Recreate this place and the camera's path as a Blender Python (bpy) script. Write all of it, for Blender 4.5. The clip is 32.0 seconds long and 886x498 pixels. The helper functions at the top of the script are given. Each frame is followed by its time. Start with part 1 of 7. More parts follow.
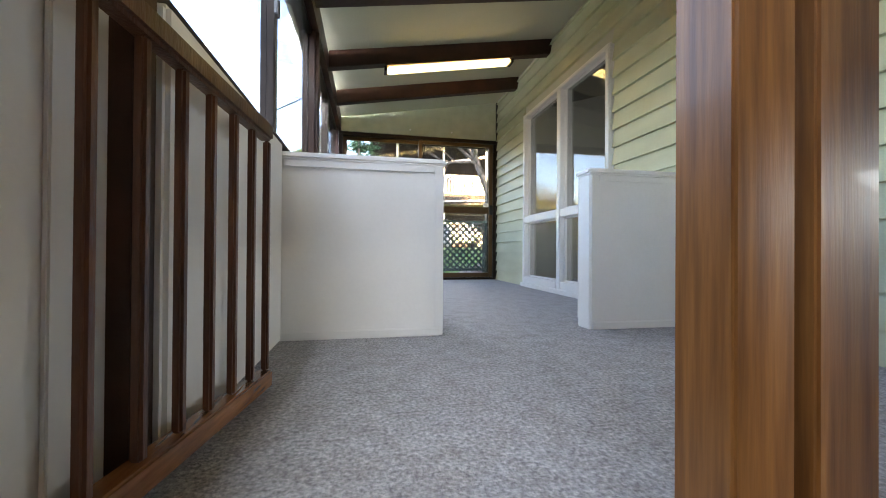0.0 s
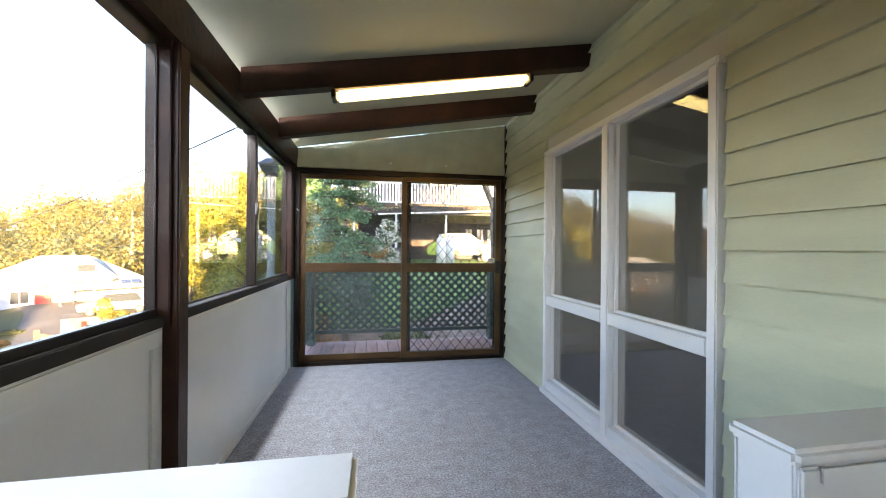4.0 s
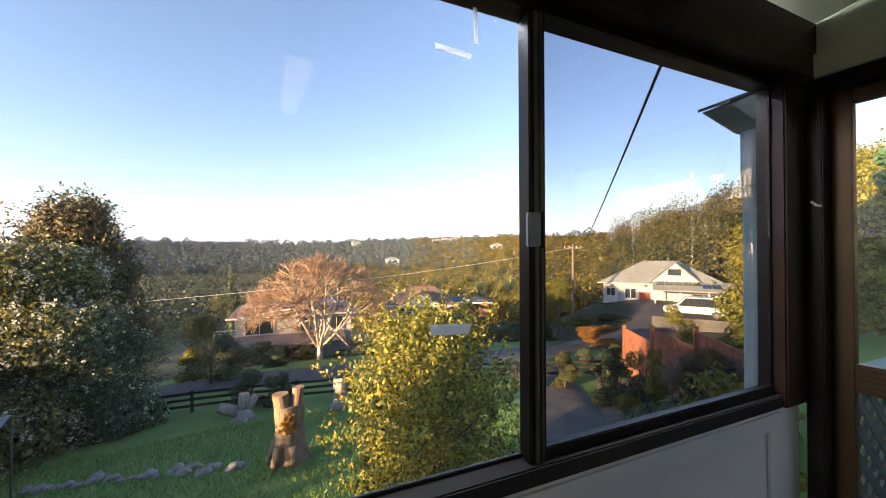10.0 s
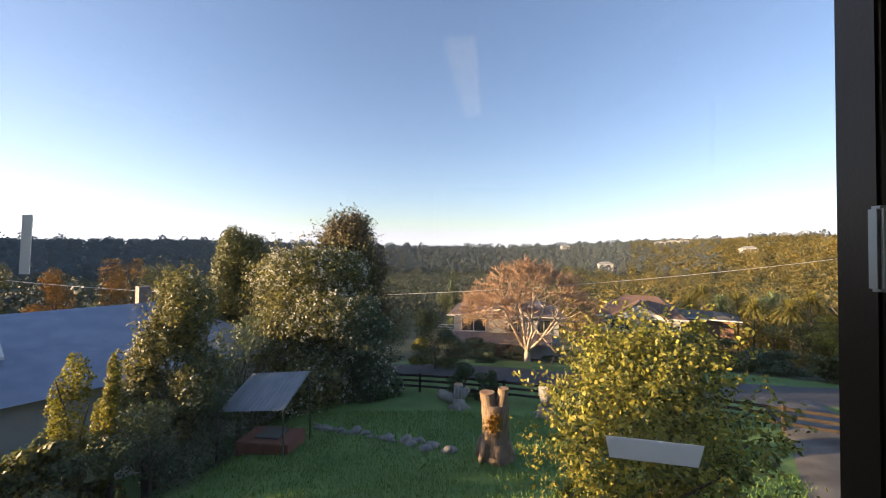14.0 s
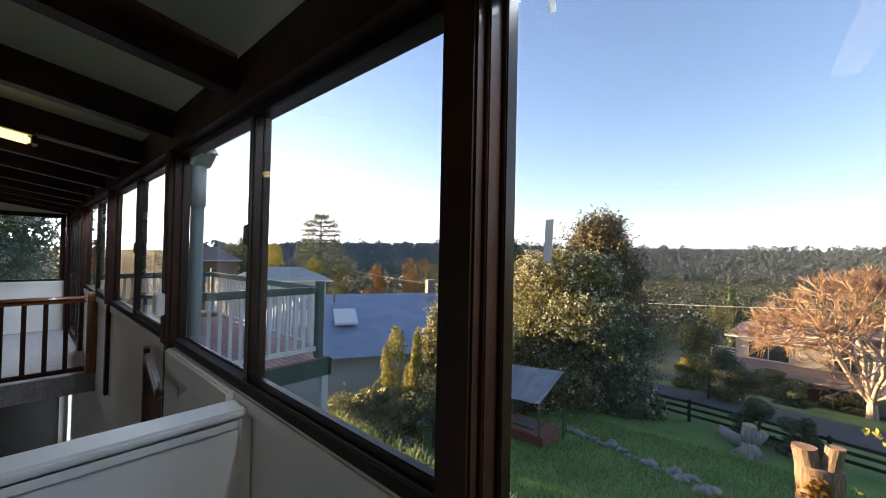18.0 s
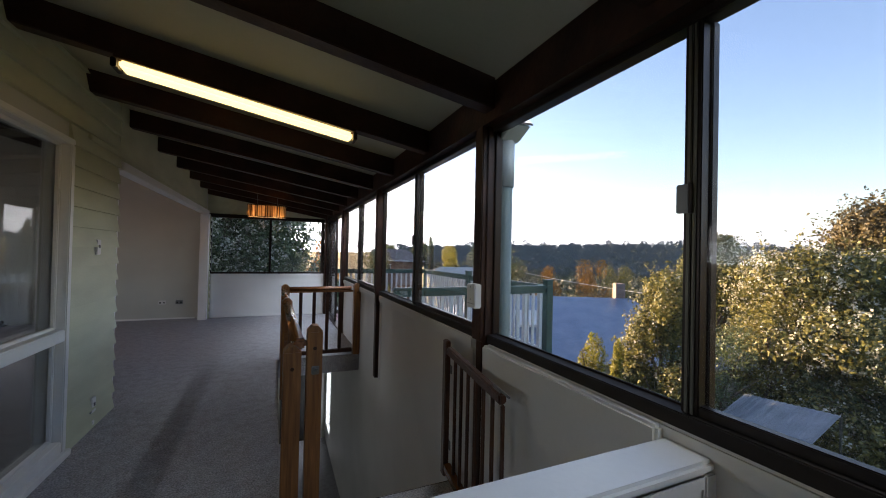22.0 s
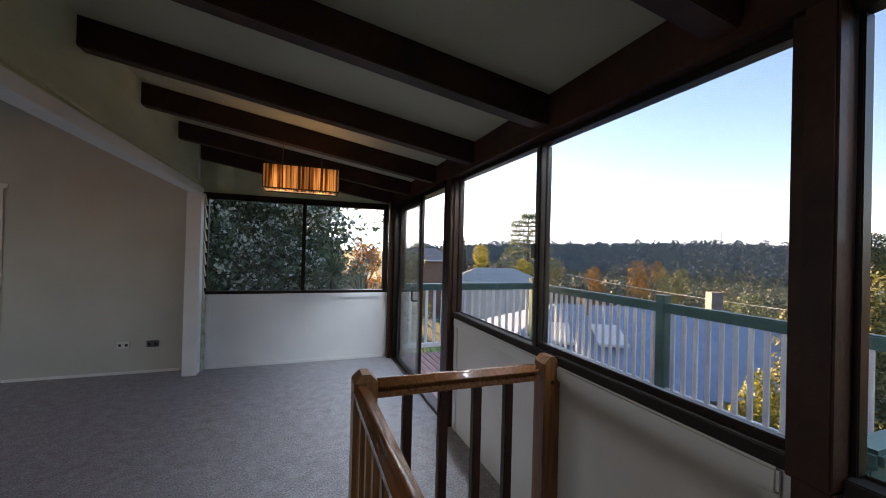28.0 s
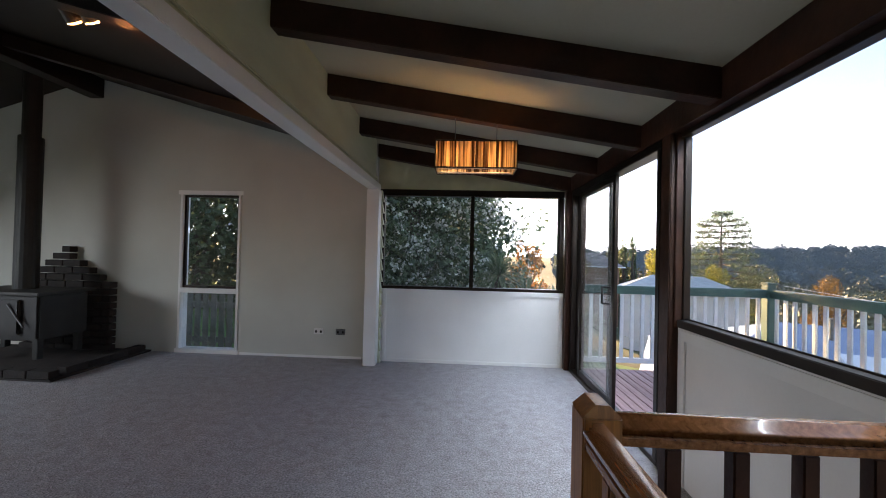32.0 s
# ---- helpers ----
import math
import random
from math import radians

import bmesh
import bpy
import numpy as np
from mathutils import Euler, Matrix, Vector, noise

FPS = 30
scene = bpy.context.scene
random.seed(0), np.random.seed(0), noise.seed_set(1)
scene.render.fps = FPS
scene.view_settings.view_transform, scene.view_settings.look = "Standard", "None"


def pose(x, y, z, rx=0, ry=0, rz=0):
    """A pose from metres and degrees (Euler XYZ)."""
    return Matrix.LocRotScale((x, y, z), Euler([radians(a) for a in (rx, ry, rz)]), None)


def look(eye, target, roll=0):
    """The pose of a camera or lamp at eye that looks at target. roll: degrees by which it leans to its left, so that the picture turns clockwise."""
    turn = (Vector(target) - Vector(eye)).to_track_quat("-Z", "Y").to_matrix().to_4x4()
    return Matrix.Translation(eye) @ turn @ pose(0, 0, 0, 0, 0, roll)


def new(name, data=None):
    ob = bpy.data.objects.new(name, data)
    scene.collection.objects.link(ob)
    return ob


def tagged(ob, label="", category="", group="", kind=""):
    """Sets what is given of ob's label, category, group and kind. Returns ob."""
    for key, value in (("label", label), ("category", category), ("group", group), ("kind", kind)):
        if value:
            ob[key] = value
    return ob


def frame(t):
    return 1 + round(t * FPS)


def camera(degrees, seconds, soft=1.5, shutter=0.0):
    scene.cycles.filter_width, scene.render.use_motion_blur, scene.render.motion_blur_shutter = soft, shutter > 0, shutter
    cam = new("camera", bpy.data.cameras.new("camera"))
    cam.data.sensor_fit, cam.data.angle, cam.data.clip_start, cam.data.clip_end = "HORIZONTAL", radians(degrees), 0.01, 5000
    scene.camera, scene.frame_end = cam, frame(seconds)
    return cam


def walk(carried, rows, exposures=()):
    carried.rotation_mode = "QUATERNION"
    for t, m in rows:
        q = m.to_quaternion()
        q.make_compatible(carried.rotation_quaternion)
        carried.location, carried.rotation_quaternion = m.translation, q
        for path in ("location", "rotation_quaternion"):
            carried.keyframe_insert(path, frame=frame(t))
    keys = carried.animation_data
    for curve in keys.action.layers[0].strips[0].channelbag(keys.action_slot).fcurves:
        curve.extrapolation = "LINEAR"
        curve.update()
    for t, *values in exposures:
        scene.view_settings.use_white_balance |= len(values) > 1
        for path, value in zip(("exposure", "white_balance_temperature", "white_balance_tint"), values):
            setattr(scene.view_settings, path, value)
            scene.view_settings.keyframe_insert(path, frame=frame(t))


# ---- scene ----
cam = camera(98.9, 32.0, soft=1.0)
PATH = [
    (0, (0.435, 0.223, 0.413), (0.822, 2.185, 0.424), 0.4),
    (0.5, (0.459, 0.331, 0.514), (0.842, 2.294, 0.526), 0.3),
    (1, (0.501, 0.478, 0.609), (0.887, 2.441, 0.625), 0.3),
    (1.5, (0.538, 0.614, 0.748), (0.922, 2.577, 0.752), 0.1),
    (2, (0.566, 0.744, 0.875), (0.942, 2.71, 0.884), 0.4),
    (2.5, (0.590, 0.92, 0.985), (0.972, 2.88, 0.988), 0.3),
    (4.5, (0.926, 1.675, 1.254), (1.249, 3.648, 1.25), 0.6),
    (5, (0.973, 1.867, 1.265), (1.189, 3.855, 1.244), 0.7),
    (5.5, (0.958, 2.105, 1.267), (1.032, 4.104, 1.26), 0.5),
    (6, (0.96, 2.318, 1.293), (0.817, 4.313, 1.285), 0.3),
    (6.5, (0.955, 2.484, 1.303), (0.499, 4.432, 1.304), 0.0),
    (7, (1.013, 2.62, 1.357), (0.196, 4.445, 1.363), 0.1),
    (7.5, (1.051, 2.773, 1.412), (-0.078, 4.423, 1.418), 0.3),
    (8, (1.022, 2.977, 1.45), (-0.363, 4.419, 1.469), 0.4),
    (8.5, (1.015, 3.189, 1.457), (-0.559, 4.421, 1.478), 0.2),
    (9, (0.978, 3.444, 1.471), (-0.712, 4.513, 1.475), 0.2),
    (9.5, (0.864, 3.673, 1.468), (-0.9, 4.615, 1.477), 0.0),
    (10, (0.729, 3.829, 1.445), (-1.092, 4.656, 1.46), -0.2),
    (10.5, (0.618, 3.952, 1.446), (-1.25, 4.668, 1.459), 0.0),
    (11, (0.486, 4.011, 1.465), (-1.419, 4.622, 1.485), 0.1),
    (11.5, (0.417, 4.014, 1.472), (-1.517, 4.522, 1.49), 0.0),
    (12, (0.392, 4.001, 1.475), (-1.572, 4.38, 1.495), 0.0),
    (12.5, (0.384, 3.999, 1.479), (-1.601, 4.235, 1.504), -0.0),
    (13, (0.387, 4.004, 1.481), (-1.61, 4.091, 1.513), 0.1),
    (13.5, (0.393, 4.017, 1.484), (-1.605, 3.95, 1.519), 0.1),
    (15.5, (0.476, 3.937, 1.498), (-1.407, 3.263, 1.526), 0.8),
    (16, (0.505, 3.9, 1.497), (-1.319, 3.082, 1.531), 0.8),
    (16.5, (0.531, 3.861, 1.494), (-1.223, 2.901, 1.526), 1.0),
    (17, (0.561, 3.81, 1.491), (-1.112, 2.715, 1.523), 1.0),
    (17.5, (0.583, 3.76, 1.481), (-1.001, 2.54, 1.514), 1.0),
    (18, (0.624, 3.719, 1.47), (-0.863, 2.381, 1.502), 1.2),
    (18.5, (0.701, 3.648, 1.473), (-0.692, 2.213, 1.5), 1.1),
    (19, (0.772, 3.602, 1.468), (-0.531, 2.084, 1.487), 1.2),
    (19.5, (0.837, 3.54, 1.447), (-0.384, 1.957, 1.463), 1.2),
    (20, (0.865, 3.42, 1.433), (-0.272, 1.775, 1.459), 1.2),
    (20.5, (0.883, 3.288, 1.428), (-0.166, 1.585, 1.455), 1.2),
    (21, (0.925, 3.174, 1.404), (-0.035, 1.419, 1.422), 1.4),
    (21.5, (0.983, 3.01, 1.398), (0.108, 1.212, 1.416), 1.4),
    (22, (1.043, 2.781, 1.368), (0.242, 0.949, 1.392), 1.3),
    (22.5, (1.084, 2.507, 1.358), (0.332, 0.654, 1.382), 1.4),
    (23, (1.11, 2.163, 1.373), (0.375, 0.304, 1.389), 1.1),
    (23.5, (1.124, 1.831, 1.347), (0.396, -0.032, 1.363), 1.4),
    (24, (1.17, 1.499, 1.342), (0.446, -0.366, 1.355), 1.4),
    (24.5, (1.203, 1.167, 1.369), (0.484, -0.699, 1.385), 1.2),
    (25, (1.23, 0.86, 1.387), (0.516, -1.008, 1.401), 1.4),
    (25.5, (1.217, 0.561, 1.406), (0.507, -1.309, 1.423), 1.4),
    (27.5, (1.141, -0.542, 1.438), (0.432, -2.412, 1.47), 1.4),
    (28, (1.187, -0.79, 1.439), (0.494, -2.666, 1.453), 1.5),
    (28.5, (1.244, -1.015, 1.429), (0.593, -2.906, 1.451), 1.3),
    (29, (1.241, -1.201, 1.395), (0.652, -3.112, 1.423), 1.5),
    (29.5, (1.23, -1.336, 1.388), (0.733, -3.273, 1.422), 1.4),
    (30, (1.244, -1.364, 1.369), (0.861, -3.327, 1.388), 1.4),
    (30.5, (1.25, -1.368, 1.34), (0.99, -3.351, 1.365), 1.3),
    (31, (1.25, -1.363, 1.322), (1.116, -3.358, 1.349), 1.4),
    (31.5, (1.277, -1.37, 1.308), (1.263, -3.369, 1.34), 1.3),
    (32, (1.284, -1.371, 1.297), (1.388, -3.368, 1.323), 1.4),
]
walk(cam, [(t, look(eye, target, roll)) for t, eye, target, roll in PATH], exposures=[(0, 4.35, 6900, 12), (2.5, 4.35, 6900, 12), (6, 3.75, 6900, 13), (8, 3.35, 6700, 12), (9, 3.1, 6600, 12), (10, 2.5, 6600, 12), (11, 2.12, 6500, 11), (16, 2.0, 6500, 11), (18, 2.38, 6500, 11), (20, 2.48, 6600, 12), (24, 2.54, 6600, 13), (28, 2.56, 6600, 12), (30, 2.64, 6600, 12), (32, 3.08, 6600, 12)])

# ---- world, sun, exposure ----
SUN_AZ, SUN_EL = 194.0, 8.2          # azimuth from +y towards -x, elevation
world = bpy.data.worlds.new("sky")
scene.world = world
world.use_nodes = True
wn = world.node_tree
sky = wn.nodes.new("ShaderNodeTexSky")
sky.sky_type, sky.sun_disc = "NISHITA", False
sky.sun_elevation, sky.sun_rotation = radians(SUN_EL), radians(-SUN_AZ)
sky.altitude, sky.air_density, sky.dust_density, sky.ozone_density = 200.0, 1.0, 0.7, 1.8
wtint = wn.nodes.new("ShaderNodeMix")
wtint.data_type, wtint.blend_type = "RGBA", "MULTIPLY"
wtint.inputs[0].default_value = 1.0
wtint.inputs[7].default_value = (1.13, 0.98, 1.05, 1)
wn.links.new(sky.outputs[0], wtint.inputs[6])
# pale, not yellow, where the sky meets the hills
parts_, joined_ = wn.nodes.new("ShaderNodeSeparateColor"), wn.nodes.new("ShaderNodeCombineColor")
wn.links.new(wtint.outputs[2], parts_.inputs[0])
wn.links.new(parts_.outputs[0], joined_.inputs[0])
for ch_, least_ in ((1, 0.97), (2, 1.02)):
    mul_, max_ = wn.nodes.new("ShaderNodeMath"), wn.nodes.new("ShaderNodeMath")
    mul_.operation, max_.operation = "MULTIPLY", "MAXIMUM"
    mul_.inputs[1].default_value = least_
    wn.links.new(parts_.outputs[0], mul_.inputs[0])
    wn.links.new(mul_.outputs[0], max_.inputs[0])
    wn.links.new(parts_.outputs[ch_], max_.inputs[1])
    wn.links.new(max_.outputs[0], joined_.inputs[ch_])
wn.links.new(joined_.outputs[0], wn.nodes["Background"].inputs[0])
wn.nodes["Background"].inputs[1].default_value = 0.09

sun_data = bpy.data.lights.new("sun", "SUN")
sun_data.energy, sun_data.angle, sun_data.color = 4.6, radians(0.6), (1.0, 0.66, 0.34)
sun = new("sun", sun_data)
ca, sa, ce, se = math.cos(radians(SUN_AZ)), math.sin(radians(SUN_AZ)), math.cos(radians(SUN_EL)), math.sin(radians(SUN_EL))
sun.matrix_world = look((-sa * ce * 80, ca * ce * 80, se * 80 + 1), (0, 0, 1))

# lamps added under the eave boost the sky's daylight along windows and end door
for ay, length, watts, tilt in ((4.4, 2.1, 7.0, 62), (2.1, 2.1, 2.0, 76), (-0.2, 2.1, 3.0, 70), (-2.6, 2.2, 10.0, 76), (-4.9, 1.8, 16.0, 74)):
    ld_ = bpy.data.lights.new("window_daylight", "AREA")
    ld_.shape, ld_.size, ld_.size_y = "RECTANGLE", length, 0.14
    ld_.energy, ld_.color = watts, (0.80, 0.90, 1.0)
    lo_ = new("window_daylight", ld_)
    lo_.matrix_world = pose(-0.20, ay, 2.20, tilt, 0, -90)
# unseen lamp added in the east wall's opening to brighten the living room
ld_ = bpy.data.lights.new("room_window_daylight", "AREA")
ld_.shape, ld_.size, ld_.size_y = "RECTANGLE", 2.0, 1.25
ld_.energy, ld_.color = 15.0, (0.86, 0.93, 1.0)
lo_ = new("room_window_daylight", ld_)
lo_.matrix_world = pose(8.24, -2.75, 1.5, 24, 0, 90)
# daylight in the narrow window on the level below
ld_ = bpy.data.lights.new("lower_window_daylight", "AREA")
ld_.shape, ld_.size, ld_.size_y = "RECTANGLE", 0.62, 1.3
ld_.energy, ld_.color = 2.2, (0.86, 0.93, 1.0)
lo_ = new("lower_window_daylight", ld_)
lo_.matrix_world = pose(-0.08, -5.25, -1.6, 90, 0, -90)

# ---- small helpers ----
WHERE = {}


def thing(name, at, label, category, group="", kind=""):
    """An Empty at a thing's base; its parts are given in world coordinates."""
    ob = new(name)
    ob.location = at
    ob.empty_display_size = 0.1
    WHERE[ob.name] = Vector(at)
    return tagged(ob, label, category, group, kind)


def mesh_of(bm, name, material, smooth=False):
    me = bpy.data.meshes.new(name)
    bm.to_mesh(me)
    bm.free()
    me.materials.append(material)
    if smooth:
        me.shade_smooth()
    return me


def part(name, bm, material, parent, label="", smooth=False):
    off = WHERE[parent.name]
    bmesh.ops.translate(bm, verts=bm.verts, vec=-off)
    ob = new(name, mesh_of(bm, name, material, smooth))
    ob.parent = parent
    WHERE[ob.name] = off
    return tagged(ob, label)


def solid(name, bm, material, label, category, group="", kind="", at=None, smooth=False):
    """A thing that is one mesh."""
    off = Vector(at or (0, 0, 0))
    bmesh.ops.translate(bm, verts=bm.verts, vec=-off)
    ob = new(name, mesh_of(bm, name, material, smooth))
    ob.location = off
    WHERE[ob.name] = off
    return tagged(ob, label, category, group, kind)


def box(x0, y0, z0, x1, y1, z1, bevel=0.0, bm=None):
    own = bmesh.new()
    m = Matrix.LocRotScale(((x0 + x1) / 2, (y0 + y1) / 2, (z0 + z1) / 2), None, (abs(x1 - x0), abs(y1 - y0), abs(z1 - z0)))
    bmesh.ops.create_cube(own, size=1, matrix=m)
    if bevel:
        bmesh.ops.bevel(own, geom=own.edges[:], offset=bevel, segments=2, affect="EDGES")
    if bm is None:
        return own
    tmp = bpy.data.meshes.new("tmp")
    own.to_mesh(tmp)
    own.free()
    bm.from_mesh(tmp)
    bpy.data.meshes.remove(tmp)
    return bm


def turned(bm, m):
    bmesh.ops.transform(bm, matrix=m, verts=bm.verts)
    return bm


def tube(p, q, r, r2=None, seg=10, bm=None):
    """A round bar from p to q."""
    p, q = Vector(p), Vector(q)
    bm = bm or bmesh.new()
    d = q - p
    m = Matrix.Translation((p + q) / 2) @ d.to_track_quat("Z", "Y").to_matrix().to_4x4()
    bmesh.ops.create_cone(bm, cap_ends=True, segments=seg, radius1=r, radius2=r if r2 is None else r2, depth=d.length, matrix=m)
    return bm


def bar(p, q, w, h, bevel=0.0):
    """A rectangular bar from p to q: w across, h high."""
    p, q = Vector(p), Vector(q)
    d = q - p
    bm = box(-w / 2, -d.length / 2, -h / 2, w / 2, d.length / 2, h / 2, bevel)
    y = d.normalized()
    x = y.cross(Vector((0, 0, 1))).normalized() if abs(y.z) < 0.999 else Vector((1, 0, 0))
    z = x.cross(y)
    m = Matrix((x, y, z)).transposed().to_4x4()
    m.translation = (p + q) / 2
    return turned(bm, m)


def prism(points, axis, a, b, bevel=0.0):
    """An outline in the two other axes, drawn out along axis from a to b."""
    bm = bmesh.new()
    put = {"x": lambda u, v, w: (w, u, v), "y": lambda u, v, w: (u, w, v), "z": lambda u, v, w: (u, v, w)}[axis]
    lo = [bm.verts.new(put(u, v, a)) for u, v in points]
    hi = [bm.verts.new(put(u, v, b)) for u, v in points]
    bm.faces.new(lo)
    bm.faces.new(hi[::-1])
    n = len(points)
    for i in range(n):
        bm.faces.new((lo[i], hi[i], hi[(i + 1) % n], lo[(i + 1) % n]))
    bmesh.ops.recalc_face_normals(bm, faces=bm.faces)
    if bevel:
        bmesh.ops.bevel(bm, geom=bm.edges[:], offset=bevel, segments=2, affect="EDGES")
    return bm


# ---- materials ----
def nodes_of(name):
    m = bpy.data.materials.new(name)
    m.use_nodes = True
    t = m.node_tree
    return m, t, t.nodes["Principled BSDF"], t.links.new


def surf(name, dark, light, scale=6.0, rough=0.6, bump=0.1, fine=120.0, metal=0.0, stretch=(1, 1, 1), vary=0.12, wear=0.25, coat=0.0):
    """A two-scale surface: broad mottling from dark to light, fine grain, relief, and some difference from piece to piece."""
    m, t, b, link = nodes_of(name)
    co, mp = t.nodes.new("ShaderNodeTexCoord"), t.nodes.new("ShaderNodeMapping")
    mp.inputs["Scale"].default_value = stretch
    link(co.outputs["Object"], mp.inputs[0])
    big, small = t.nodes.new("ShaderNodeTexNoise"), t.nodes.new("ShaderNodeTexNoise")
    big.inputs["Scale"].default_value, big.inputs["Detail"].default_value = scale, 5
    small.inputs["Scale"].default_value, small.inputs["Detail"].default_value = fine, 3
    link(mp.outputs[0], big.inputs["Vector"])
    link(mp.outputs[0], small.inputs["Vector"])
    ramp = t.nodes.new("ShaderNodeValToRGB")
    ramp.color_ramp.elements[0].position, ramp.color_ramp.elements[1].position = 0.3, 0.7
    ramp.color_ramp.elements[0].color, ramp.color_ramp.elements[1].color = (*dark, 1), (*light, 1)
    link(big.outputs[0], ramp.inputs[0])
    info, hsv = t.nodes.new("ShaderNodeObjectInfo"), t.nodes.new("ShaderNodeHueSaturation")
    grain = t.nodes.new("ShaderNodeMath")
    grain.operation = "MULTIPLY_ADD"
    grain.inputs[1].default_value, grain.inputs[2].default_value = wear, 1.0 - wear / 2 - vary / 2
    link(small.outputs[0], grain.inputs[0])
    val = t.nodes.new("ShaderNodeMath")
    val.operation = "MULTIPLY_ADD"
    val.inputs[1].default_value = vary
    link(info.outputs["Random"], val.inputs[0])
    link(grain.outputs[0], val.inputs[2])
    link(ramp.outputs[0], hsv.inputs["Color"])
    link(val.outputs[0], hsv.inputs["Value"])
    link(hsv.outputs[0], b.inputs["Base Color"])
    b.inputs["Roughness"].default_value, b.inputs["Metallic"].default_value, b.inputs["Coat Weight"].default_value = rough, metal, coat
    if bump:
        bp = t.nodes.new("ShaderNodeBump")
        bp.inputs["Strength"].default_value, bp.inputs["Distance"].default_value = bump, 0.01
        link(small.outputs[0], bp.inputs["Height"])
        link(bp.outputs[0], b.inputs["Normal"])
    return m


def glow(name, color, strength):
    m, t, b, link = nodes_of(name)
    b.inputs["Base Color"].default_value = (*color, 1)
    b.inputs["Emission Color"].default_value = (*color, 1)
    b.inputs["Emission Strength"].default_value = strength
    return m


def pane_glass(name, base=0.035, tint=(0.97, 0.98, 0.98), dirt=0.02):
    """Thin glass: clear, with the mirror image that its angle gives, and a little dust."""
    m, t, b, link = nodes_of(name)
    t.nodes.remove(b)
    out = t.nodes["Material Output"]
    clear, shine, dust = t.nodes.new("ShaderNodeBsdfTransparent"), t.nodes.new("ShaderNodeBsdfGlossy"), t.nodes.new("ShaderNodeBsdfDiffuse")
    clear.inputs[0].default_value = (*tint, 1)
    shine.inputs["Roughness"].default_value = 0.0
    face, mix, mix2 = t.nodes.new("ShaderNodeLayerWeight"), t.nodes.new("ShaderNodeMixShader"), t.nodes.new("ShaderNodeMixShader")
    face.inputs[0].default_value = 0.5
    power, fres = t.nodes.new("ShaderNodeMath"), t.nodes.new("ShaderNodeMath")
    power.operation, fres.operation = "POWER", "MULTIPLY_ADD"
    power.inputs[1].default_value = 5.0
    fres.inputs[1].default_value, fres.inputs[2].default_value = 0.96, base
    link(face.outputs["Facing"], power.inputs[0])
    link(power.outputs[0], fres.inputs[0])
    link(fres.outputs[0], mix.inputs[0])
    link(clear.outputs[0], mix.inputs[1])
    link(shine.outputs[0], mix.inputs[2])
    n, k = t.nodes.new("ShaderNodeTexNoise"), t.nodes.new("ShaderNodeMath")
    n.inputs["Scale"].default_value, n.inputs["Detail"].default_value = 3.0, 6
    k.operation = "MULTIPLY"
    k.inputs[1].default_value = dirt
    link(n.outputs[0], k.inputs[0])
    link(k.outputs[0], mix2.inputs[0])
    link(mix.outputs[0], mix2.inputs[1])
    link(dust.outputs[0], mix2.inputs[2])
    link(mix2.outputs[0], out.inputs[0])
    return m


def leafy(name, dark, light, through_=0.35):
    """Foliage whose leaves differ one from another and let some light through."""
    m, t, b, link = nodes_of(name)
    geo, ramp = t.nodes.new("ShaderNodeNewGeometry"), t.nodes.new("ShaderNodeValToRGB")
    ramp.color_ramp.elements[0].color, ramp.color_ramp.elements[1].color = (*dark, 1), (*light, 1)
    link(geo.outputs["Random Per Island"], ramp.inputs[0])
    link(ramp.outputs[0], b.inputs["Base Color"])
    b.inputs["Roughness"].default_value = 0.55
    tr, mix = t.nodes.new("ShaderNodeBsdfTranslucent"), t.nodes.new("ShaderNodeMixShader")
    link(ramp.outputs[0], tr.inputs[0])
    mix.inputs[0].default_value = through_
    link(b.outputs[0], mix.inputs[1])
    link(tr.outputs[0], mix.inputs[2])
    link(mix.outputs[0], t.nodes["Material Output"].inputs[0])
    return m


CARPET = surf("carpet", (0.192, 0.195, 0.212), (0.445, 0.448, 0.472), 85, 0.95, 1.0, 120, stretch=(1, 1, 1), vary=0, wear=1.2)
# trodden patches and brown flecks in the pile
ct_ = CARPET.node_tree
cm_, cn_, cr_ = ct_.nodes.new("ShaderNodeMix"), ct_.nodes.new("ShaderNodeTexNoise"), ct_.nodes.new("ShaderNodeValToRGB")
cm_.data_type, cm_.blend_type = "RGBA", "MULTIPLY"
cm_.inputs[0].default_value = 1.0
cn_.inputs["Scale"].default_value, cn_.inputs["Detail"].default_value, cn_.inputs["Roughness"].default_value = 12.0, 8, 0.78
cr_.color_ramp.elements[0].position, cr_.color_ramp.elements[1].position = 0.34, 0.66
cr_.color_ramp.elements[0].color, cr_.color_ramp.elements[1].color = (0.84, 0.79, 0.76, 1), (1.26, 1.26, 1.28, 1)
cb_ = ct_.nodes["Principled BSDF"]
ct_.links.new(ct_.nodes["Texture Coordinate"].outputs["Object"], cn_.inputs["Vector"])
ct_.links.new(cn_.outputs[0], cr_.inputs[0])
ct_.links.new(cb_.inputs["Base Color"].links[0].from_socket, cm_.inputs[6])
ct_.links.new(cr_.outputs[0], cm_.inputs[7])
ct_.links.new(cm_.outputs[2], cb_.inputs["Base Color"])
WHITE = surf("white_paint", (0.70, 0.69, 0.67), (0.80, 0.79, 0.77), 1.5, 0.45, 0.06, 60, vary=0.02, wear=0.06)
CREAM = surf("cream_wall_paint", (0.46, 0.455, 0.405), (0.55, 0.545, 0.485), 1.2, 0.6, 0.08, 90, vary=0.02, wear=0.06)
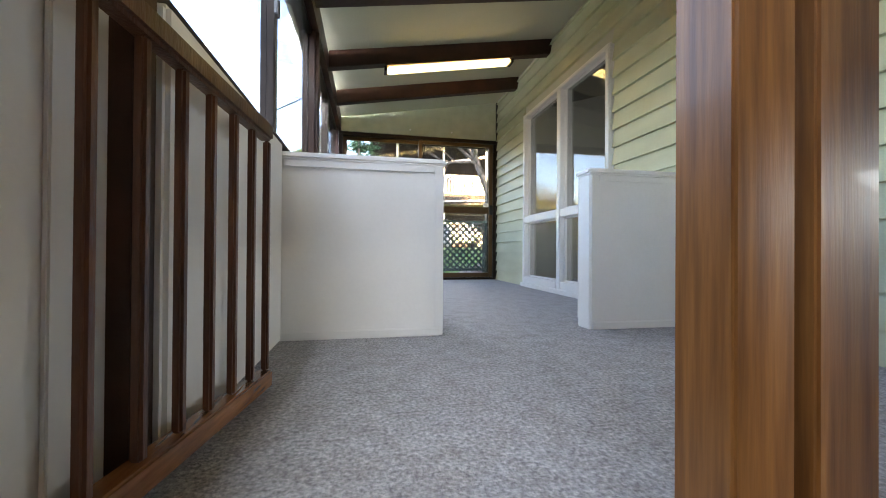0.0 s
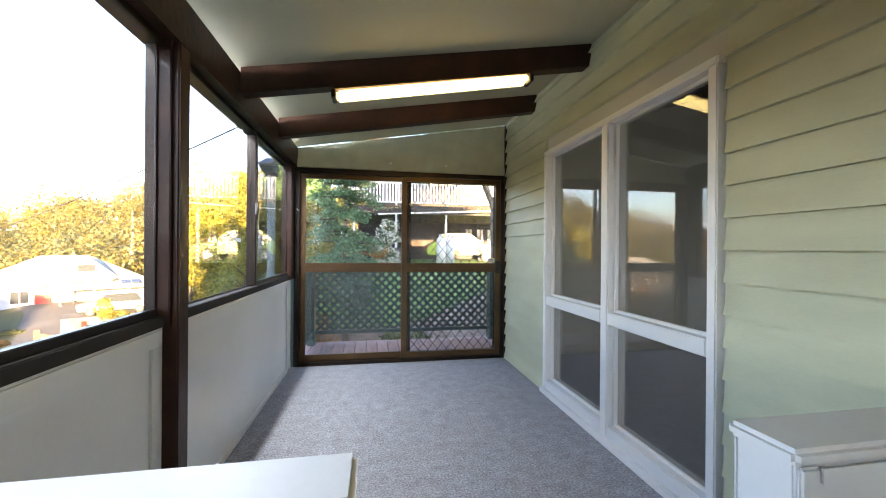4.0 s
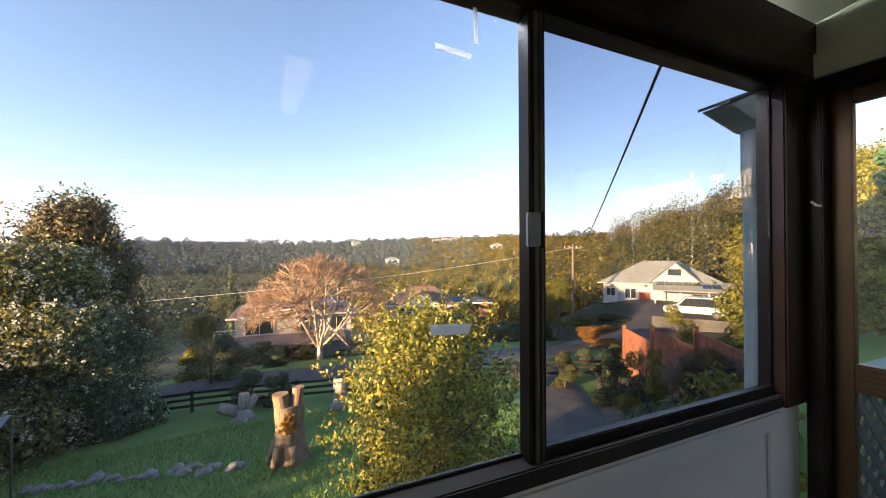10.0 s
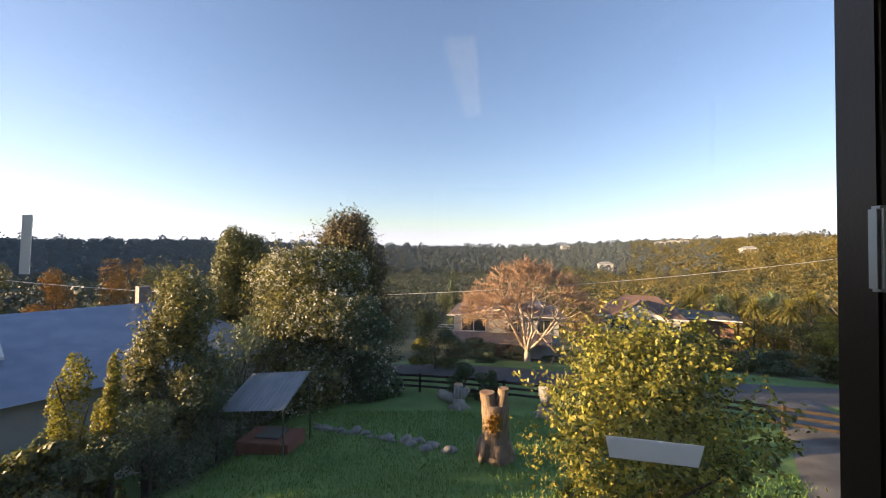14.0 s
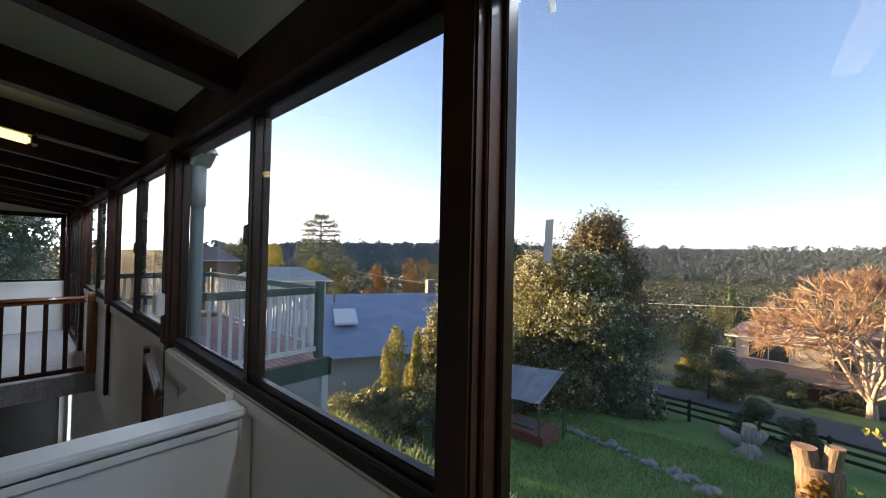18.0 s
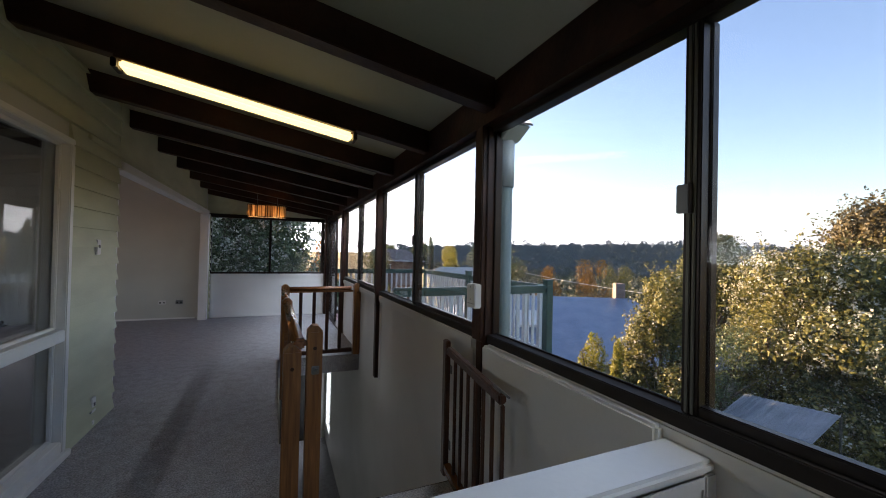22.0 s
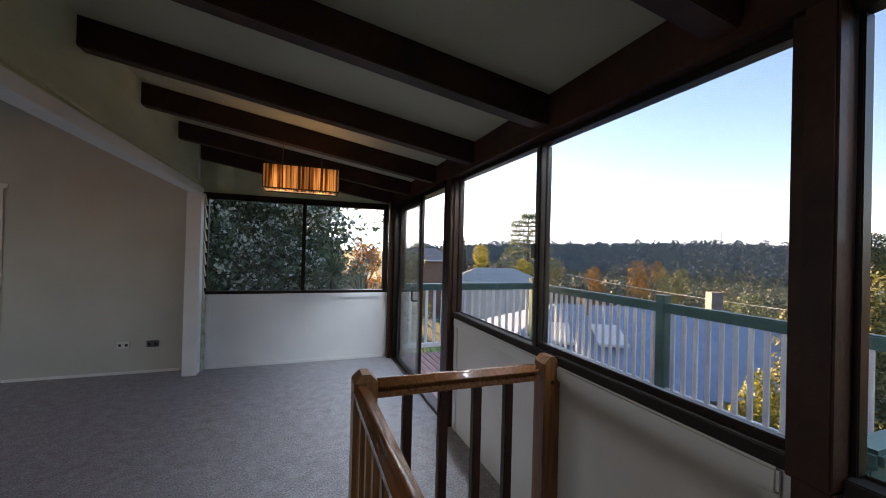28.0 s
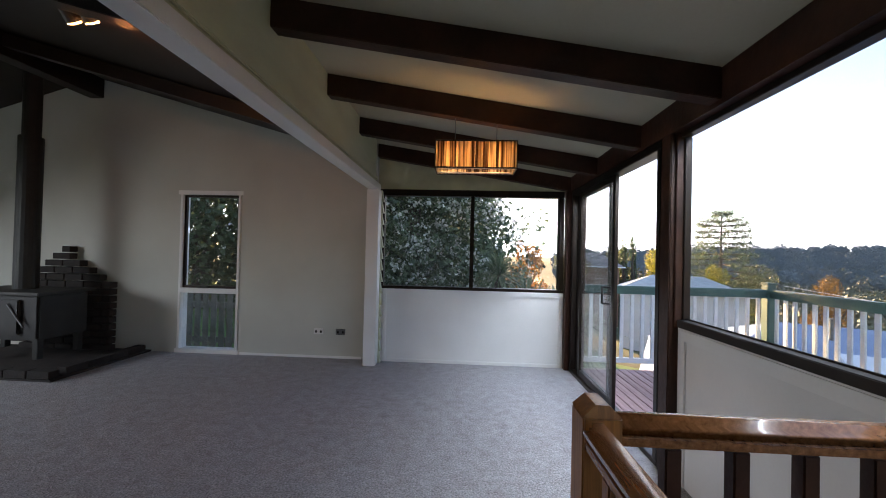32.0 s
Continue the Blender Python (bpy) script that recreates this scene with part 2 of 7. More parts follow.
BOARD = surf("pale_green_board_paint", (0.44, 0.445, 0.30), (0.54, 0.545, 0.38), 2.0, 0.5, 0.12, 45, stretch=(3, 1, 3), vary=0.06, wear=0.10)
CEIL = surf("ceiling_paint", (0.42, 0.405, 0.295), (0.50, 0.48, 0.355), 1.2, 0.7, 0.08, 60, vary=0, wear=0.08)
DARKWOOD = surf("dark_stained_timber", (0.024, 0.010, 0.006), (0.060, 0.023, 0.012), 5, 0.5, 0.25, 30, stretch=(1, 1, 1), vary=0.2, wear=0.5, coat=0.1)
PINE = surf("varnished_pine", (0.140, 0.050, 0.011), (0.300, 0.125, 0.032), 7, 0.42, 0.05, 30, stretch=(9, 9, 0.5), vary=0.2, wear=0.5, coat=0.15)
REDBROWN = surf("red_brown_stained_timber", (0.055, 0.020, 0.010), (0.12, 0.046, 0.022), 7, 0.35, 0.15, 40, stretch=(4, 4, 0.7), vary=0.2, wear=0.4, coat=0.3)
PINERAIL = surf("varnished_rail_pine", (0.14, 0.050, 0.016), (0.30, 0.125, 0.045), 7, 0.25, 0.05, 30, stretch=(9, 0.5, 9), vary=0.15, wear=0.5, coat=0.4)
ALU = surf("brown_anodised_aluminium", (0.018, 0.013, 0.010), (0.035, 0.024, 0.018), 3, 0.35, 0.03, 200, metal=0.6, vary=0.1, wear=0.1)
BRONZE = surf("bronze_aluminium", (0.10, 0.060, 0.030), (0.16, 0.095, 0.045), 3, 0.35, 0.03, 200, metal=0.7, vary=0.1, wear=0.1)
STEEL = surf("worn_steel", (0.14, 0.14, 0.145), (0.25, 0.25, 0.25), 20, 0.35, 0.1, 200, metal=0.9)
BLACK = surf("black_iron", (0.008, 0.008, 0.008), (0.02, 0.018, 0.016), 8, 0.6, 0.2, 90)
LATCHMETAL = surf("satin_grey_latch", (0.20, 0.205, 0.21), (0.25, 0.255, 0.26), 3, 0.42, 0.0, 60, metal=0.35, vary=0.02, wear=0.03)
SILLALU = surf("matt_brown_sill", (0.014, 0.010, 0.008), (0.026, 0.019, 0.015), 3, 0.85, 0.05, 150, vary=0.1, wear=0.1)
GLASS = pane_glass("window_glass", 0.022, dirt=0.05)
HOUSEGLASS = pane_glass("double_strength_glass", 0.085, (0.80, 0.81, 0.80), 0.03)
PLASTIC = surf("white_plastic", (0.66, 0.65, 0.62), (0.74, 0.73, 0.70), 3, 0.35, 0.02, 150, wear=0.04)
GUTTER = surf("grey_white_metal", (0.42, 0.47, 0.48), (0.55, 0.59, 0.58), 3, 0.4, 0.05, 80)
GREENPAINT = surf("heritage_green_paint", (0.025, 0.075, 0.065), (0.05, 0.12, 0.10), 4, 0.4, 0.1, 60)
LATTICE = surf("dark_green_lattice", (0.026, 0.055, 0.048), (0.050, 0.095, 0.082), 6, 0.5, 0.1, 60)
RAILWHITE = surf("white_rail_paint", (0.62, 0.63, 0.62), (0.76, 0.76, 0.74), 5, 0.5, 0.1, 50, vary=0.06, wear=0.12)
DECKING = surf("weathered_decking", (0.27, 0.155, 0.15), (0.43, 0.275, 0.265), 5, 0.7, 0.4, 60, stretch=(6, 0.6, 1), vary=0.2, wear=0.4)
TAPE = leafy("tape_residue", (0.62, 0.63, 0.63), (0.72, 0.72, 0.72), 0.7)
BRICKMAT = surf("dark_brick", (0.010, 0.008, 0.007), (0.026, 0.018, 0.015), 8, 0.85, 0.5, 50, vary=0.4, wear=0.4)
# dark timber colour, taken near black to offset the added room lamp
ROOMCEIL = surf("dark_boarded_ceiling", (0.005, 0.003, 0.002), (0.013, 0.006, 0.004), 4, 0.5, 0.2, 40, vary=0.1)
TUBEGLOW = glow("fluorescent_diffuser", (1.0, 0.76, 0.30), 0.42)
BULB = glow("warm_bulb", (1.0, 0.42, 0.11), 4.0)

# ---- the plan ----
WALL_X, NORTH, SOUTH, ROOM_S = 2.31, 5.585, -5.88, -5.915   # house wall, ends of the veranda, end of the room
SILL, HEAD = 0.93, 2.05
WELL_E, WELL_S, WELL_N = 1.0, -2.35, 0.70                  # the stairwell's edges


def ceil_z(x, y=0.0):
    return 2.62 - 0.165 * (WALL_X - x) + 0.0065 * y


# floors
fl = box(0, WELL_N, -0.22, WALL_X, NORTH, 0)
box(WELL_E, WELL_S, -0.22, WALL_X, WELL_N, 0, bm=fl)
box(0, SOUTH, -0.22, WALL_X, WELL_S, 0, bm=fl)
box(WALL_X, ROOM_S, -0.22, 8.2, NORTH, 0, bm=fl)
solid("floor", fl, CARPET, "grey-blue loop-pile carpet over the whole floor", "floor", kind="structure")
lf = box(-0.1, -6.0, -2.86, 2.31, 1.2, -2.66)
solid("floor_lower", lf, CARPET, "grey carpet on the floor below the stairs", "floor", kind="structure")

# veranda ceiling
cm = prism([(-0.12, ceil_z(-0.12)), (WALL_X + 0.1, ceil_z(WALL_X + 0.1)), (WALL_X + 0.1, ceil_z(WALL_X + 0.1) + 0.05), (-0.12, ceil_z(-0.12) + 0.05)], "y", SOUTH - 0.12, NORTH + 0.12)
for v in cm.verts:
    v.co.z += 0.0065 * v.co.y
solid("ceiling", cm,
      CEIL, "sloping pale ceiling sheets above dark rafters", "ceiling", kind="structure")

# rafters
for y in (-5.825, -4.97, -4.11, -3.29, -2.42, -1.54, -0.70, 0.19, 1.10, 2.03, 2.96, 3.93, 4.825):
    x0, x1 = 0.06, WALL_X - 0.004
    bm = prism([(x0, ceil_z(x0, y) - 0.155), (x1, ceil_z(x1, y) - 0.155), (x1, ceil_z(x1, y) + 0.01), (x0, ceil_z(x0, y) + 0.01)], "y", y - 0.045, y + 0.045, 0.004)
    solid("rafter", bm, DARKWOOD, "dark brown stained timber rafter under the ceiling", "rafter", "veranda rafters", at=(WALL_X / 2, y, 2.4))

# head beam over the windows
solid("head_beam", prism([(-0.10, HEAD), (0.06, HEAD), (0.06, ceil_z(0.06) - 0.003), (-0.10, ceil_z(-0.10) - 0.003)], "y", SOUTH - 0.1, NORTH + 0.1),
      DARKWOOD, "deep dark brown timber beam above the windows", "beam", kind="structure")

# window wall, below the sills
ww = box(-0.05, -3.80, -0.3, 0, NORTH, SILL - 0.03)
box(-0.14, -3.80, -2.86, 0, NORTH, -0.3, bm=ww)
solid("wall_west", ww, WHITE, "white painted panelled wall under the windows", "wall", kind="structure")
DARKWOOD.node_tree.nodes["Principled BSDF"].inputs["Specular IOR Level"].default_value = 0.25
GREYGLASS = pane_glass("grey_tinted_glass", 0.035, (0.70, 0.715, 0.74), 0.02)
# lighter olive colour holds the reflected light on the stiles' ribs
RIBALU = surf("lit_olive_aluminium", (0.10, 0.095, 0.075), (0.16, 0.15, 0.12), 3, 0.45, 0.03, 200, metal=0.5, vary=0.05, wear=0.1)
BAYS = [(3.296, 5.445, 4.416, 1.536), (1.036, 3.174, 2.112, 1.575), (-1.284, 0.90, -0.174, 1.515), (-3.675, -1.388, -2.522, 1.495)]
for n, (a, b, ym, lz) in enumerate(BAYS):
    y0, y1 = a + 0.02, b - 0.02
    w = thing("window_%d" % (n + 1), (0, (a + b) / 2, SILL), "sliding window in a dark brown aluminium frame", "window", kind="structure")
    part("window_sill", box(-0.06, a, SILL - 0.03, 0.018, b, SILL + 0.015, 0.004), SILLALU, w)
    part("sill_track", box(-0.040, a + 0.014, SILL + 0.015, -0.034, b - 0.014, SILL + 0.024, 0.002), ALU, w)
    part("head_track", box(-0.05, a, HEAD - 0.03, 0.008, b, HEAD - 0.001, 0.003), ALU, w)
    for yy in (a, b - 0.013):
        part("jamb", box(-0.052, yy, SILL + 0.015, -0.012, yy + 0.013, HEAD - 0.03, 0.003), ALU, w)
    part("mullion", box(-0.060, ym - 0.020, SILL + 0.015, -0.031, ym + 0.020, HEAD - 0.03, 0.003), ALU, w)
    sash = part("sliding_stile", box(-0.029, ym - 0.034, SILL + 0.015, 0.004, ym + 0.014, HEAD - 0.03, 0.003), ALU, w)
    for r0, r1 in ((-0.022, -0.010), (-0.006, 0.003)):
        part("stile_rib", box(0.004, ym + r0, SILL + 0.018, 0.010, ym + r1, HEAD - 0.034, 0.002), RIBALU, sash, "pull rib, lighter olive for reflected light")
    latch = part("latch", box(0.004, ym - 0.047, lz - 0.080, 0.018, ym - 0.010, lz, 0.003), LATCHMETAL, sash, "grey metal window latch")
    part("latch_lip", box(0.004, ym - 0.010, lz - 0.082, 0.022, ym - 0.005, lz + 0.002, 0.001), ALU, latch)
    part("bottom_rail", box(-0.028, ym, SILL + 0.015, 0.0, b - 0.015, SILL + 0.045, 0.003), ALU, w)
    for yy0, yy1, xx in ((a + 0.013, ym, -0.055), (ym, b - 0.013, -0.015)):
        g = part("pane", box(xx - 0.003, yy0, SILL + 0.016, xx + 0.003, yy1, HEAD - 0.031), GREYGLASS if n == 0 and yy0 == ym else GLASS, w)
        g.visible_shadow = False
    # the panel under the window, with its beads
    for nm, q in (("top_bead", box(0, y0, SILL - 0.10, 0.022, y1, SILL - 0.03, 0.008)), ("side_bead", box(0, y0, 0.0, 0.010, y0 + 0.05, SILL - 0.10, 0.003)), ("side_bead", box(0, y1 - 0.05, 0.0, 0.010, y1, SILL - 0.10, 0.003)),
                  ("skirting", box(0, y0 + 0.05, 0.0, 0.014, y1 - 0.05, 0.045, 0.004))):
        if not (nm == "skirting" and n in (2, 3)):
            part(nm, q, WHITE, w)

# posts between the windows
for y0, y1, t0, t1, low in ((3.194, 3.284, 3.174, 3.296, None), (0.946, 1.027, 0.90, 1.036, (0.962, 1.030)), (-1.352, -1.286, -1.388, -1.284, (-1.372, -1.290)), (-3.80, -3.69, -3.81, -3.675, None)):
    if low is None:
        bm = box(-0.03, y0, 0, 0.058, y1, 2.2, 0.006)
    else:   # slimmer below the sill
        bm = box(-0.03, y0, SILL - 0.02, 0.058, y1, 2.2, 0.006)
        box(-0.03, low[0], 0.0, 0.042, low[1], SILL - 0.02, 0.006, bm=bm)
    solid("wall_post", bm, DARKWOOD, "dark brown stained timber post between the windows", "post", "veranda posts", at=(0, (y0 + y1) / 2, 0))
    for yy0, yy1, xx in ((t0, y0, 0.034), (y1, t1, 0.030)):
        if yy1 - yy0 > 0.004:
            solid("trim", box(-0.022, yy0, SILL - 0.03, xx, yy1, HEAD + 0.02, 0.003), DARKWOOD, "dark brown timber trim beside a post", "trim", kind="structure")
for yy0, yy1 in ((NORTH - 0.14, NORTH), ):
    solid("wall_post", box(-0.06, yy0, SILL - 0.03, 0.030, yy1, 2.2, 0.006), DARKWOOD, "dark brown corner post by the sliding door", "post", "veranda posts", at=(0, NORTH, 0))
solid("wall_post", box(-0.12, SOUTH, 0, 0.10, SOUTH + 0.10, 2.25, 0.006), DARKWOOD, "dark brown corner post by the end window", "post", "veranda posts", at=(0, SOUTH, 0))

# small white box on the post by the stairs
nb = thing("door_chime_box", (0.065, 1.0, 1.085), "small white plastic box fixed to the dark post", "wall box")
part("body", box(0.058, 0.955, 1.085, 0.100, 1.045, 1.212, 0.005), PLASTIC, nb)
for zz in (1.130, 1.195):
    part("screw", tube((0.0995, 1.0, zz), (0.1015, 1.0, zz), 0.004), STEEL, nb)
part("seam", box(0.099, 0.957, 1.108, 0.1012, 1.043, 1.110), STEEL, nb)

solid("wall_lining", box(0.001, 1.045, 0.0, 0.052, 2.04, SILL - 0.036, 0.010), WHITE, "white lining panel of the window wall beside the stairs", "wall", kind="structure")

# low partitions
for x0, x1, lab in ((0.0, 0.80, "white half-height partition beside the windows"), (1.59, WALL_X, "white half-height partition against the weatherboards")):
    p = thing("low_partition", ((x0 + x1) / 2, 2.11, 0), lab, "partition", "pair of low partitions")
    part("body", box(x0 + 0.002, 2.055, 0, x1 - 0.002, 2.165, 0.832, 0.004), WHITE, p)
    e0, e1 = (x0 + 0.002, x1 + 0.012) if x0 == 0 else (x0 - 0.012, x1 - 0.002)
    part("cap", box(e0, 2.04, 0.830, e1, 2.18, 0.862, 0.010), WHITE, p)
    for yy0, yy1 in ((2.043, 2.055), (2.165, 2.177)):
        part("skirting", box(x0 + 0.02, yy0, 0, x1 - 0.02, yy1, 0.04, 0.004), WHITE, p)
        for xx in (x0 + 0.004, x1 - 0.049):
            part("bead", box(xx, yy0, 0.041, xx + 0.045, yy1, 0.828, 0.005), WHITE, p)
        part("bead", box(x0 + 0.05, yy0 + 0.001, 0.790, x1 - 0.05, yy1 - 0.001, 0.828, 0.005), WHITE, p)

# house wall with two windows; the lining of the room is its other side
def wall_with_holes(x0, x1, y0, y1, z0, z1, holes):
    ys = sorted({y0, y1, *[h[0] for h in holes], *[h[1] for h in holes]})
    bm = bmesh.new()
    for a, b in zip(ys, ys[1:]):
        h = next((h for h in holes if h[0] <= a and b <= h[1]), None)
        if h is None:
            box(x0, a, z0, x1, b, z1, bm=bm)
        else:
            if h[2] > z0 + 0.001:
                box(x0, a, z0, x1, b, h[2], bm=bm)
            box(x0, a, h[3], x1, b, z1, bm=bm)
    return bm


HW = [(2.866, 4.536, 0.0, 2.055), (-0.45, 1.22, 0.0, 2.055)]
west_face = wall_with_holes(WALL_X, WALL_X + 0.12, -1.29, NORTH, 0, 2.70, HW)
box(WALL_X, -5.66, 2.10, WALL_X + 0.12, -1.29, 2.70, bm=west_face)
house_wall = solid("wall_house", west_face, CREAM, "cream lined timber wall between veranda and living room", "wall", kind="structure")
solid("beam_soffit", box(2.268, -5.80, 2.022, 2.385, -1.313, 2.098, 0.004), WHITE, "white painted lintel over the wide opening", "lintel", kind="structure")
fas = thing("opening_fascia", (WALL_X, -3.4, 2.02), "pale green painted board over the wide opening", "fascia", kind="structure")
part("board", box(WALL_X - 0.014, -5.66, 2.099, WALL_X, -1.31, 2.60), BOARD, fas)
part("batten", box(WALL_X - 0.036, -5.66, 2.125, WALL_X - 0.014, 0.1 - 0.8, 2.165, 0.006), BOARD, fas, "thin green conduit batten")
solid("pier", box(2.255, -5.80, 0, 2.395, -5.655, 2.021, 0.004), WHITE, "white painted pier at the end of the opening", "pier", kind="structure")
solid("pier_jamb", box(WALL_X, ROOM_S, 0, WALL_X + 0.12, -5.80, 2.70), CREAM, "cream wall stub behind the pier", "wall", kind="structure")
solid("opening_jamb", box(WALL_X - 0.012, -1.313, 0, WALL_X + 0.125, -1.292, 2.098, 0.003), WHITE, "white jamb at the end of the weatherboards", "jamb", kind="structure")

for n, (y0, y1, z0, z1) in enumerate(HW):
    w = thing("window_%d" % (n + 5), (WALL_X, (y0 + y1) / 2, 0), "tall white timber window of four panes in the weatherboard wall", "window", kind="structure")
    X0, X1 = WALL_X - 0.046, WALL_X + 0.09
    part("sill", box(X0 - 0.02, y0 - 0.02, 0.0, X1, y1 + 0.02, 0.045, 0.006), WHITE, w)
    for yy in (y0, y1 - 0.05):
        part("stile", box(X0, yy, 0.045, X1, yy + 0.05, 2.015, 0.006), WHITE, w)
    part("head", box(X0, y0, 2.015, X1, y1, z1, 0.006), WHITE, w)
    ym = (y0 + y1) / 2 - 0.03
    part("mullion", box(X0 + 0.004, ym - 0.036, 0.045, X1, ym + 0.036, 2.015, 0.006), WHITE, w)
    for a, b in ((y0 + 0.05, ym - 0.036), (ym + 0.036, y1 - 0.05)):
        part("transom", box(X0 + 0.002, a, 0.755, X1, b, 0.83, 0.006), WHITE, w)
        part("bottom_rail", box(X0 + 0.004, a, 0.045, X1, b, 0.12, 0.006), WHITE, w)
        for z, zz in ((0.12, 0.755), (0.83, 2.015)):
            g = part("pane", box(WALL_X + 0.03, a, z, WALL_X + 0.036, b, zz), HOUSEGLASS, w)
            g.visible_shadow = False
            for q in (box(WALL_X + 0.005, a, z, WALL_X + 0.028, a + 0.018, zz, 0.004), box(WALL_X + 0.005, b - 0.018, z, WALL_X + 0.028, b, zz, 0.004),
                      box(WALL_X + 0.005, a + 0.018, zz - 0.018, WALL_X + 0.028, b - 0.018, zz, 0.004), box(WALL_X + 0.005, a + 0.018, z, WALL_X + 0.028, b - 0.018, z + 0.018, 0.004)):
                part("glazing_bead", q, WHITE, w)

# north end: sliding door with a fly screen, and the panel over it
np_ = thing("wall_north", (1.15, NORTH, 2.05), "pale green panel over the sliding door", "wall", kind="structure")
part("panel", prism([(-0.1, 2.05), (WALL_X + 0.1, 2.05), (WALL_X + 0.1, ceil_z(WALL_X + 0.1)), (-0.1, ceil_z(-0.1))], "y", NORTH + 0.002, NORTH + 0.10), BOARD, np_)
part("bottom_strip", box(0.05, NORTH - 0.02, 2.05, WALL_X - 0.03, NORTH + 0.002, 2.135, 0.004), BOARD, np_)
for xx in (1.005, 1.605):
    part("screw_cap", tube((xx, NORTH - 0.034, 2.125), (xx, NORTH - 0.02, 2.125), 0.012), PLASTIC, np_)
solid("corner_trim", box(WALL_X - 0.035, NORTH - 0.03, 0, WALL_X - 0.012, NORTH, ceil_z(WALL_X) - 0.01, 0.003), ALU, "dark brown corner trim by the door", "trim", kind="structure")


def sliding_door(name, m, width, label, slide=0.0, screen=False, rail_z=(0.966, 1.062), metal=BRONZE):
    """Built along +x from the origin, facing -y; m sets it in place."""
    d = new(name)
    d.matrix_world = m
    WHERE[d.name] = Vector((0, 0, 0))
    tagged(d, label, "sliding door", kind="structure")

    def p(nm, bm, mt, pr=None, label=""):
        return part(nm, bm, mt, pr or d, label)
    H = 2.045
    p("head", box(0, -0.02, H - 0.05, width, 0.09, H, 0.004), ALU)
    p("threshold", box(0, -0.02, 0, width, 0.09, 0.035, 0.004), ALU)
    for xx in (0, width - 0.05):
        p("jamb", box(xx, -0.02, 0.035, xx + 0.05, 0.09, H - 0.05, 0.004), ALU)
    half = width / 2
    for k, (a, b, yy) in enumerate(((0.05, half + 0.03, 0.055), (half - 0.03 - slide, width - 0.05 - slide, 0.02))):
        leaf = p("door_leaf", box(a, yy - 0.015, 0.036, a + 0.055, yy + 0.015, H - 0.051, 0.003), metal)
        p("stile", box(b - 0.055, yy - 0.015, 0.036, b, yy + 0.015, H - 0.051, 0.003), metal, leaf)
        p("top_rail", box(a + 0.055, yy - 0.013, H - 0.10, b - 0.055, yy + 0.013, H - 0.051, 0.003), metal, leaf)
        p("bottom_rail", box(a + 0.055, yy - 0.013, 0.036, b - 0.055, yy + 0.013, 0.10, 0.003), metal, leaf)
        if rail_z:
            p("mid_rail", box(a + 0.055, yy - 0.018, rail_z[0], b - 0.055, yy + 0.013, rail_z[1], 0.003), metal, leaf)
            for i in range(5):
                zz = rail_z[0] + 0.014 + i * 0.017
                p("rib", box(a + 0.056, yy - 0.022, zz, b - 0.056, yy - 0.018, zz + 0.007), metal, leaf)
        for z0, z1 in (((0.10, rail_z[0]), (rail_z[1], H - 0.10)) if rail_z else ((0.10, H - 0.10), )):
            g = p("pane", box(a + 0.055, yy - 0.003, z0, b - 0.055, yy + 0.003, z1), GLASS, leaf)
            g.visible_shadow = False
    return d


nd = sliding_door("door_1", pose(0.031, NORTH, 0), 2.254, "closed bronze aluminium sliding door with ribbed middle rails")

def clipped(px, pz, dx, dz, x0, x1, z0, z1):
    """The stretch of the line p + k d inside a rectangle."""
    lo, hi = -1e9, 1e9
    for p, d, a, b in ((px, dx, x0, x1), (pz, dz, z0, z1)):
        k0, k1 = sorted(((a - p) / d, (b - p) / d))
        lo, hi = max(lo, k0), min(hi, k1)
    return (lo, hi) if hi - lo > 0.01 else None


def diagonals(x0, x1, z0, z1, pitch, rise):
    """Both sets of slanting lines over a rectangle: pairs of end points."""
    out = []
    n = int((x1 - x0 + (z1 - z0) / rise) / pitch) + 2
    for s in (1, -1):
        for i in range(-1, n + 1):
            px = (x0 - (z1 - z0) / rise if s > 0 else x0) + i * pitch
            c = clipped(px, z0, 1.0, s * rise, x0, x1, z0, z1) if s > 0 else clipped(px, z0, -1.0, rise, x0, x1, z0, z1)
            if c:
                sx = 1.0 if s > 0 else -1.0
                out.append((s, (px + sx * c[0], z0 + rise * c[0]), (px + sx * c[1], z0 + rise * c[1])))
    return out


# security grille on the sliding half, lock and sticker
scr = thing("security_screen", (1.7, NORTH + 0.08, 0.05), "dark diamond security grille behind the sliding door's glass", "screen door")
part("frame_stile", box(1.19, NORTH + 0.092, 0.04, 1.235, NORTH + 0.112, 1.99, 0.003), ALU, scr)
part("frame_stile", box(2.185, NORTH + 0.092, 0.04, 2.23, NORTH + 0.112, 1.99, 0.003), ALU, scr)
for z in (0.04, 1.945):
    part("frame_rail", box(1.235, NORTH + 0.092, z, 2.185, NORTH + 0.112, z + 0.045, 0.003), ALU, scr)
grid = bmesh.new()
for s, a, b in diagonals(1.235, 2.185, 0.085, 1.945, 0.105, 1.25):
    yy = NORTH + 0.099 + 0.004 * s
    tube((a[0], yy, a[1]), (b[0], yy, b[1]), 0.0035, seg=5, bm=grid)
part("diamond_grille", grid, BLACK, scr)
lock = thing("door_lock", (2.20, NORTH - 0.01, 0.98), "black door lock with a white sticker above it", "lock")
part("body", box(2.175, NORTH - 0.045, 0.95, 2.225, NORTH + 0.005, 1.09, 0.006), BLACK, lock)
part("lever", bar((2.185, NORTH - 0.06, 1.02), (2.215, NORTH - 0.045, 0.99), 0.02, 0.012, 0.003), BLACK, lock)
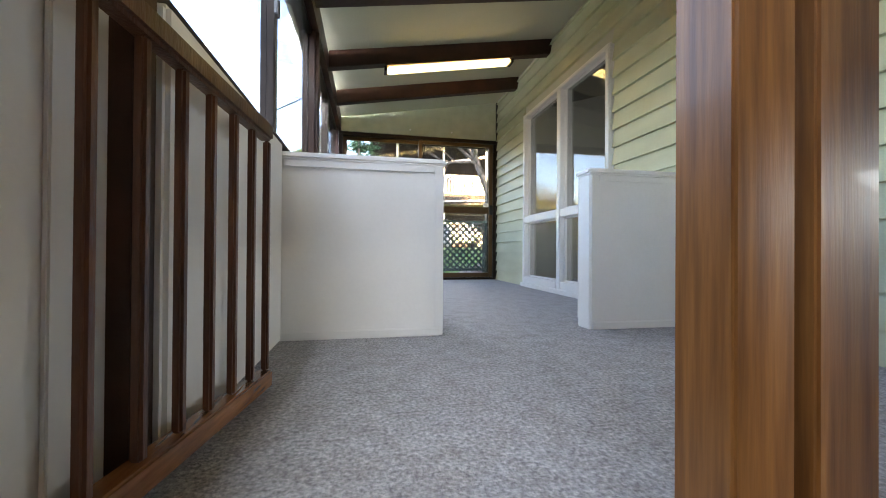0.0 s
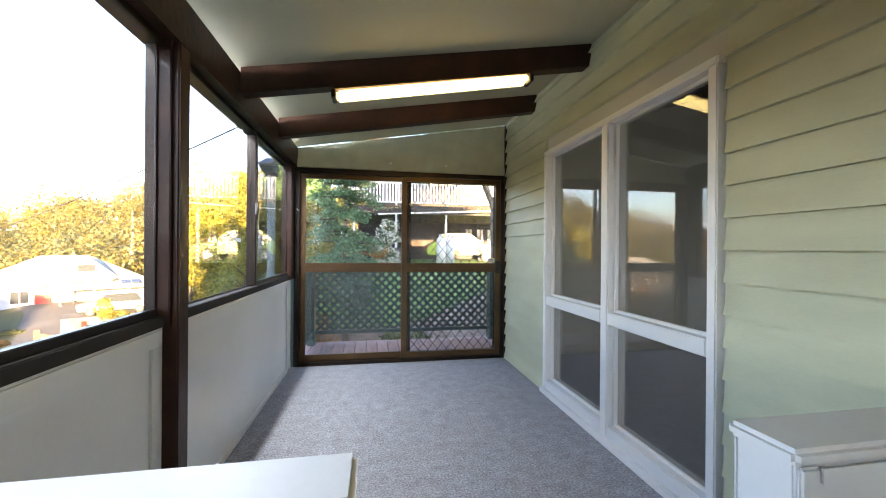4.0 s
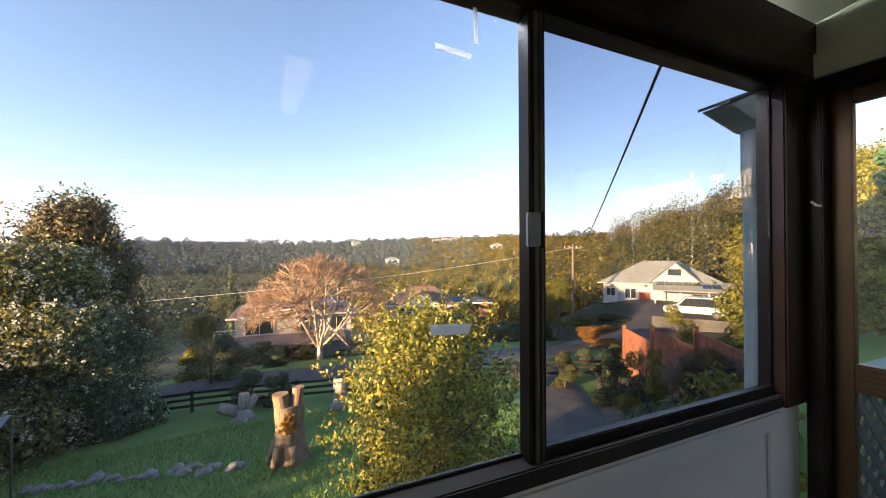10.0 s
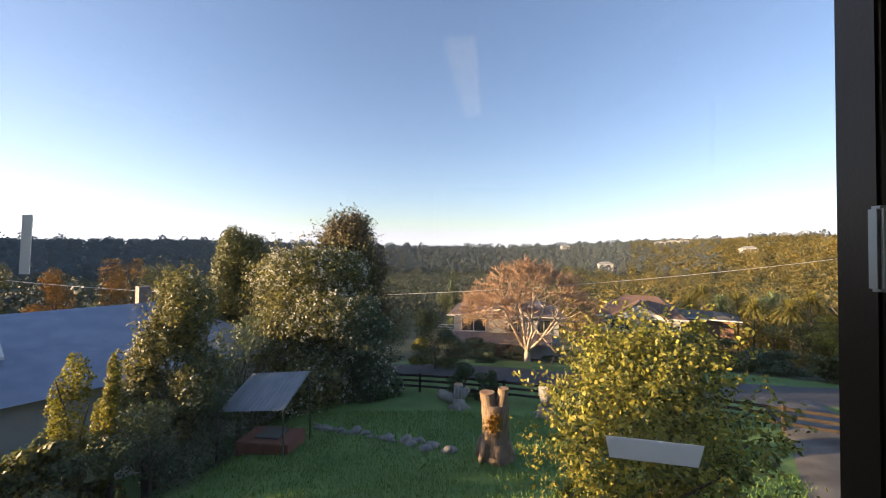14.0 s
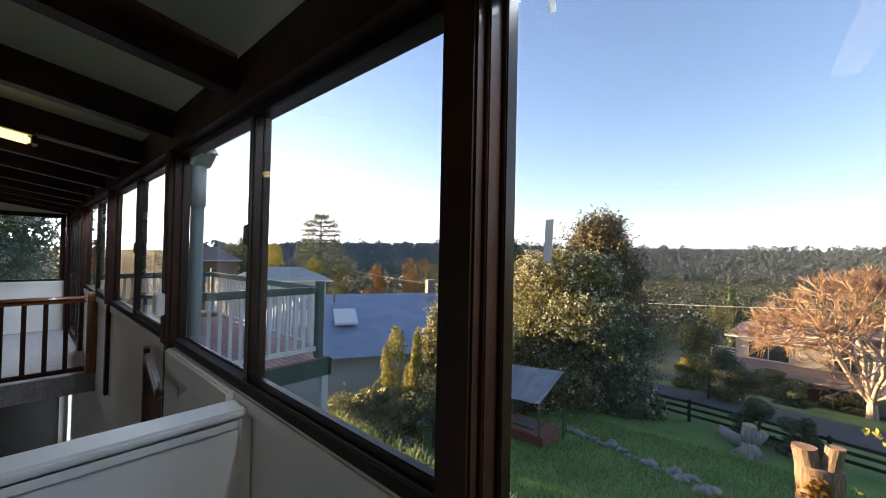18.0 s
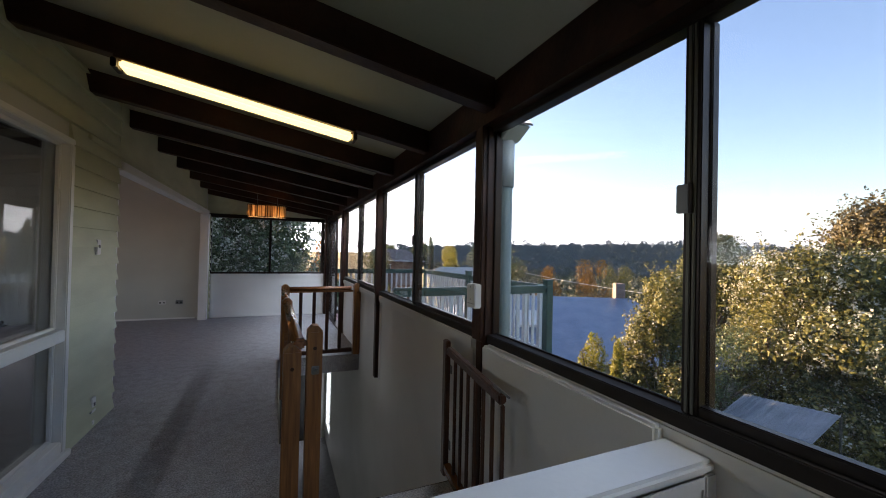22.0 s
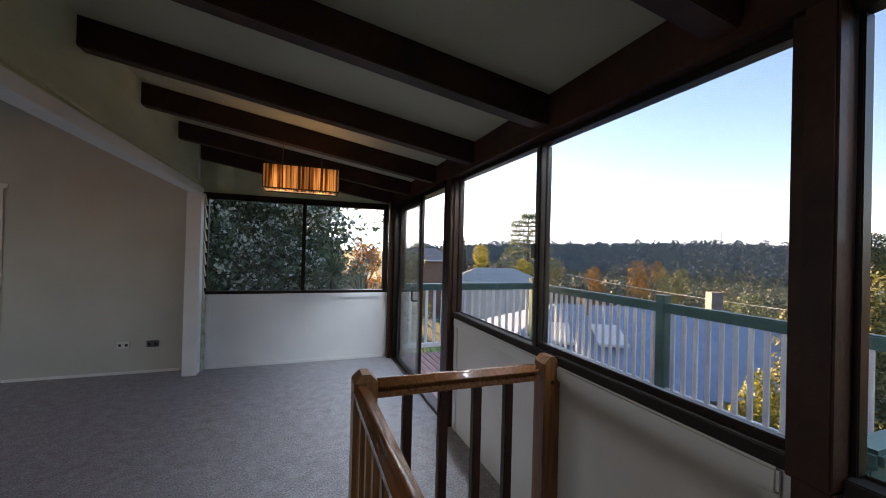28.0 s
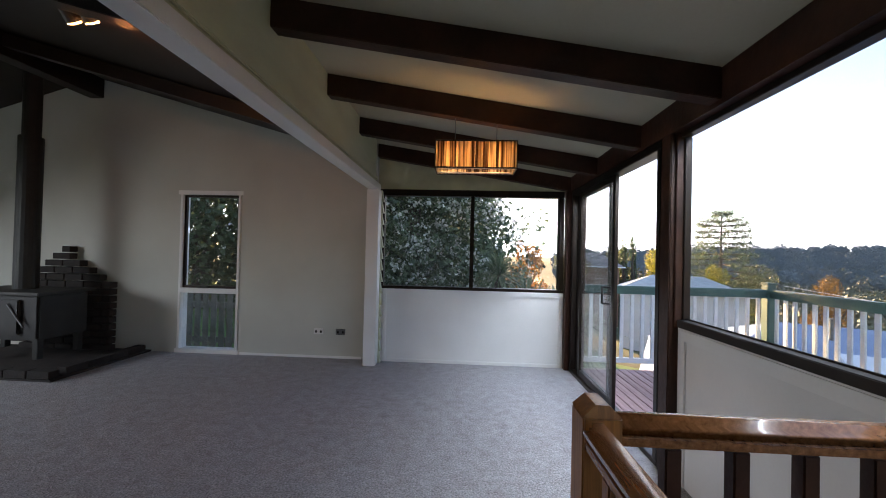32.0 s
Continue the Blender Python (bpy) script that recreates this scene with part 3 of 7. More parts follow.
part("sticker", box(2.09, NORTH + 0.000, 1.07, 2.17, NORTH + 0.004, 1.12), PLASTIC, lock, "white sticker")
for x0, z0 in ((2.105, 1.098), (2.105, 1.083)):
    part("print_line", box(x0, NORTH - 0.001, z0, x0 + 0.05, NORTH, z0 + 0.006), BLACK, lock)
hook = thing("wall_hook", (0.06, NORTH - 0.03, 1.58), "small white hook on the door jamb", "hook")
part("stem", tube((0.075, NORTH - 0.02, 1.60), (0.075, NORTH - 0.05, 1.60), 0.004), PLASTIC, hook)
part("tip", tube((0.075, NORTH - 0.05, 1.60), (0.062, NORTH - 0.052, 1.615), 0.004), PLASTIC, hook)

# west door to the deck, one leaf slid open
wd = sliding_door("door_2", pose(0.03, -5.77, 0, 0, 0, 90), 1.95, "dark aluminium sliding door to the deck, one leaf open", slide=0.72, rail_z=None, metal=ALU)
hnd = thing("door_pull", (0.06, -4.66, 0.95), "black curved pull handle on the open sliding door", "handle")
part("grip", tube((0.095, -4.66, 0.91), (0.095, -4.66, 1.05), 0.009), BLACK, hnd, smooth=True)
for z in (0.91, 1.05):
    part("mount", tube((0.03, -4.66, z), (0.095, -4.66, z), 0.008), BLACK, hnd)

# south end: window, white panel below, green above
sp = thing("wall_south", (1.15, SOUTH, 0), "white panel under and green panel over the end window", "wall", kind="structure")
part("lower_panel", box(0.10, SOUTH - 0.10, 0, WALL_X, SOUTH, 0.87), WHITE, sp)
part("upper_panel", prism([(-0.1, 2.06), (WALL_X, 2.06), (WALL_X, ceil_z(WALL_X)), (-0.1, ceil_z(-0.1))], "y", SOUTH - 0.10, SOUTH - 0.002), BOARD, sp)
for q in (box(0.10, SOUTH, 0.81, 2.224, SOUTH + 0.02, 0.87, 0.006), box(0.10, SOUTH, 0, 0.145, SOUTH + 0.012, 0.81, 0.004), box(2.18, SOUTH, 0, 2.224, SOUTH + 0.012, 0.81, 0.004), box(0.145, SOUTH, 0, 2.18, SOUTH + 0.012, 0.04, 0.004)):
    part("bead", q, WHITE, sp)
w = thing("window_7", (1.2, SOUTH, 0.9), "dark aluminium two-pane window in the end wall", "window", kind="structure")
part("sill", box(0.10, SOUTH - 0.09, 0.87, WALL_X, SOUTH + 0.015, 0.905, 0.004), ALU, w)
part("head", box(0.10, SOUTH - 0.09, 1.985, WALL_X, SOUTH + 0.01, 2.06, 0.004), ALU, w)
for a, b in ((0.10, 0.165), (1.155, 1.20), (2.228, WALL_X)):
    part("stile", box(a, SOUTH - 0.08, 0.905, b, SOUTH + 0.005, 1.985, 0.004), ALU, w)
for a, b in ((0.165, 1.155), (1.20, 2.228)):
    part("pane", box(a, SOUTH - 0.05, 0.905, b, SOUTH - 0.044, 1.985), GLASS, w).visible_shadow = False

# fluorescent battens under two rafters
for y in (3.93, 0.19):
    t = thing("fluorescent_light", (1.22, y, 2.26), "lit fluorescent batten with a yellowish diffuser under a rafter", "ceiling light", "battens")
    a, b = (0.585, ceil_z(0.585, y) - 0.155), (1.865, ceil_z(1.865, y) - 0.155)
    part("housing", prism([(a[0], a[1] - 0.022), (b[0], b[1] - 0.022), b, a], "y", y - 0.06, y + 0.06, 0.003), DARKWOOD, t)
    part("diffuser", prism([(a[0] + 0.02, a[1] - 0.068), (b[0] - 0.02, b[1] - 0.068), (b[0] - 0.02, b[1] - 0.024), (a[0] + 0.02, a[1] - 0.024)], "y", y - 0.052, y + 0.052, 0.012), TUBEGLOW, t)
    for e in (a, b):
        part("end_cap", box(e[0] - 0.012, y - 0.055, e[1] - 0.07, e[0] + 0.014, y + 0.055, e[1] - 0.02, 0.004), ALU, t)

# pendant lamp with a shade of pale threads
lx, ly = 1.208, -4.105
SHADE, tS, bS, lS = nodes_of("thread_shade")
coS, wvS, rpS = tS.nodes.new("ShaderNodeTexCoord"), tS.nodes.new("ShaderNodeTexNoise"), tS.nodes.new("ShaderNodeValToRGB")
mpS = tS.nodes.new("ShaderNodeMapping")
mpS.inputs["Scale"].default_value = (70, 70, 1.5)
lS(coS.outputs["Object"], mpS.inputs[0])
lS(mpS.outputs[0], wvS.inputs["Vector"])
wvS.inputs["Scale"].default_value = 1.0
rpS.color_ramp.elements[0].position, rpS.color_ramp.elements[1].position = 0.40, 0.6
rpS.color_ramp.elements[0].color, rpS.color_ramp.elements[1].color = (0.09, 0.045, 0.02, 1), (0.72, 0.58, 0.40, 1)
lS(wvS.outputs[0], rpS.inputs[0])
trS, mxS = tS.nodes.new("ShaderNodeBsdfTranslucent"), tS.nodes.new("ShaderNodeMixShader")
lS(rpS.outputs[0], trS.inputs[0])
lS(rpS.outputs[0], bS.inputs["Base Color"])
mxS.inputs[0].default_value = 0.8
lS(bS.outputs[0], mxS.inputs[1])
lS(trS.outputs[0], mxS.inputs[2])
lS(mxS.outputs[0], tS.nodes["Material Output"].inputs[0])
lamp = thing("pendant_lamp", (lx, ly, 1.92), "lit rectangular pendant lamp with a thread shade and black frame", "pendant lamp")
lw, ld, z0, z1 = 0.283, 0.11, 1.900, 2.088
for q in (box(lx - lw, ly - ld, z0, lx + lw, ly - ld + 0.004, z1), box(lx - lw, ly + ld - 0.004, z0, lx + lw, ly + ld, z1), box(lx - lw, ly - ld + 0.004, z0, lx - lw + 0.004, ly + ld - 0.004, z1), box(lx + lw - 0.004, ly - ld + 0.004, z0, lx + lw, ly + ld - 0.004, z1)):
    part("shade", q, SHADE, lamp)
LINER = surf("pale_liner", (0.7, 0.62, 0.5), (0.8, 0.72, 0.6), 5, 0.8, 0.02)
part("lower_liner", box(lx - lw + 0.01, ly - ld + 0.01, z0 + 0.002, lx + lw - 0.01, ly - ld + 0.05, z0 + 0.006), LINER, lamp)
part("lower_liner", box(lx - lw + 0.01, ly + ld - 0.05, z0 + 0.002, lx + lw - 0.01, ly + ld - 0.01, z0 + 0.006), LINER, lamp)
for yy in (ly - ld - 0.003, ly + ld + 0.003):
    for zz in (z0, z1):
        part("frame_bar", tube((lx - lw, yy, zz), (lx + lw, yy, zz), 0.005, seg=6), BLACK, lamp)
    for k in range(5):
        xx = lx - lw + k * lw / 2
        part("frame_upright", tube((xx, yy, z0), (xx, yy, z1), 0.004, seg=6), BLACK, lamp)
for xx in (lx - lw, lx + lw):
    for zz in (z0, z1):
        part("frame_bar", tube((xx, ly - ld, zz), (xx, ly + ld, zz), 0.005, seg=6), BLACK, lamp)
for xx in (lx - 0.15, lx + 0.15):
    part("cable", tube((xx, ly, z1), (xx, ly, ceil_z(xx) - 0.16), 0.003, seg=6), STEEL, lamp)
    q = bmesh.new()
    bmesh.ops.create_uvsphere(q, u_segments=12, v_segments=8, radius=0.028, matrix=pose(xx, ly, 2.00))
    part("bulb", q, BULB, lamp, "glowing warm bulb", True)
    part("socket", tube((xx, ly, 2.02), (xx, ly, 2.07), 0.015), STEEL, lamp)
part("spreader", box(lx - 0.2, ly - 0.008, z1 - 0.006, lx + 0.2, ly + 0.008, z1 + 0.002), STEEL, lamp)
part("canopy", bar((lx - 0.17, ly, ceil_z(lx - 0.17) - 0.17), (lx + 0.17, ly, ceil_z(lx + 0.17) - 0.17), 0.05, 0.02, 0.004), PLASTIC, lamp)
for xx in (lx - 0.15, lx + 0.15):
    pd = bpy.data.lights.new("lamp_bulb_light", "POINT")
    pd.energy, pd.color, pd.shadow_soft_size = 0.36, (1.0, 0.64, 0.30), 0.05
    po = new("lamp_bulb_light", pd)
    po.location = (xx, ly, 1.96)

# ---- stairs ----
st = thing("staircase", (0.5, -1.2, -2.66), "carpeted stairs going down along the window wall", "stairs")
GOING, RISE = 0.232, 0.207
for i in range(12):
    y1 = WELL_N - i * GOING
    part("tread", box(0.03, y1 - GOING - 0.02, -RISE * (i + 1) - 0.05, 0.97, y1 - 0.002, -RISE * (i + 1), 0.012), CARPET, st)
    part("riser", box(0.03, y1 - 0.03, -RISE * (i + 1) + 0.001, 0.97, y1 - 0.012, -RISE * i - 0.025), CARPET, st)
part("nosing", box(0.03, WELL_N - 0.012, -0.05, 0.97, WELL_N + 0.0, -0.001, 0.004), DARKWOOD, st)
for x0 in (0.001, 0.972):
    part("string", prism([(WELL_N, 0.04), (WELL_N - 2.95, -2.55), (WELL_N - 2.95, -2.66), (WELL_N - 0.05, -0.20)], "x", x0, x0 + 0.026), PINE if x0 > 0.5 else WHITE, st)
solid("wall_stair_east", box(1.0, WELL_S, -2.86, 1.10, WELL_N, -0.22), CREAM, "cream wall beside the stairs below the floor", "wall", kind="structure")
lw_ = box(-0.1, -5.95, -2.86, 2.31, -5.80, -0.22)
solid("wall_lower_south", lw_, CREAM, "cream end wall of the lower level", "wall", kind="structure")
solid("wall_lower_east", box(2.2, -5.8, -2.86, 2.31, 0.72, -0.22), CREAM, "cream side wall of the lower level", "wall", kind="structure")
solid("wall_lower_west", wall_with_holes(-0.14, 0, -5.95, -3.80, -2.86, -0.22, [(-5.6, -4.9, -2.3, -0.9)]), WHITE, "white side wall of the lower level", "wall", kind="structure")
solid("wall_lower_north", box(0.0, 0.72, -2.86, 2.31, 0.82, -0.22), CREAM, "cream wall behind the stairs below the floor", "wall", kind="structure")
w = thing("window_9", (-0.07, -5.25, -1.6), "narrow bright window on the level below", "window", kind="structure")
for a, b in ((-5.6, -5.56), (-4.94, -4.9)):
    part("frame", box(-0.10, a, -2.3, 0.012, b, -0.9, 0.003), WHITE, w)
for a, b in ((-2.3, -2.26), (-0.94, -0.9)):
    part("frame", box(-0.10, -5.56, a, 0.012, -4.94, b, 0.003), WHITE, w)
part("pane", box(-0.05, -5.56, -2.26, -0.045, -4.94, -0.94), GLASS, w).visible_shadow = False
ldr = thing("door_3", (0.25, -5.78, -2.66), "white framed lower door standing beyond the stairs", "door", kind="structure")
part("door_frame", box(0.05, -5.80, -2.66, 0.11, -5.76, -0.6, 0.004), WHITE, ldr)
part("door_panel", box(0.11, -5.795, -2.66, 0.9, -5.775, -0.66, 0.004), BLACK, ldr)


# ---- balustrades ----
def newel(x, y, h=0.95, foot=0.0, s=0.09, label="chamfered varnished pine newel post"):
    t = thing("newel_post", (x, y, foot), label, "newel post", "stair balustrade")
    a = s / 2
    part("shaft", box(x - a, y - a, foot, x + a, y + a, h - 0.03, 0.004), PINE, t)
    bm = bmesh.new()
    lo = [bm.verts.new((x + sx * a, y + sy * a, h - 0.03)) for sx, sy in ((-1, -1), (1, -1), (1, 1), (-1, 1))]
    top = [bm.verts.new((x + sx * a * 0.35, y + sy * a * 0.9, h)) for sx, sy in ((-1, -1), (1, -1), (1, 1), (-1, 1))]
    bm.faces.new(top)
    for i in range(4):
        bm.faces.new((lo[i], lo[(i + 1) % 4], top[(i + 1) % 4], top[i]))
    part("chamfered_top", bm, PINE, t)
    part("plug", tube((x - a - 0.003, y, h - 0.12), (x - a + 0.01, y, h - 0.12), 0.010), DARKWOOD, t)
    part("plug", tube((x, y + a - 0.01, h - 0.12), (x, y + a + 0.003, h - 0.12), 0.010), DARKWOOD, t)
    return t


def rail_run(p, q, n, label, z=0.88, low=0.06):
    """A handrail from p to q with n square balusters."""
    t = thing("balustrade", ((p[0] + q[0]) / 2, (p[1] + q[1]) / 2, 0.0), label, "balustrade", "stair balustrade")
    bm = bar((p[0], p[1], z), (q[0], q[1], z), 0.066, 0.05, 0.02)
    part("handrail", bm, PINERAIL, t, "rounded glossy handrail", True)
    part("under_rail", bar((p[0], p[1], z - 0.037), (q[0], q[1], z - 0.037), 0.045, 0.026, 0.004), PINERAIL, t)
    part("bottom_rail", bar((p[0], p[1], low), (q[0], q[1], low), 0.045, 0.05, 0.004), DARKWOOD, t)
    for i in range(n):
        k = (i + 1) / (n + 1)
        x, y = p[0] + (q[0] - p[0]) * k, p[1] + (q[1] - p[1]) * k
        part("baluster", box(x - 0.02, y - 0.02, low + 0.024, x + 0.02, y + 0.02, z - 0.05, 0.004), DARKWOOD if abs(p[0] - q[0]) > 0.3 else PINE, t)


newel(0.935, -2.36, 0.938, 0.0, 0.095)
newel(0.945, -1.02, 0.925)
newel(0.955, 0.59, 0.86, label="pine post at the head of the stairs")
ln = newel(0.842, 0.585, 0.96, -0.206, 0.08, "pine newel post with a steel gate catch")
newel(0.045, -2.36, 0.945)
rail_run((0.955, -2.315), (0.945, -1.065), 9, "varnished pine balustrade along the stairwell")
rail_run((0.945, -0.975), (0.93, 0.60), 11, "varnished pine balustrade along the stairwell")
rail_run((0.10, -2.36), (0.915, -2.36), 4, "varnished pine balustrade across the end of the stairwell")
part("return_rail", bar((0.95, 0.585, 0.865), (0.883, 0.585, 0.865), 0.06, 0.05, 0.012), PINERAIL, ln)
part("catch", box(0.818, 0.623, 0.70, 0.858, 0.633, 0.745, 0.003), STEEL, ln, "steel gate catch")
part("catch_bolt", tube((0.838, 0.631, 0.722), (0.838, 0.645, 0.722), 0.010), STEEL, ln)

gate = thing("stair_gate", (0.06, 1.0, 0.03), "reddish-brown timber stair gate swung open against the wall", "gate")
part("hinge_stile", box(0.046, 0.60, 0.005, 0.080, 0.660, 0.83, 0.005), REDBROWN, gate, "dark stained stile")
part("top_rail", box(0.040, 0.668, 0.752, 0.080, 1.40, 0.80, 0.008), REDBROWN, gate)
part("bottom_rail", box(0.038, 0.668, 0.045, 0.082, 1.40, 0.092, 0.004), PINERAIL, gate, "varnished pine bottom rail")
for i in range(7):
    y = 0.791 + i * 0.1015
    part("bar", box(0.052, y - 0.010, 0.090, 0.070, y + 0.010, 0.754, 0.005), REDBROWN, gate)
bolt = part("bolt", tube((0.06, 1.31, 0.806), (0.06, 1.455, 0.806), 0.005), STEEL, gate, "worn steel bolt")
part("bolt_plate", box(0.05, 1.32, 0.80, 0.072, 1.39, 0.803), STEEL, bolt)
for z in (0.15, 0.62):
    part("hinge", box(0.030, 0.585, z, 0.036, 0.645, z + 0.05), STEEL, gate)
for ob in gate.children_recursive:
    off = WHERE[gate.name]
    for v in ob.data.vertices:
        k = v.co.y + off.y - 0.65
        v.co.x += 0.111 * k
        v.co.z -= 0.035 * k

# small things on the weatherboards
for z0, dz, lab, nm in ((1.30, 0.115, "white light switch on the weatherboards", "light_switch"), (0.11, 0.115, "white wall socket low on the weatherboards", "wall_socket")):
    sw = thing(nm, (WALL_X, -0.90, z0), lab, "switch" if z0 > 1 else "socket")
    part("plate", box(WALL_X - 0.030, -0.935, z0, WALL_X - 0.012, -0.865, z0 + dz, 0.004), PLASTIC, sw)
    part("rocker", box(WALL_X - 0.036, -0.91, z0 + 0.05, WALL_X - 0.030, -0.89, z0 + 0.075, 0.002), STEEL, sw)
    if z0 < 1:
        part("cable_clip", box(WALL_X - 0.03, -0.92, 0.0, WALL_X - 0.012, -0.88, 0.05, 0.004), PLASTIC, sw)

# ---- living room beyond the opening ----
sl = (4.03, 4.80, 0.03, 1.99)
rs = bmesh.new()
box(WALL_X + 0.12, ROOM_S - 0.14, 0, sl[0], ROOM_S, 2.40, bm=rs)
box(sl[1], ROOM_S - 0.14, 0, 8.2, ROOM_S, 2.40, bm=rs)
box(sl[0], ROOM_S - 0.14, sl[3], sl[1], ROOM_S, 2.40, bm=rs)
box(sl[0], ROOM_S - 0.14, 0, sl[1], ROOM_S, sl[2], bm=rs)
g2 = prism([(WALL_X + 0.12, 2.40), (8.2, 2.40), (8.2, 2.80), (5.95, 3.50), (WALL_X + 0.12, 2.50)], "y", ROOM_S - 0.14, ROOM_S)
tmp_me = bpy.data.meshes.new("tmp")
g2.to_mesh(tmp_me)
g2.free()
rs.from_mesh(tmp_me)
bpy.data.meshes.remove(tmp_me)
solid("wall_room_south", rs, CREAM, "cream painted gable wall of the living room", "wall", kind="structure")
# the unseen opening is added to hold the room's fill lamp
solid("wall_room_east", wall_with_holes(8.2, 8.34, ROOM_S - 0.14, NORTH + 0.14, 0, 3.6, [(-3.8, -1.7, 0.85, 2.15)]), CREAM, "cream painted far wall of the living room", "wall", kind="structure")
solid("wall_room_north", box(WALL_X + 0.12, NORTH, 0, 8.2, NORTH + 0.14, 3.6), CREAM, "cream painted wall of the living room", "wall", kind="structure")
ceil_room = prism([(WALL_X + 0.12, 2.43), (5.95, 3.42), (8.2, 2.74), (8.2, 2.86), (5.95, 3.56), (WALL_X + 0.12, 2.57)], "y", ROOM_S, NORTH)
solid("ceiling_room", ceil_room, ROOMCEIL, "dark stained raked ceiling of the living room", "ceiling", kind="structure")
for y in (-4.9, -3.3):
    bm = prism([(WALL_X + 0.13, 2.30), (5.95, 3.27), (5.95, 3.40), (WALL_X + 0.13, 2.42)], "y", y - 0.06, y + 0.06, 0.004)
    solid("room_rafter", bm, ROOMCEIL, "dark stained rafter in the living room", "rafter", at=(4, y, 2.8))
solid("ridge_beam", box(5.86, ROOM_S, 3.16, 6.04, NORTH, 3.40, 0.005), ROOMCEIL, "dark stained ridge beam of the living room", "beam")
w = thing("window_8", (4.48, ROOM_S, 0), "tall narrow white-framed window with a low fixed pane", "window", kind="structure")
part("frame", box(sl[0], ROOM_S - 0.12, 0.03, sl[0] + 0.03, ROOM_S + 0.012, sl[3], 0.003), WHITE, w)
part("frame", box(sl[1] - 0.03, ROOM_S - 0.12, 0.03, sl[1], ROOM_S + 0.012, sl[3], 0.003), WHITE, w)
part("head", box(sl[0] - 0.03, ROOM_S - 0.12, sl[3] - 0.03, sl[1] + 0.03, ROOM_S + 0.014, sl[3] + 0.02, 0.003), WHITE, w)
part("sill", box(sl[0] - 0.02, ROOM_S - 0.12, 0.0, sl[1] + 0.02, ROOM_S + 0.02, 0.05, 0.003), WHITE, w)
part("transom", box(sl[0] + 0.03, ROOM_S - 0.12, 0.74, sl[1] - 0.03, ROOM_S + 0.012, 0.80, 0.003), WHITE, w)
sash = part("sash", box(sl[0] + 0.03, ROOM_S - 0.06, 0.80, sl[0] + 0.055, ROOM_S - 0.02, 1.96, 0.003), ALU, w)
part("sash_stile", box(sl[1] - 0.055, ROOM_S - 0.06, 0.80, sl[1] - 0.03, ROOM_S - 0.02, 1.96, 0.003), ALU, sash)
part("sash_rail", box(sl[0] + 0.055, ROOM_S - 0.06, 0.80, sl[1] - 0.055, ROOM_S - 0.02, 0.83, 0.003), ALU, sash)
part("sash_rail", box(sl[0] + 0.055, ROOM_S - 0.06, 1.93, sl[1] - 0.055, ROOM_S - 0.02, 1.96, 0.003), ALU, sash)
part("winder", box(4.42, ROOM_S - 0.02, 0.80, 4.56, ROOM_S + 0.02, 0.825, 0.005), BLACK, w)
for a, b in ((0.05, 0.74), (0.80, 1.96)):
    part("pane", box(sl[0] + 0.03, ROOM_S - 0.044, a, sl[1] - 0.03, ROOM_S - 0.04, b), GLASS, w).visible_shadow = False
solid("skirting", box(WALL_X + 0.17, ROOM_S, 0, sl[0] - 0.03, ROOM_S + 0.012, 0.03, 0.003), WHITE, "thin white skirting along the gable wall", "skirting", kind="structure")
for x in (3.01, 2.74):
    so = thing("wall_socket", (x, ROOM_S, 0.285), "grey-white double wall socket low on the cream wall", "socket", "wall sockets")
    part("plate", box(x - 0.058, ROOM_S, 0.285, x + 0.058, ROOM_S + 0.010, 0.358, 0.003), STEEL if x < 2.9 else PLASTIC, so)
    for dx in (-0.03, 0.03):
        part("outlet", box(x + dx - 0.012, ROOM_S + 0.010, 0.305, x + dx + 0.012, ROOM_S + 0.0125, 0.332), BLACK, so)
# wood heater on a hearth before a stepped brick back
fire = thing("wood_heater", (6.75, -5.2, 0.1), "black iron wood heater with a tall flue", "wood heater")
part("body", box(5.62, -5.58, 0.30, 6.62, -5.05, 0.77, 0.02), BLACK, fire)
part("top_plate", box(5.57, -5.62, 0.77, 6.67, -5.0, 0.80, 0.006), BLACK, fire)
part("door", box(5.80, -5.05, 0.36, 6.44, -5.015, 0.72, 0.01), BLACK, fire)
part("door_handle", bar((5.74, -5.02, 0.44), (5.90, -5.0, 0.68), 0.015, 0.015, 0.003), STEEL, fire)
for dx in (5.68, 6.56):
    for dy in (-5.52, -5.11):
        part("leg", box(dx - 0.03, dy - 0.03, 0.1, dx + 0.03, dy + 0.03, 0.30, 0.004), BLACK, fire)
part("flue_jacket", tube((6.13, -5.35, 0.80), (6.13, -5.35, 2.49), 0.105, seg=20), BLACK, fire, smooth=False)
part("flue", tube((6.13, -5.35, 2.49), (6.13, -5.35, 3.36), 0.080, seg=20), BLACK, fire)
hearth = thing("brick_hearth", (6.7, -5.4, 0), "dark brick hearth with a stepped brick back", "hearth")
part("slab", box(5.12, ROOM_S + 0.006, 0, 7.2, -4.75, 0.02), BRICKMAT, hearth)
BR = mesh_of(box(-0.112, -0.05, -0.036, 0.112, 0.05, 0.036, 0.004), "brick", BRICKMAT)


HALF = mesh_of(box(-0.053, -0.05, -0.036, 0.053, 0.05, 0.036, 0.004), "half_brick", BRICKMAT)


def brick_at(x, y, z, rz=0, me=None):
    ob = new("brick", me or BR)
    ob.parent = hearth
    ob.matrix_local = Matrix.Translation(-WHERE[hearth.name]) @ pose(x, y, z, 0, 0, rz)


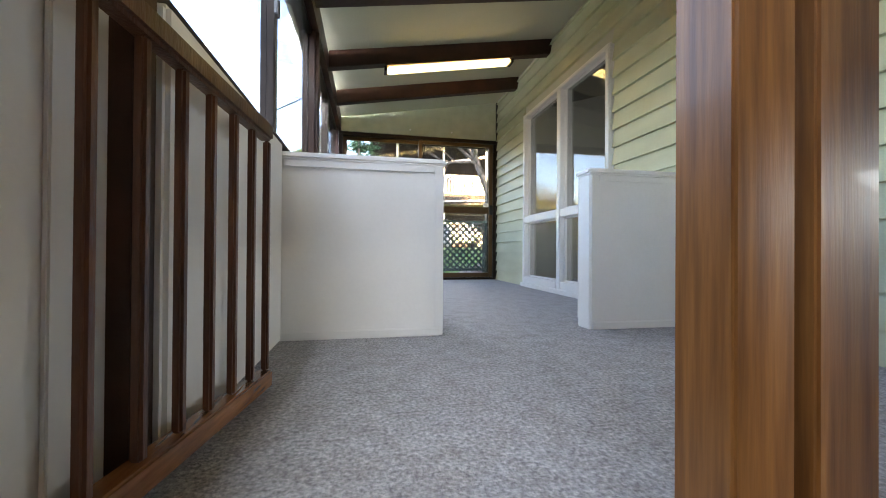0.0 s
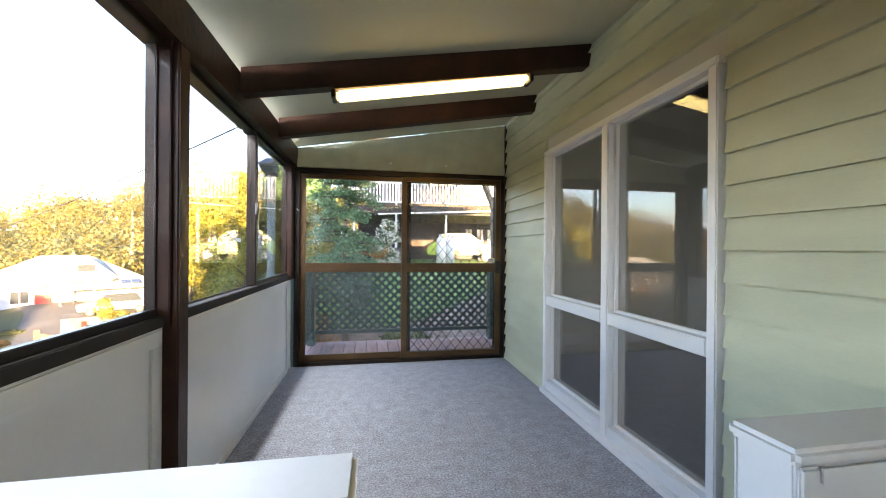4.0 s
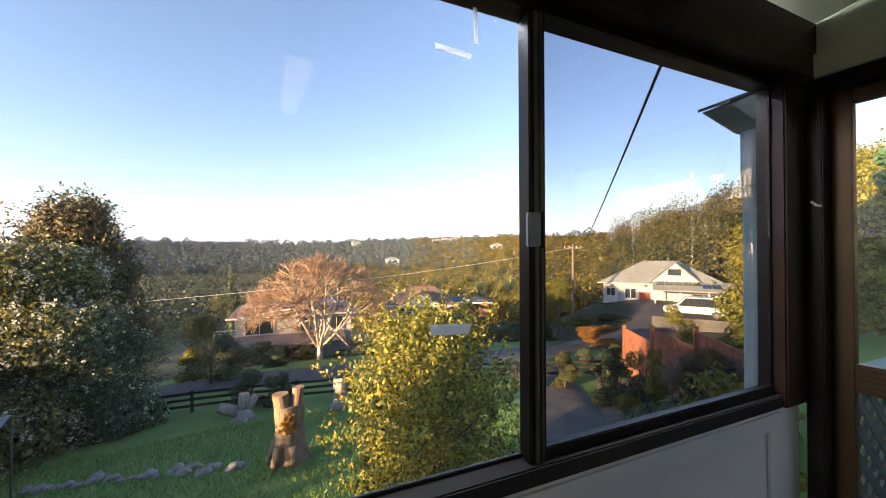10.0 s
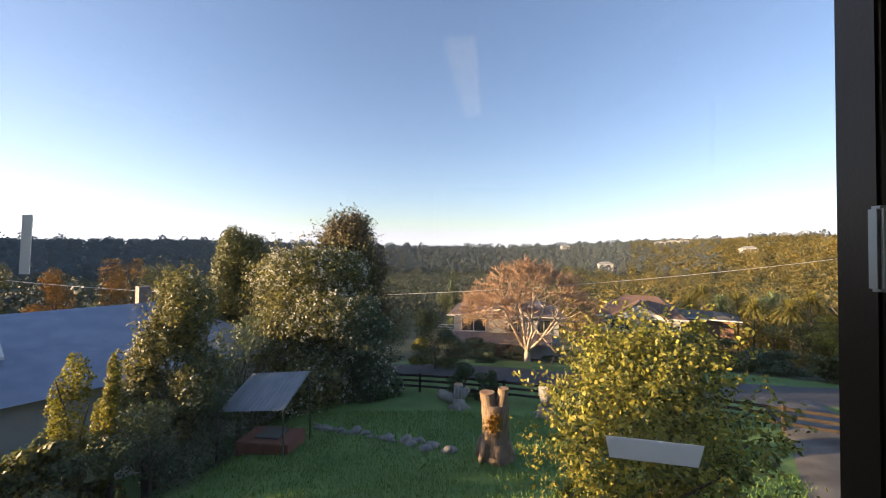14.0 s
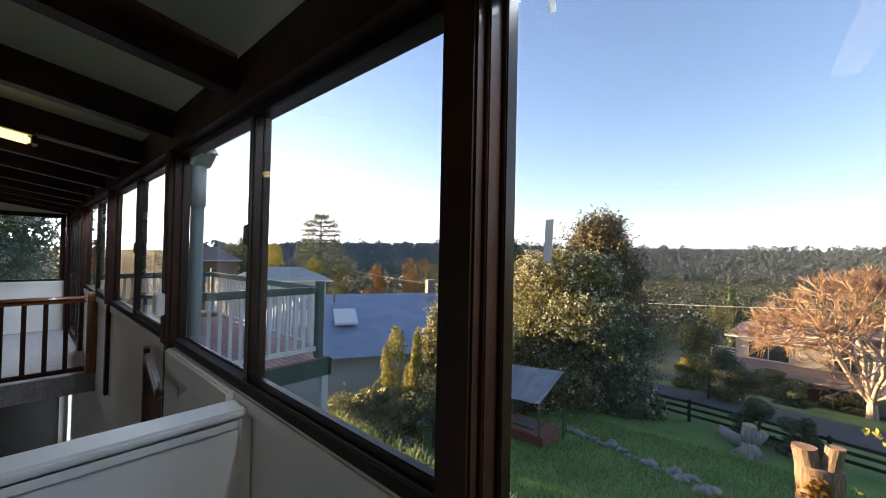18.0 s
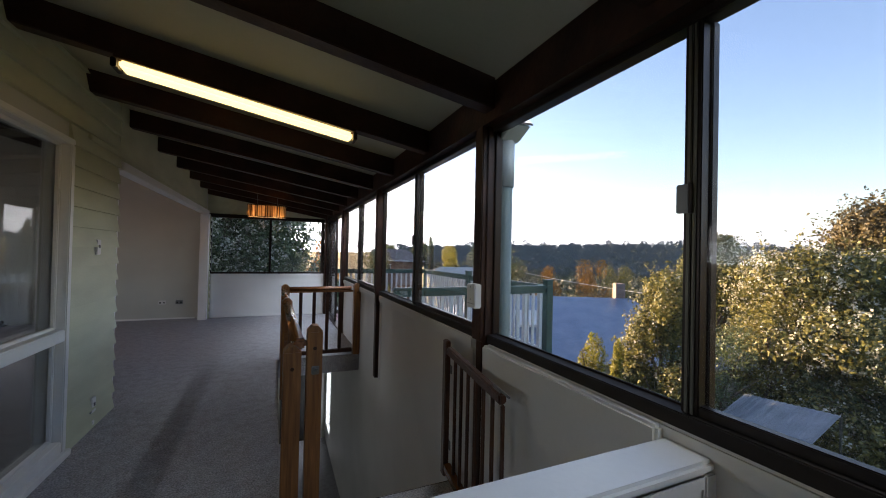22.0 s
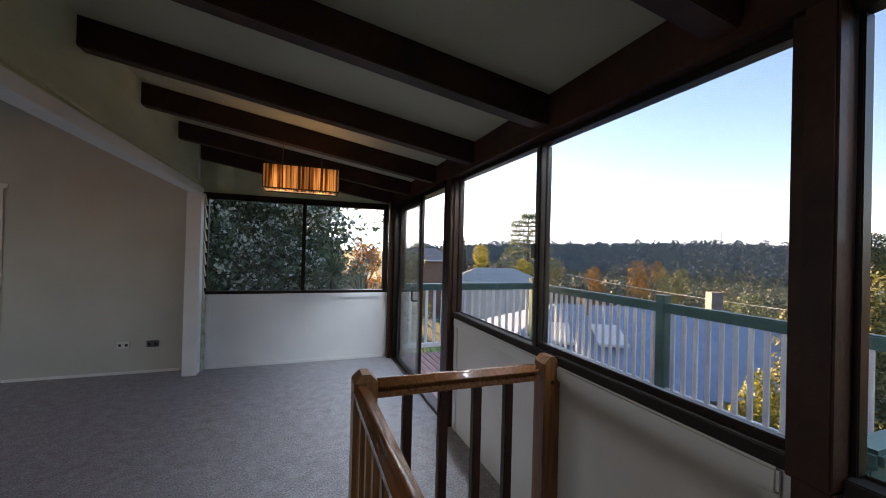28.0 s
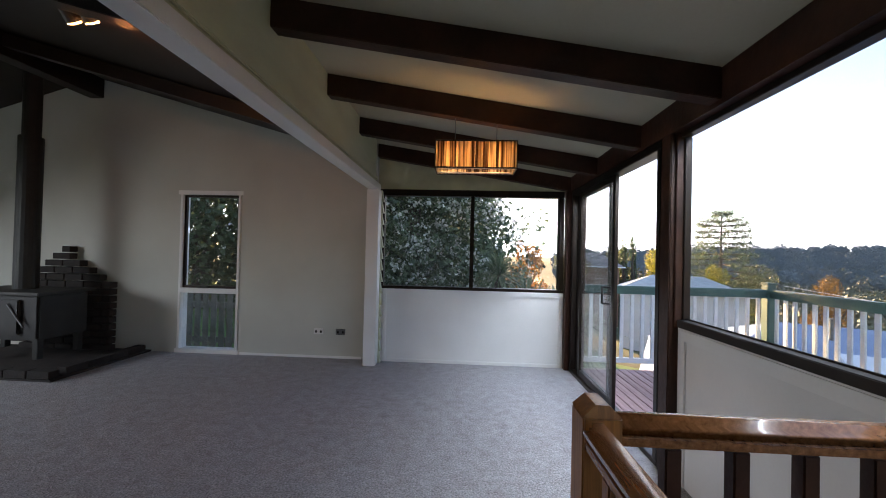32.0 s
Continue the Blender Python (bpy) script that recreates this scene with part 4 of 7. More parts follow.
steps = [(5.58, 6.95, 0.0, 0.86), (5.72, 6.78, 0.86, 0.94), (5.85, 6.66, 0.946, 1.03), (5.98, 6.54, 1.032, 1.11), (6.12, 6.4, 1.118, 1.27)]
for x0, x1, zl, zh in steps:
    z = zl
    row = 0
    while z < zh - 0.04:
        x = x0 + 0.112 + (0.118 if row % 2 else 0)
        if row % 2:
            brick_at(x0 + 0.053, ROOM_S + 0.065, z + 0.04, 0, HALF)
        while x < x1 - 0.10:
            brick_at(x, ROOM_S + 0.065, z + 0.04)
            x += 0.236
        z += 0.086
        row += 1
for i in range(8):
    brick_at(5.25 + i * 0.236, -4.80, 0.06)
for i in range(4):
    brick_at(5.185, -5.02 - i * 0.236, 0.06, 90)
sp_ = thing("ceiling_spotlights", (3.63, -3.5, 2.72), "pair of lit warm spotlights on the dark ceiling", "spotlight")
for x in (3.575, 3.69):
    part("lamp_head", tube((x, -3.55, 2.67), (x, -3.45, 2.75), 0.045, 0.03, 14), BLACK, sp_)
    part("lamp_face", tube((x, -3.556, 2.655), (x, -3.552, 2.659), 0.036, seg=14), BULB, sp_)
part("bar", box(3.53, -3.46, 2.735, 3.74, -3.42, 2.77, 0.004), BLACK, sp_)
pd = bpy.data.lights.new("spot_light", "POINT")
pd.energy, pd.color, pd.shadow_soft_size = 0.9, (1.0, 0.36, 0.12), 0.05
po = new("spot_light", pd)
po.location = (3.42, -3.60, 2.58)


# ---- outside: ground ----
GRASS = surf("lawn_grass", (0.075, 0.15, 0.03), (0.15, 0.25, 0.06), 0.9, 0.9, 0.6, 25, vary=0, wear=0.7)
SCRUB = surf("hill_ground", (0.030, 0.040, 0.014), (0.075, 0.080, 0.028), 0.05, 0.95, 0.2, 1.5, vary=0, wear=0.6)
ASPHALT = surf("asphalt", (0.055, 0.055, 0.058), (0.085, 0.085, 0.088), 0.5, 0.85, 0.3, 60, vary=0)
CONCRETE = surf("stained_concrete", (0.07, 0.066, 0.062), (0.17, 0.16, 0.145), 0.8, 0.85, 0.3, 40, vary=0)


def smooth(a, b, v):
    k = np.clip((np.asarray(v, float) - a) / (b - a), 0, 1)
    return k * k * (3 - 2 * k)


PX = [-400, -150, -70, -42, -28.5, -23, -19, -9.5, -3, 1.8, 4.2, 9, 40]
PZ = [-22, -18, -14, -9.6, -6.75, -6.0, -5.45, -4.4, -3.1, -3.0, -0.45, -0.3, 1.5]
AZ = [-180, -100, -40, 0, 19, 25, 33, 40, 46, 52, 66, 86, 110, 123, 137, 146, 157, 166, 180]
RIDGE_EL = [-1.0, 4.0, 5.0, 4.6, 4.4, 3.7, 2.4, 1.2, 1.1, 1.5, 1.6, 0.9, 1.0, 1.3, 1.2, 0.8, 0.2, -0.6, -1.0]
RIDGE_R = [420, 150, 130, 150, 150, 160, 190, 260, 420, 600, 800, 900, 800, 750, 700, 600, 500, 450, 420]


def ground_z(x, y):
    x, y = np.asarray(x, float), np.asarray(y, float)
    p = np.interp(x, PX, PZ)
    p = p - (0.05 * np.clip(2.0 - y, 0, 9) + 0.30 * np.clip(-3.5 - y, 0, 5)) * smooth(-4.0, -9.0, x) * smooth(-60, -30, x)
    south = smooth(-6.2, -9.0, y) * smooth(-3.5, 1.0, x)
    p = p * (1 - south) + south * -0.45
    north = smooth(6.6, 15.0, y) * smooth(-8.0, -0.5, x) * smooth(60, 30, y)
    p = p * (1 - north) + north * 0.55
    m = np.exp(-(((x + 30.5) / 13) ** 2 + ((y - 49) / 13) ** 2) ** 1.5)
    p = p * (1 - m) + m * -4.7
    az, r = np.degrees(np.arctan2(-x, y - 3.0)), np.hypot(x, y - 3.0)
    el, rr = np.interp(az, AZ, RIDGE_EL), np.interp(az, AZ, RIDGE_R)
    top = 1.4 + rr * np.tan(np.radians(el))
    k = smooth(0.30, 1.0, r / rr)
    bumps = 0.035 * rr * (0.35 * np.sin(x * 0.013 + 1.3) * np.cos(y * 0.017) + 0.15 * np.sin(x * 0.041 + y * 0.029)) * np.tan(np.radians(np.maximum(el, 1.0))) * 4
    return p * (1 - k) + k * (top + bumps * smooth(0.3, 0.8, r / rr)) - smooth(1.0, 3.0, r / rr) * 0.25 * top


def from_grid(name, xs, ys, zs, quads):
    me = bpy.data.meshes.new(name)
    v = np.stack([xs, ys, zs], 1).astype(np.float32)
    me.vertices.add(len(v))
    me.vertices.foreach_set("co", v.ravel())
    q = np.asarray(quads, np.int32)
    me.loops.add(q.size)
    me.loops.foreach_set("vertex_index", q.ravel())
    me.polygons.add(len(q))
    me.polygons.foreach_set("loop_start", np.arange(0, q.size, 4, dtype=np.int32))
    me.update(calc_edges=True)
    return me


def polar_ground():
    na, radii = 288, np.concatenate([np.linspace(0.5, 30, 60), np.geomspace(31, 2600, 90)])
    a = np.linspace(0, 2 * np.pi, na, endpoint=False)
    R, A = np.meshgrid(radii, a, indexing="ij")
    x, y = -R * np.sin(A), 3.0 + R * np.cos(A)
    z = ground_z(x, y)
    i, j = np.meshgrid(np.arange(len(radii) - 1), np.arange(na), indexing="ij")
    q = np.stack([i * na + j, (i + 1) * na + j, (i + 1) * na + (j + 1) % na, i * na + (j + 1) % na], -1).reshape(-1, 4)
    me = from_grid("ground", x.ravel(), y.ravel(), z.ravel(), q)
    me.materials.append(GRASS)
    me.materials.append(SCRUB)
    rc = R[:-1].repeat(1).reshape(len(radii) - 1, na)
    me.polygons.foreach_set("material_index", (rc > 34).astype(np.int32).ravel())
    me.shade_smooth()
    return me


tagged(new("ground", polar_ground()), "sloping lawn that falls to a wooded valley and hills", "ground", kind="structure")


def strip(name, line, width, lift, material, label, category):
    """A band laid on the ground along a line of points."""
    pts = []
    for (x0, y0), (x1, y1) in zip(line, line[1:]):
        n = max(2, int(math.hypot(x1 - x0, y1 - y0) / 0.7))
        pts += [(x0 + (x1 - x0) * k / n, y0 + (y1 - y0) * k / n) for k in range(n)]
    pts.append(line[-1])
    px, py = np.array(pts).T
    for _ in range(6):
        px[1:-1] = (px[:-2] + 2 * px[1:-1] + px[2:]) / 4
        py[1:-1] = (py[:-2] + 2 * py[1:-1] + py[2:]) / 4
    tx, ty = np.gradient(px), np.gradient(py)
    ln = np.hypot(tx, ty)
    nx, ny = -ty / ln, tx / ln
    w = np.linspace(-0.5, 0.5, 7) * width
    X, Y = px[:, None] + nx[:, None] * w, py[:, None] + ny[:, None] * w
    Z = ground_z(X, Y) + lift
    Z[:, 0] -= 0.12
    Z[:, -1] -= 0.12
    m = 7
    i, j = np.meshgrid(np.arange(len(px) - 1), np.arange(m - 1), indexing="ij")
    q = np.stack([i * m + j, (i + 1) * m + j, (i + 1) * m + j + 1, i * m + j + 1], -1).reshape(-1, 4)
    me = from_grid(name, X.ravel(), Y.ravel(), Z.ravel(), q)
    me.materials.append(material)
    me.shade_smooth()
    return tagged(new(name, me), label, category, kind="structure")


strip("road", [(-24, -60), (-26.5, -25), (-26.3, -2), (-23.5, 12), (-21.5, 22), (-22, 34), (-29, 45), (-45, 56)], 5.6, 0.10, ASPHALT, "narrow grey asphalt road below the garden", "road")
strip("driveway", [(-20.5, 18.8), (-15.4, 16.8), (-10.8, 14.0), (-7.0, 11.6), (-3.8, 9.2)], 2.9, 0.09, CONCRETE, "stained concrete driveway down to the road", "driveway")
LITTER = surf("leaf_litter", (0.14, 0.09, 0.065), (0.34, 0.25, 0.20), 3.0, 0.95, 0.8, 25, vary=0, wear=0.9)
strip("porch_bed", [(-1.2, 9.1), (1.5, 9.1), (6.0, 9.3)], 4.6, 0.16, LITTER, "brown leaf litter and soil beside the porch", "garden bed")
strip("garden_bed", [(-11.5, 19.5), (-9.0, 17.5), (-6.0, 14.0), (-4.2, 10.5)], 5.0, 0.06, LITTER, "brown mulched bed beside the driveway", "garden bed")

# ---- foliage ----
rng = np.random.default_rng(4)


def leaf_mesh(name, centres, size, material, normals=None, aspect=0.55, jitter=0.9):
    """One mesh of many small leaves, each a quad of its own, turned at random."""
    n = len(centres)
    d = rng.normal(size=(n, 3))
    if normals is not None:
        d = normals + jitter * d
    d /= np.linalg.norm(d, axis=1)[:, None]
    h = rng.normal(size=(n, 3))
    u = np.cross(d, h)
    u /= np.linalg.norm(u, axis=1)[:, None]
    v = np.cross(d, u)
    s = (np.asarray(size) * rng.uniform(0.6, 1.3, n))[:, None]
    u, v = u * s, v * s * aspect
    quad = np.stack([centres - u, centres - v * 1.0 + 0.15 * u, centres + u, centres + v * 1.0 + 0.15 * u], 1).reshape(-1, 3)
    me = from_grid(name, quad[:, 0], quad[:, 1], quad[:, 2], np.arange(4 * n).reshape(n, 4))
    me.materials.append(material)
    return me


def blob_points(lobes, n, shell=0.55):
    """Points in the outer shells of several rounded lobes (x, y, z, rx, ry, rz), with the outward way."""
    vol = np.array([l[3] * l[4] + l[4] * l[5] + l[3] * l[5] for l in lobes])
    pick = rng.choice(len(lobes), n, p=vol / vol.sum())
    L = np.array(lobes)[pick]
    d = rng.normal(size=(n, 3))
    d /= np.linalg.norm(d, axis=1)[:, None]
    r = shell + (1 - shell) * rng.random(n) ** 0.5
    wob = 1 + 0.12 * np.sin(7 * d[:, 0] + 3 * pick) * np.cos(6 * d[:, 2] + pick)
    return L[:, :3] + d * L[:, 3:] * (r * wob)[:, None], d


def lobes_for(x, y, z0, z1, rx, ry, n, seed):
    """A crown between two heights as many overlapping lobes."""
    g = np.random.default_rng(seed)
    out = []
    for i in range(n):
        k = (i + 0.5) / n
        z = z0 + (z1 - z0) * k
        w = math.sin(math.pi * min(0.97, 0.28 + 0.64 * k)) ** 0.7
        a, q = g.uniform(0, 6.28), g.uniform(0.25, 0.78)
        s = g.uniform(0.30, 0.48)
        h = (z1 - z0)
        out.append((x + rx * w * q * math.cos(a), y + ry * w * q * math.sin(a), min(z, z1 - s * h * 0.33), rx * s * (0.6 + 0.5 * w), ry * s * (0.6 + 0.5 * w), h * s * 0.36))
    return out


def limbs(x, y, zb, zt, r, spread, seed, n=6):
    g = np.random.default_rng(seed)
    bm = tube((x, y, zb), (x + g.uniform(-.1, .1), y + g.uniform(-.1, .1), zb + (zt - zb) * 0.5), r, r * 0.6, 9)
    for i in range(n):
        a = 6.28 * i / n + g.uniform(-.4, .4)
        k = g.uniform(0.25, 0.5)
        p = Vector((x, y, zb + (zt - zb) * k))
        q = p + Vector((spread * 0.6 * math.cos(a), spread * 0.6 * math.sin(a), (zt - zb) * g.uniform(0.2, 0.38)))
        tube(p, q, r * 0.42, r * 0.14, 7, bm)
    return bm


BARK = surf("grey_brown_bark", (0.06, 0.045, 0.032), (0.14, 0.11, 0.085), 6, 0.9, 0.8, 30, stretch=(4, 4, 0.6))
PALEBARK = surf("pale_grey_bark", (0.15, 0.12, 0.10), (0.30, 0.25, 0.21), 6, 0.85, 0.6, 30, stretch=(4, 4, 0.8))
DARKLEAF = leafy("dark_glossy_leaves", (0.035, 0.055, 0.024), (0.16, 0.205, 0.105))
GOLDLEAF = leafy("yellow_green_leaves", (0.11, 0.12, 0.014), (0.36, 0.33, 0.05), 0.45)
CITRUS = leafy("citrus_leaves", (0.030, 0.055, 0.010), (0.44, 0.40, 0.065), 0.4)
BLOOMLEAF = leafy("evergreen_leaves", (0.036, 0.050, 0.018), (0.30, 0.275, 0.08), 0.35)
OLIVE = leafy("olive_leaves", (0.055, 0.07, 0.02), (0.17, 0.17, 0.055))
FERNY = leafy("feathery_green_leaves", (0.07, 0.16, 0.07), (0.20, 0.34, 0.16), 0.4)
BLOSSOM = leafy("cream_blossom", (0.50, 0.51, 0.42), (0.76, 0.75, 0.64), 0.3)
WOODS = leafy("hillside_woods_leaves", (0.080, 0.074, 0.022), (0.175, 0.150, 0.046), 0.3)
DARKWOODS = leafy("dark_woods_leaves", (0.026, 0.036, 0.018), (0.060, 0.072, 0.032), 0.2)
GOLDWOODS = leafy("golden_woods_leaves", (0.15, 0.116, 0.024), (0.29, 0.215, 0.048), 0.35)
# haze of the far ridge is put into this blue-grey leaf colour
HAZEWOODS = leafy("hazy_far_woods_leaves", (0.046, 0.062, 0.066), (0.072, 0.090, 0.090), 0.0)
# blue-green leaf colour already holds the shade on the valley's trees
MIDWOODS = leafy("shaded_blue_green_leaves", (0.030, 0.044, 0.032), (0.062, 0.078, 0.052), 0.1)
BRONZELEAF = leafy("bronze_conifer_leaves", (0.050, 0.046, 0.020), (0.150, 0.112, 0.042), 0.25)
ORANGE = leafy("autumn_leaves", (0.22, 0.10, 0.02), (0.42, 0.22, 0.04), 0.4)


def tree(name, x, y, top, rx, ry, leaves, leaf, material, label, category="tree", seed=1, nl=14, low=0.25, blossom=0, bark=None, zb=None, bsize=None, shell=0.5, sprigs=0, shoot=(0.12, 0.30), spires=0):
    zb = float(ground_z(x, y)) - 0.1 if zb is None else zb
    t = thing(name, (x, y, zb), label, category)
    h = top - zb
    part("trunk", limbs(x, y, zb, top, max(0.06, h * 0.022), rx, seed), bark or BARK, t)
    lb = lobes_for(x, y, zb + h * low, top, rx, ry, nl, seed)
    gq = np.random.default_rng(seed + 1)
    for _ in range(spires):     # upright shoots that break the outline
        a, q = gq.uniform(0, 6.28), gq.uniform(0.1, 1.0)
        lb.append((x + rx * q * math.cos(a), y + ry * q * math.sin(a), top - 0.25 * h - h * 0.42 * q * q + gq.uniform(-.1, .25) * h, rx * 0.09, ry * 0.09, h * gq.uniform(0.10, 0.17)))
    pts, d = blob_points(lb, leaves, shell)
    me = leaf_mesh("crown", pts - np.array([x, y, zb]), leaf, material, d, 0.6, 0.5)
    ob = new("crown", me)
    ob.parent = t
    if blossom:
        pts, d = blob_points(lb, blossom // 6, 0.92)
        pts = np.repeat(pts, 6, 0) + rng.normal(size=(len(pts) * 6, 3)) * (bsize or leaf) * 1.1
        ob = new("blossom", leaf_mesh("blossom", pts * 1.0 - np.array([x, y, zb]), (bsize or leaf) * 0.8, BLOSSOM, None, 0.8))
        ob.parent = t
        tagged(ob, "clusters of cream blossom")
    if sprigs:
        base_, way_ = blob_points(lb, sprigs, 0.93)
        k_ = rng.uniform(0, 1, (sprigs, 12, 1))
        far_ = (way_ * np.array([1, 1, 0.4]) + np.array([0, 0, 0.55]))[:, None] * k_ * rng.uniform(*shoot, (sprigs, 1, 1)) * rx
        pts = (base_[:, None] + far_ + rng.normal(size=(sprigs, 12, 3)) * leaf * 0.7).reshape(-1, 3)
        ob = new("sprigs", leaf_mesh("sprigs", pts - np.array([x, y, zb]), leaf * 0.9, material))
        ob.parent = t
    return t


tree("conifer", -22.9, -4.7, 4.1, 2.9, 2.9, 70000, 0.085, BRONZELEAF, "tall bronze-green conifer beside the lawn", seed=3, nl=40, low=0.03, shell=0.4, sprigs=900)
tree("conifer", -19.5, -9.5, 2.95, 2.4, 2.4, 36000, 0.075, OLIVE, "conical evergreen tree lit by the low sun", seed=5, nl=18, low=0.1)
tree("flowering_tree", -19.0, -4.9, 1.75, 4.0, 4.0, 70000, 0.085, BLOOMLEAF, "round evergreen tree thick with cream blossom", seed=8, nl=54, low=0.0, blossom=26000, bsize=0.062, shell=0.45, sprigs=1400)
tree("flowering_tree", -11.1, -6.1, 0.93, 1.5, 1.5, 26000, 0.062, BLOOMLEAF, "slender evergreen tree by the neighbour's roof", seed=11, nl=18, low=0.05, blossom=1200, bsize=0.05, sprigs=500)
tree("shrub", -8.2, -6.5, -2.9, 1.3, 1.3, 5000, 0.10, DARKLEAF, "dense dark shrub below the deck", "shrub", 12, 10, 0.0)
tree("shrub", -6.6, -5.0, -2.6, 1.2, 1.2, 6000, 0.07, OLIVE, "leafy shrub beside the deck posts", "shrub", 13, 10, 0.0)
tree("citrus_tree", -6.5, 7.0, 0.12, 2.15, 2.15, 21000, 0.050, CITRUS, "bushy citrus tree with yellow-green sunlit leaves", seed=21, nl=44, low=0.0, shell=0.45, sprigs=1500, shoot=(0.10, 0.34), spires=26)

# the ring of woods on the hills
def woods(name, n, az0, az1, r0, r1, high, quads, leaf, material, label, seed, jitter=0.9):
    g = np.random.default_rng(seed)
    az = np.radians(g.uniform(az0, az1, n))
    k = g.uniform(r0, r1, n)
    rr = np.interp(np.degrees(az), AZ, RIDGE_R)
    r = np.maximum(k * rr, 62 + 20 * g.random(n))
    x, y = -r * np.sin(az), 3.0 + r * np.cos(az)
    h = high * g.uniform(0.6, 1.5, n)
    z = ground_z(x, y) + h * 0.45
    c = np.repeat(np.stack([x, y, z], 1), quads, 0)
    d = g.normal(size=(n * quads, 3))
    d /= np.linalg.norm(d, axis=1)[:, None]
    hh = np.repeat(h, quads)[:, None]
    pts = c + d * hh * np.array([[0.42, 0.42, 0.5]]) * g.uniform(0.6, 1, (n * quads, 1))
    if jitter < 0.3:
        d = d * 0.35 + np.stack([-pts[:, 0], -pts[:, 1], 0 * pts[:, 0] + 0.6 * np.hypot(pts[:, 0], pts[:, 1])], 1) / np.hypot(pts[:, 0], pts[:, 1])[:, None]
    ob = new(name, leaf_mesh(name, pts, np.repeat(h, quads) * leaf, material, d, 0.7, jitter))
    return tagged(ob, label, "woods", kind="stuff")


woods("far_woods", 8600, 60, 167, 0.45, 1.02, 6.5, 24, 0.11, HAZEWOODS, "distant wooded ridge across the valley", 31, 0.25)
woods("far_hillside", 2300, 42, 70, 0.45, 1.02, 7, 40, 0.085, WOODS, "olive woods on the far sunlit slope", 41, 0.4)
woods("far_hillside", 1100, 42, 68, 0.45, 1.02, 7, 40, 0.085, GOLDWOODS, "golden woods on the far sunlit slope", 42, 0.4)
woods("far_woods", 260, 44, 167, 0.97, 1.02, 11, 60, 0.09, HAZEWOODS, "taller trees along the distant skyline", 34, 0.25)
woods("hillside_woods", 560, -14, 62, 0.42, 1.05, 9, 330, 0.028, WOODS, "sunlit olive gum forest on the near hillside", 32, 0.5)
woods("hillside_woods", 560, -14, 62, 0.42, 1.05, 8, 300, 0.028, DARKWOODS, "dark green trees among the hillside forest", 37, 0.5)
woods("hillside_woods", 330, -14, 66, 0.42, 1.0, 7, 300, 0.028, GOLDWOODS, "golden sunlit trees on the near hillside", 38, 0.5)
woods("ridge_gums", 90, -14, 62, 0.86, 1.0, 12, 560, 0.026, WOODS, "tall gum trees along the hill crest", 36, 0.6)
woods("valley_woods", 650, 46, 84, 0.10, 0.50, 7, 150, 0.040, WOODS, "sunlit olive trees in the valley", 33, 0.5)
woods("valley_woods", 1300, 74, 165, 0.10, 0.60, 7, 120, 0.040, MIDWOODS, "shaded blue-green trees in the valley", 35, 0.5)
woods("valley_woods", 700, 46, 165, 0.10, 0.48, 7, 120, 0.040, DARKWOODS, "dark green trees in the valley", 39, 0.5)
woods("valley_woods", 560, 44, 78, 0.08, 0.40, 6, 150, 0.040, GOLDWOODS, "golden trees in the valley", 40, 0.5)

# ---- deck on the west ----
DZ = -0.06
dk = thing("deck", (-1.25, -3.7, DZ), "weathered timber deck outside the sliding door", "deck", kind="structure")
part("bearer", box(-2.50, -1.36, DZ - 0.28, -0.14, -1.30, DZ - 0.03, 0.004), GREENPAINT, dk, "green painted edge beam")
part("bearer", box(-2.52, -6.14, DZ - 0.28, -2.46, -1.30, DZ - 0.03, 0.004), GREENPAINT, dk)
for x, y in ((-2.42, -1.36), (-2.42, -3.7), (-2.42, -6.1), (-0.2, -6.1)):
    part("stump_post", box(x - 0.05, y - 0.05, float(ground_z(x, y)) - 0.2, x + 0.05, y + 0.05, DZ - 0.28, 0.004), GUTTER, dk)
PLANK = mesh_of(box(-0.042, -2.42, -0.012, 0.042, 2.42, 0.012, 0.003), "deck_board", DECKING)
for i in range(26):
    ob = new("deck_board", PLANK)
    ob.parent = dk
    ob.location = Vector((-2.44 + i * 0.092, -3.72, DZ - 0.012)) - WHERE[dk.name]


def deck_rail(p, q, posts, label, gap=0.118):
    p, q = Vector((*p, 0)), Vector((*q, 0))
    t = thing("deck_railing", (*((p + q) / 2).xy, DZ), label, "railing", "deck railings")
    d = (q - p).normalized()
    up = Vector((0, 0, 1))
    part("top_rail", bar(p + up * 0.945, q + up * 0.945, 0.085, 0.05, 0.012), GREENPAINT, t, "green painted top rail")
    part("bottom_rail", bar(p + up * 0.075, q + up * 0.075, 0.045, 0.06, 0.004), RAILWHITE, t)
    part("upper_rail", bar(p + up * 0.895, q + up * 0.895, 0.045, 0.05, 0.004), GREENPAINT, t)
    for k in posts:
        c = p + (q - p) * k
        post = part("post", box(c.x - 0.05, c.y - 0.05, DZ, c.x + 0.05, c.y + 0.05, 1.03, 0.006), GREENPAINT, t, "green painted post")
        part("post_cap", box(c.x - 0.06, c.y - 0.06, 1.03, c.x + 0.06, c.y + 0.06, 1.05, 0.006), GREENPAINT, post)
    n = int((q - p).length / gap)
    turn = math.degrees(math.atan2(d.y, d.x))
    for i in range(1, n):
        c = p + (q - p) * (i / n)
        if any(abs((c - (p + (q - p) * k)).length) < 0.06 for k in posts):
            continue
        bm = turned(box(-0.021, -0.011, 0.1, 0.021, 0.011, 0.875, 0.003), Matrix.Translation(c) @ pose(0, 0, 0, 0, 0, turn))
        part("baluster", bm, RAILWHITE, t)


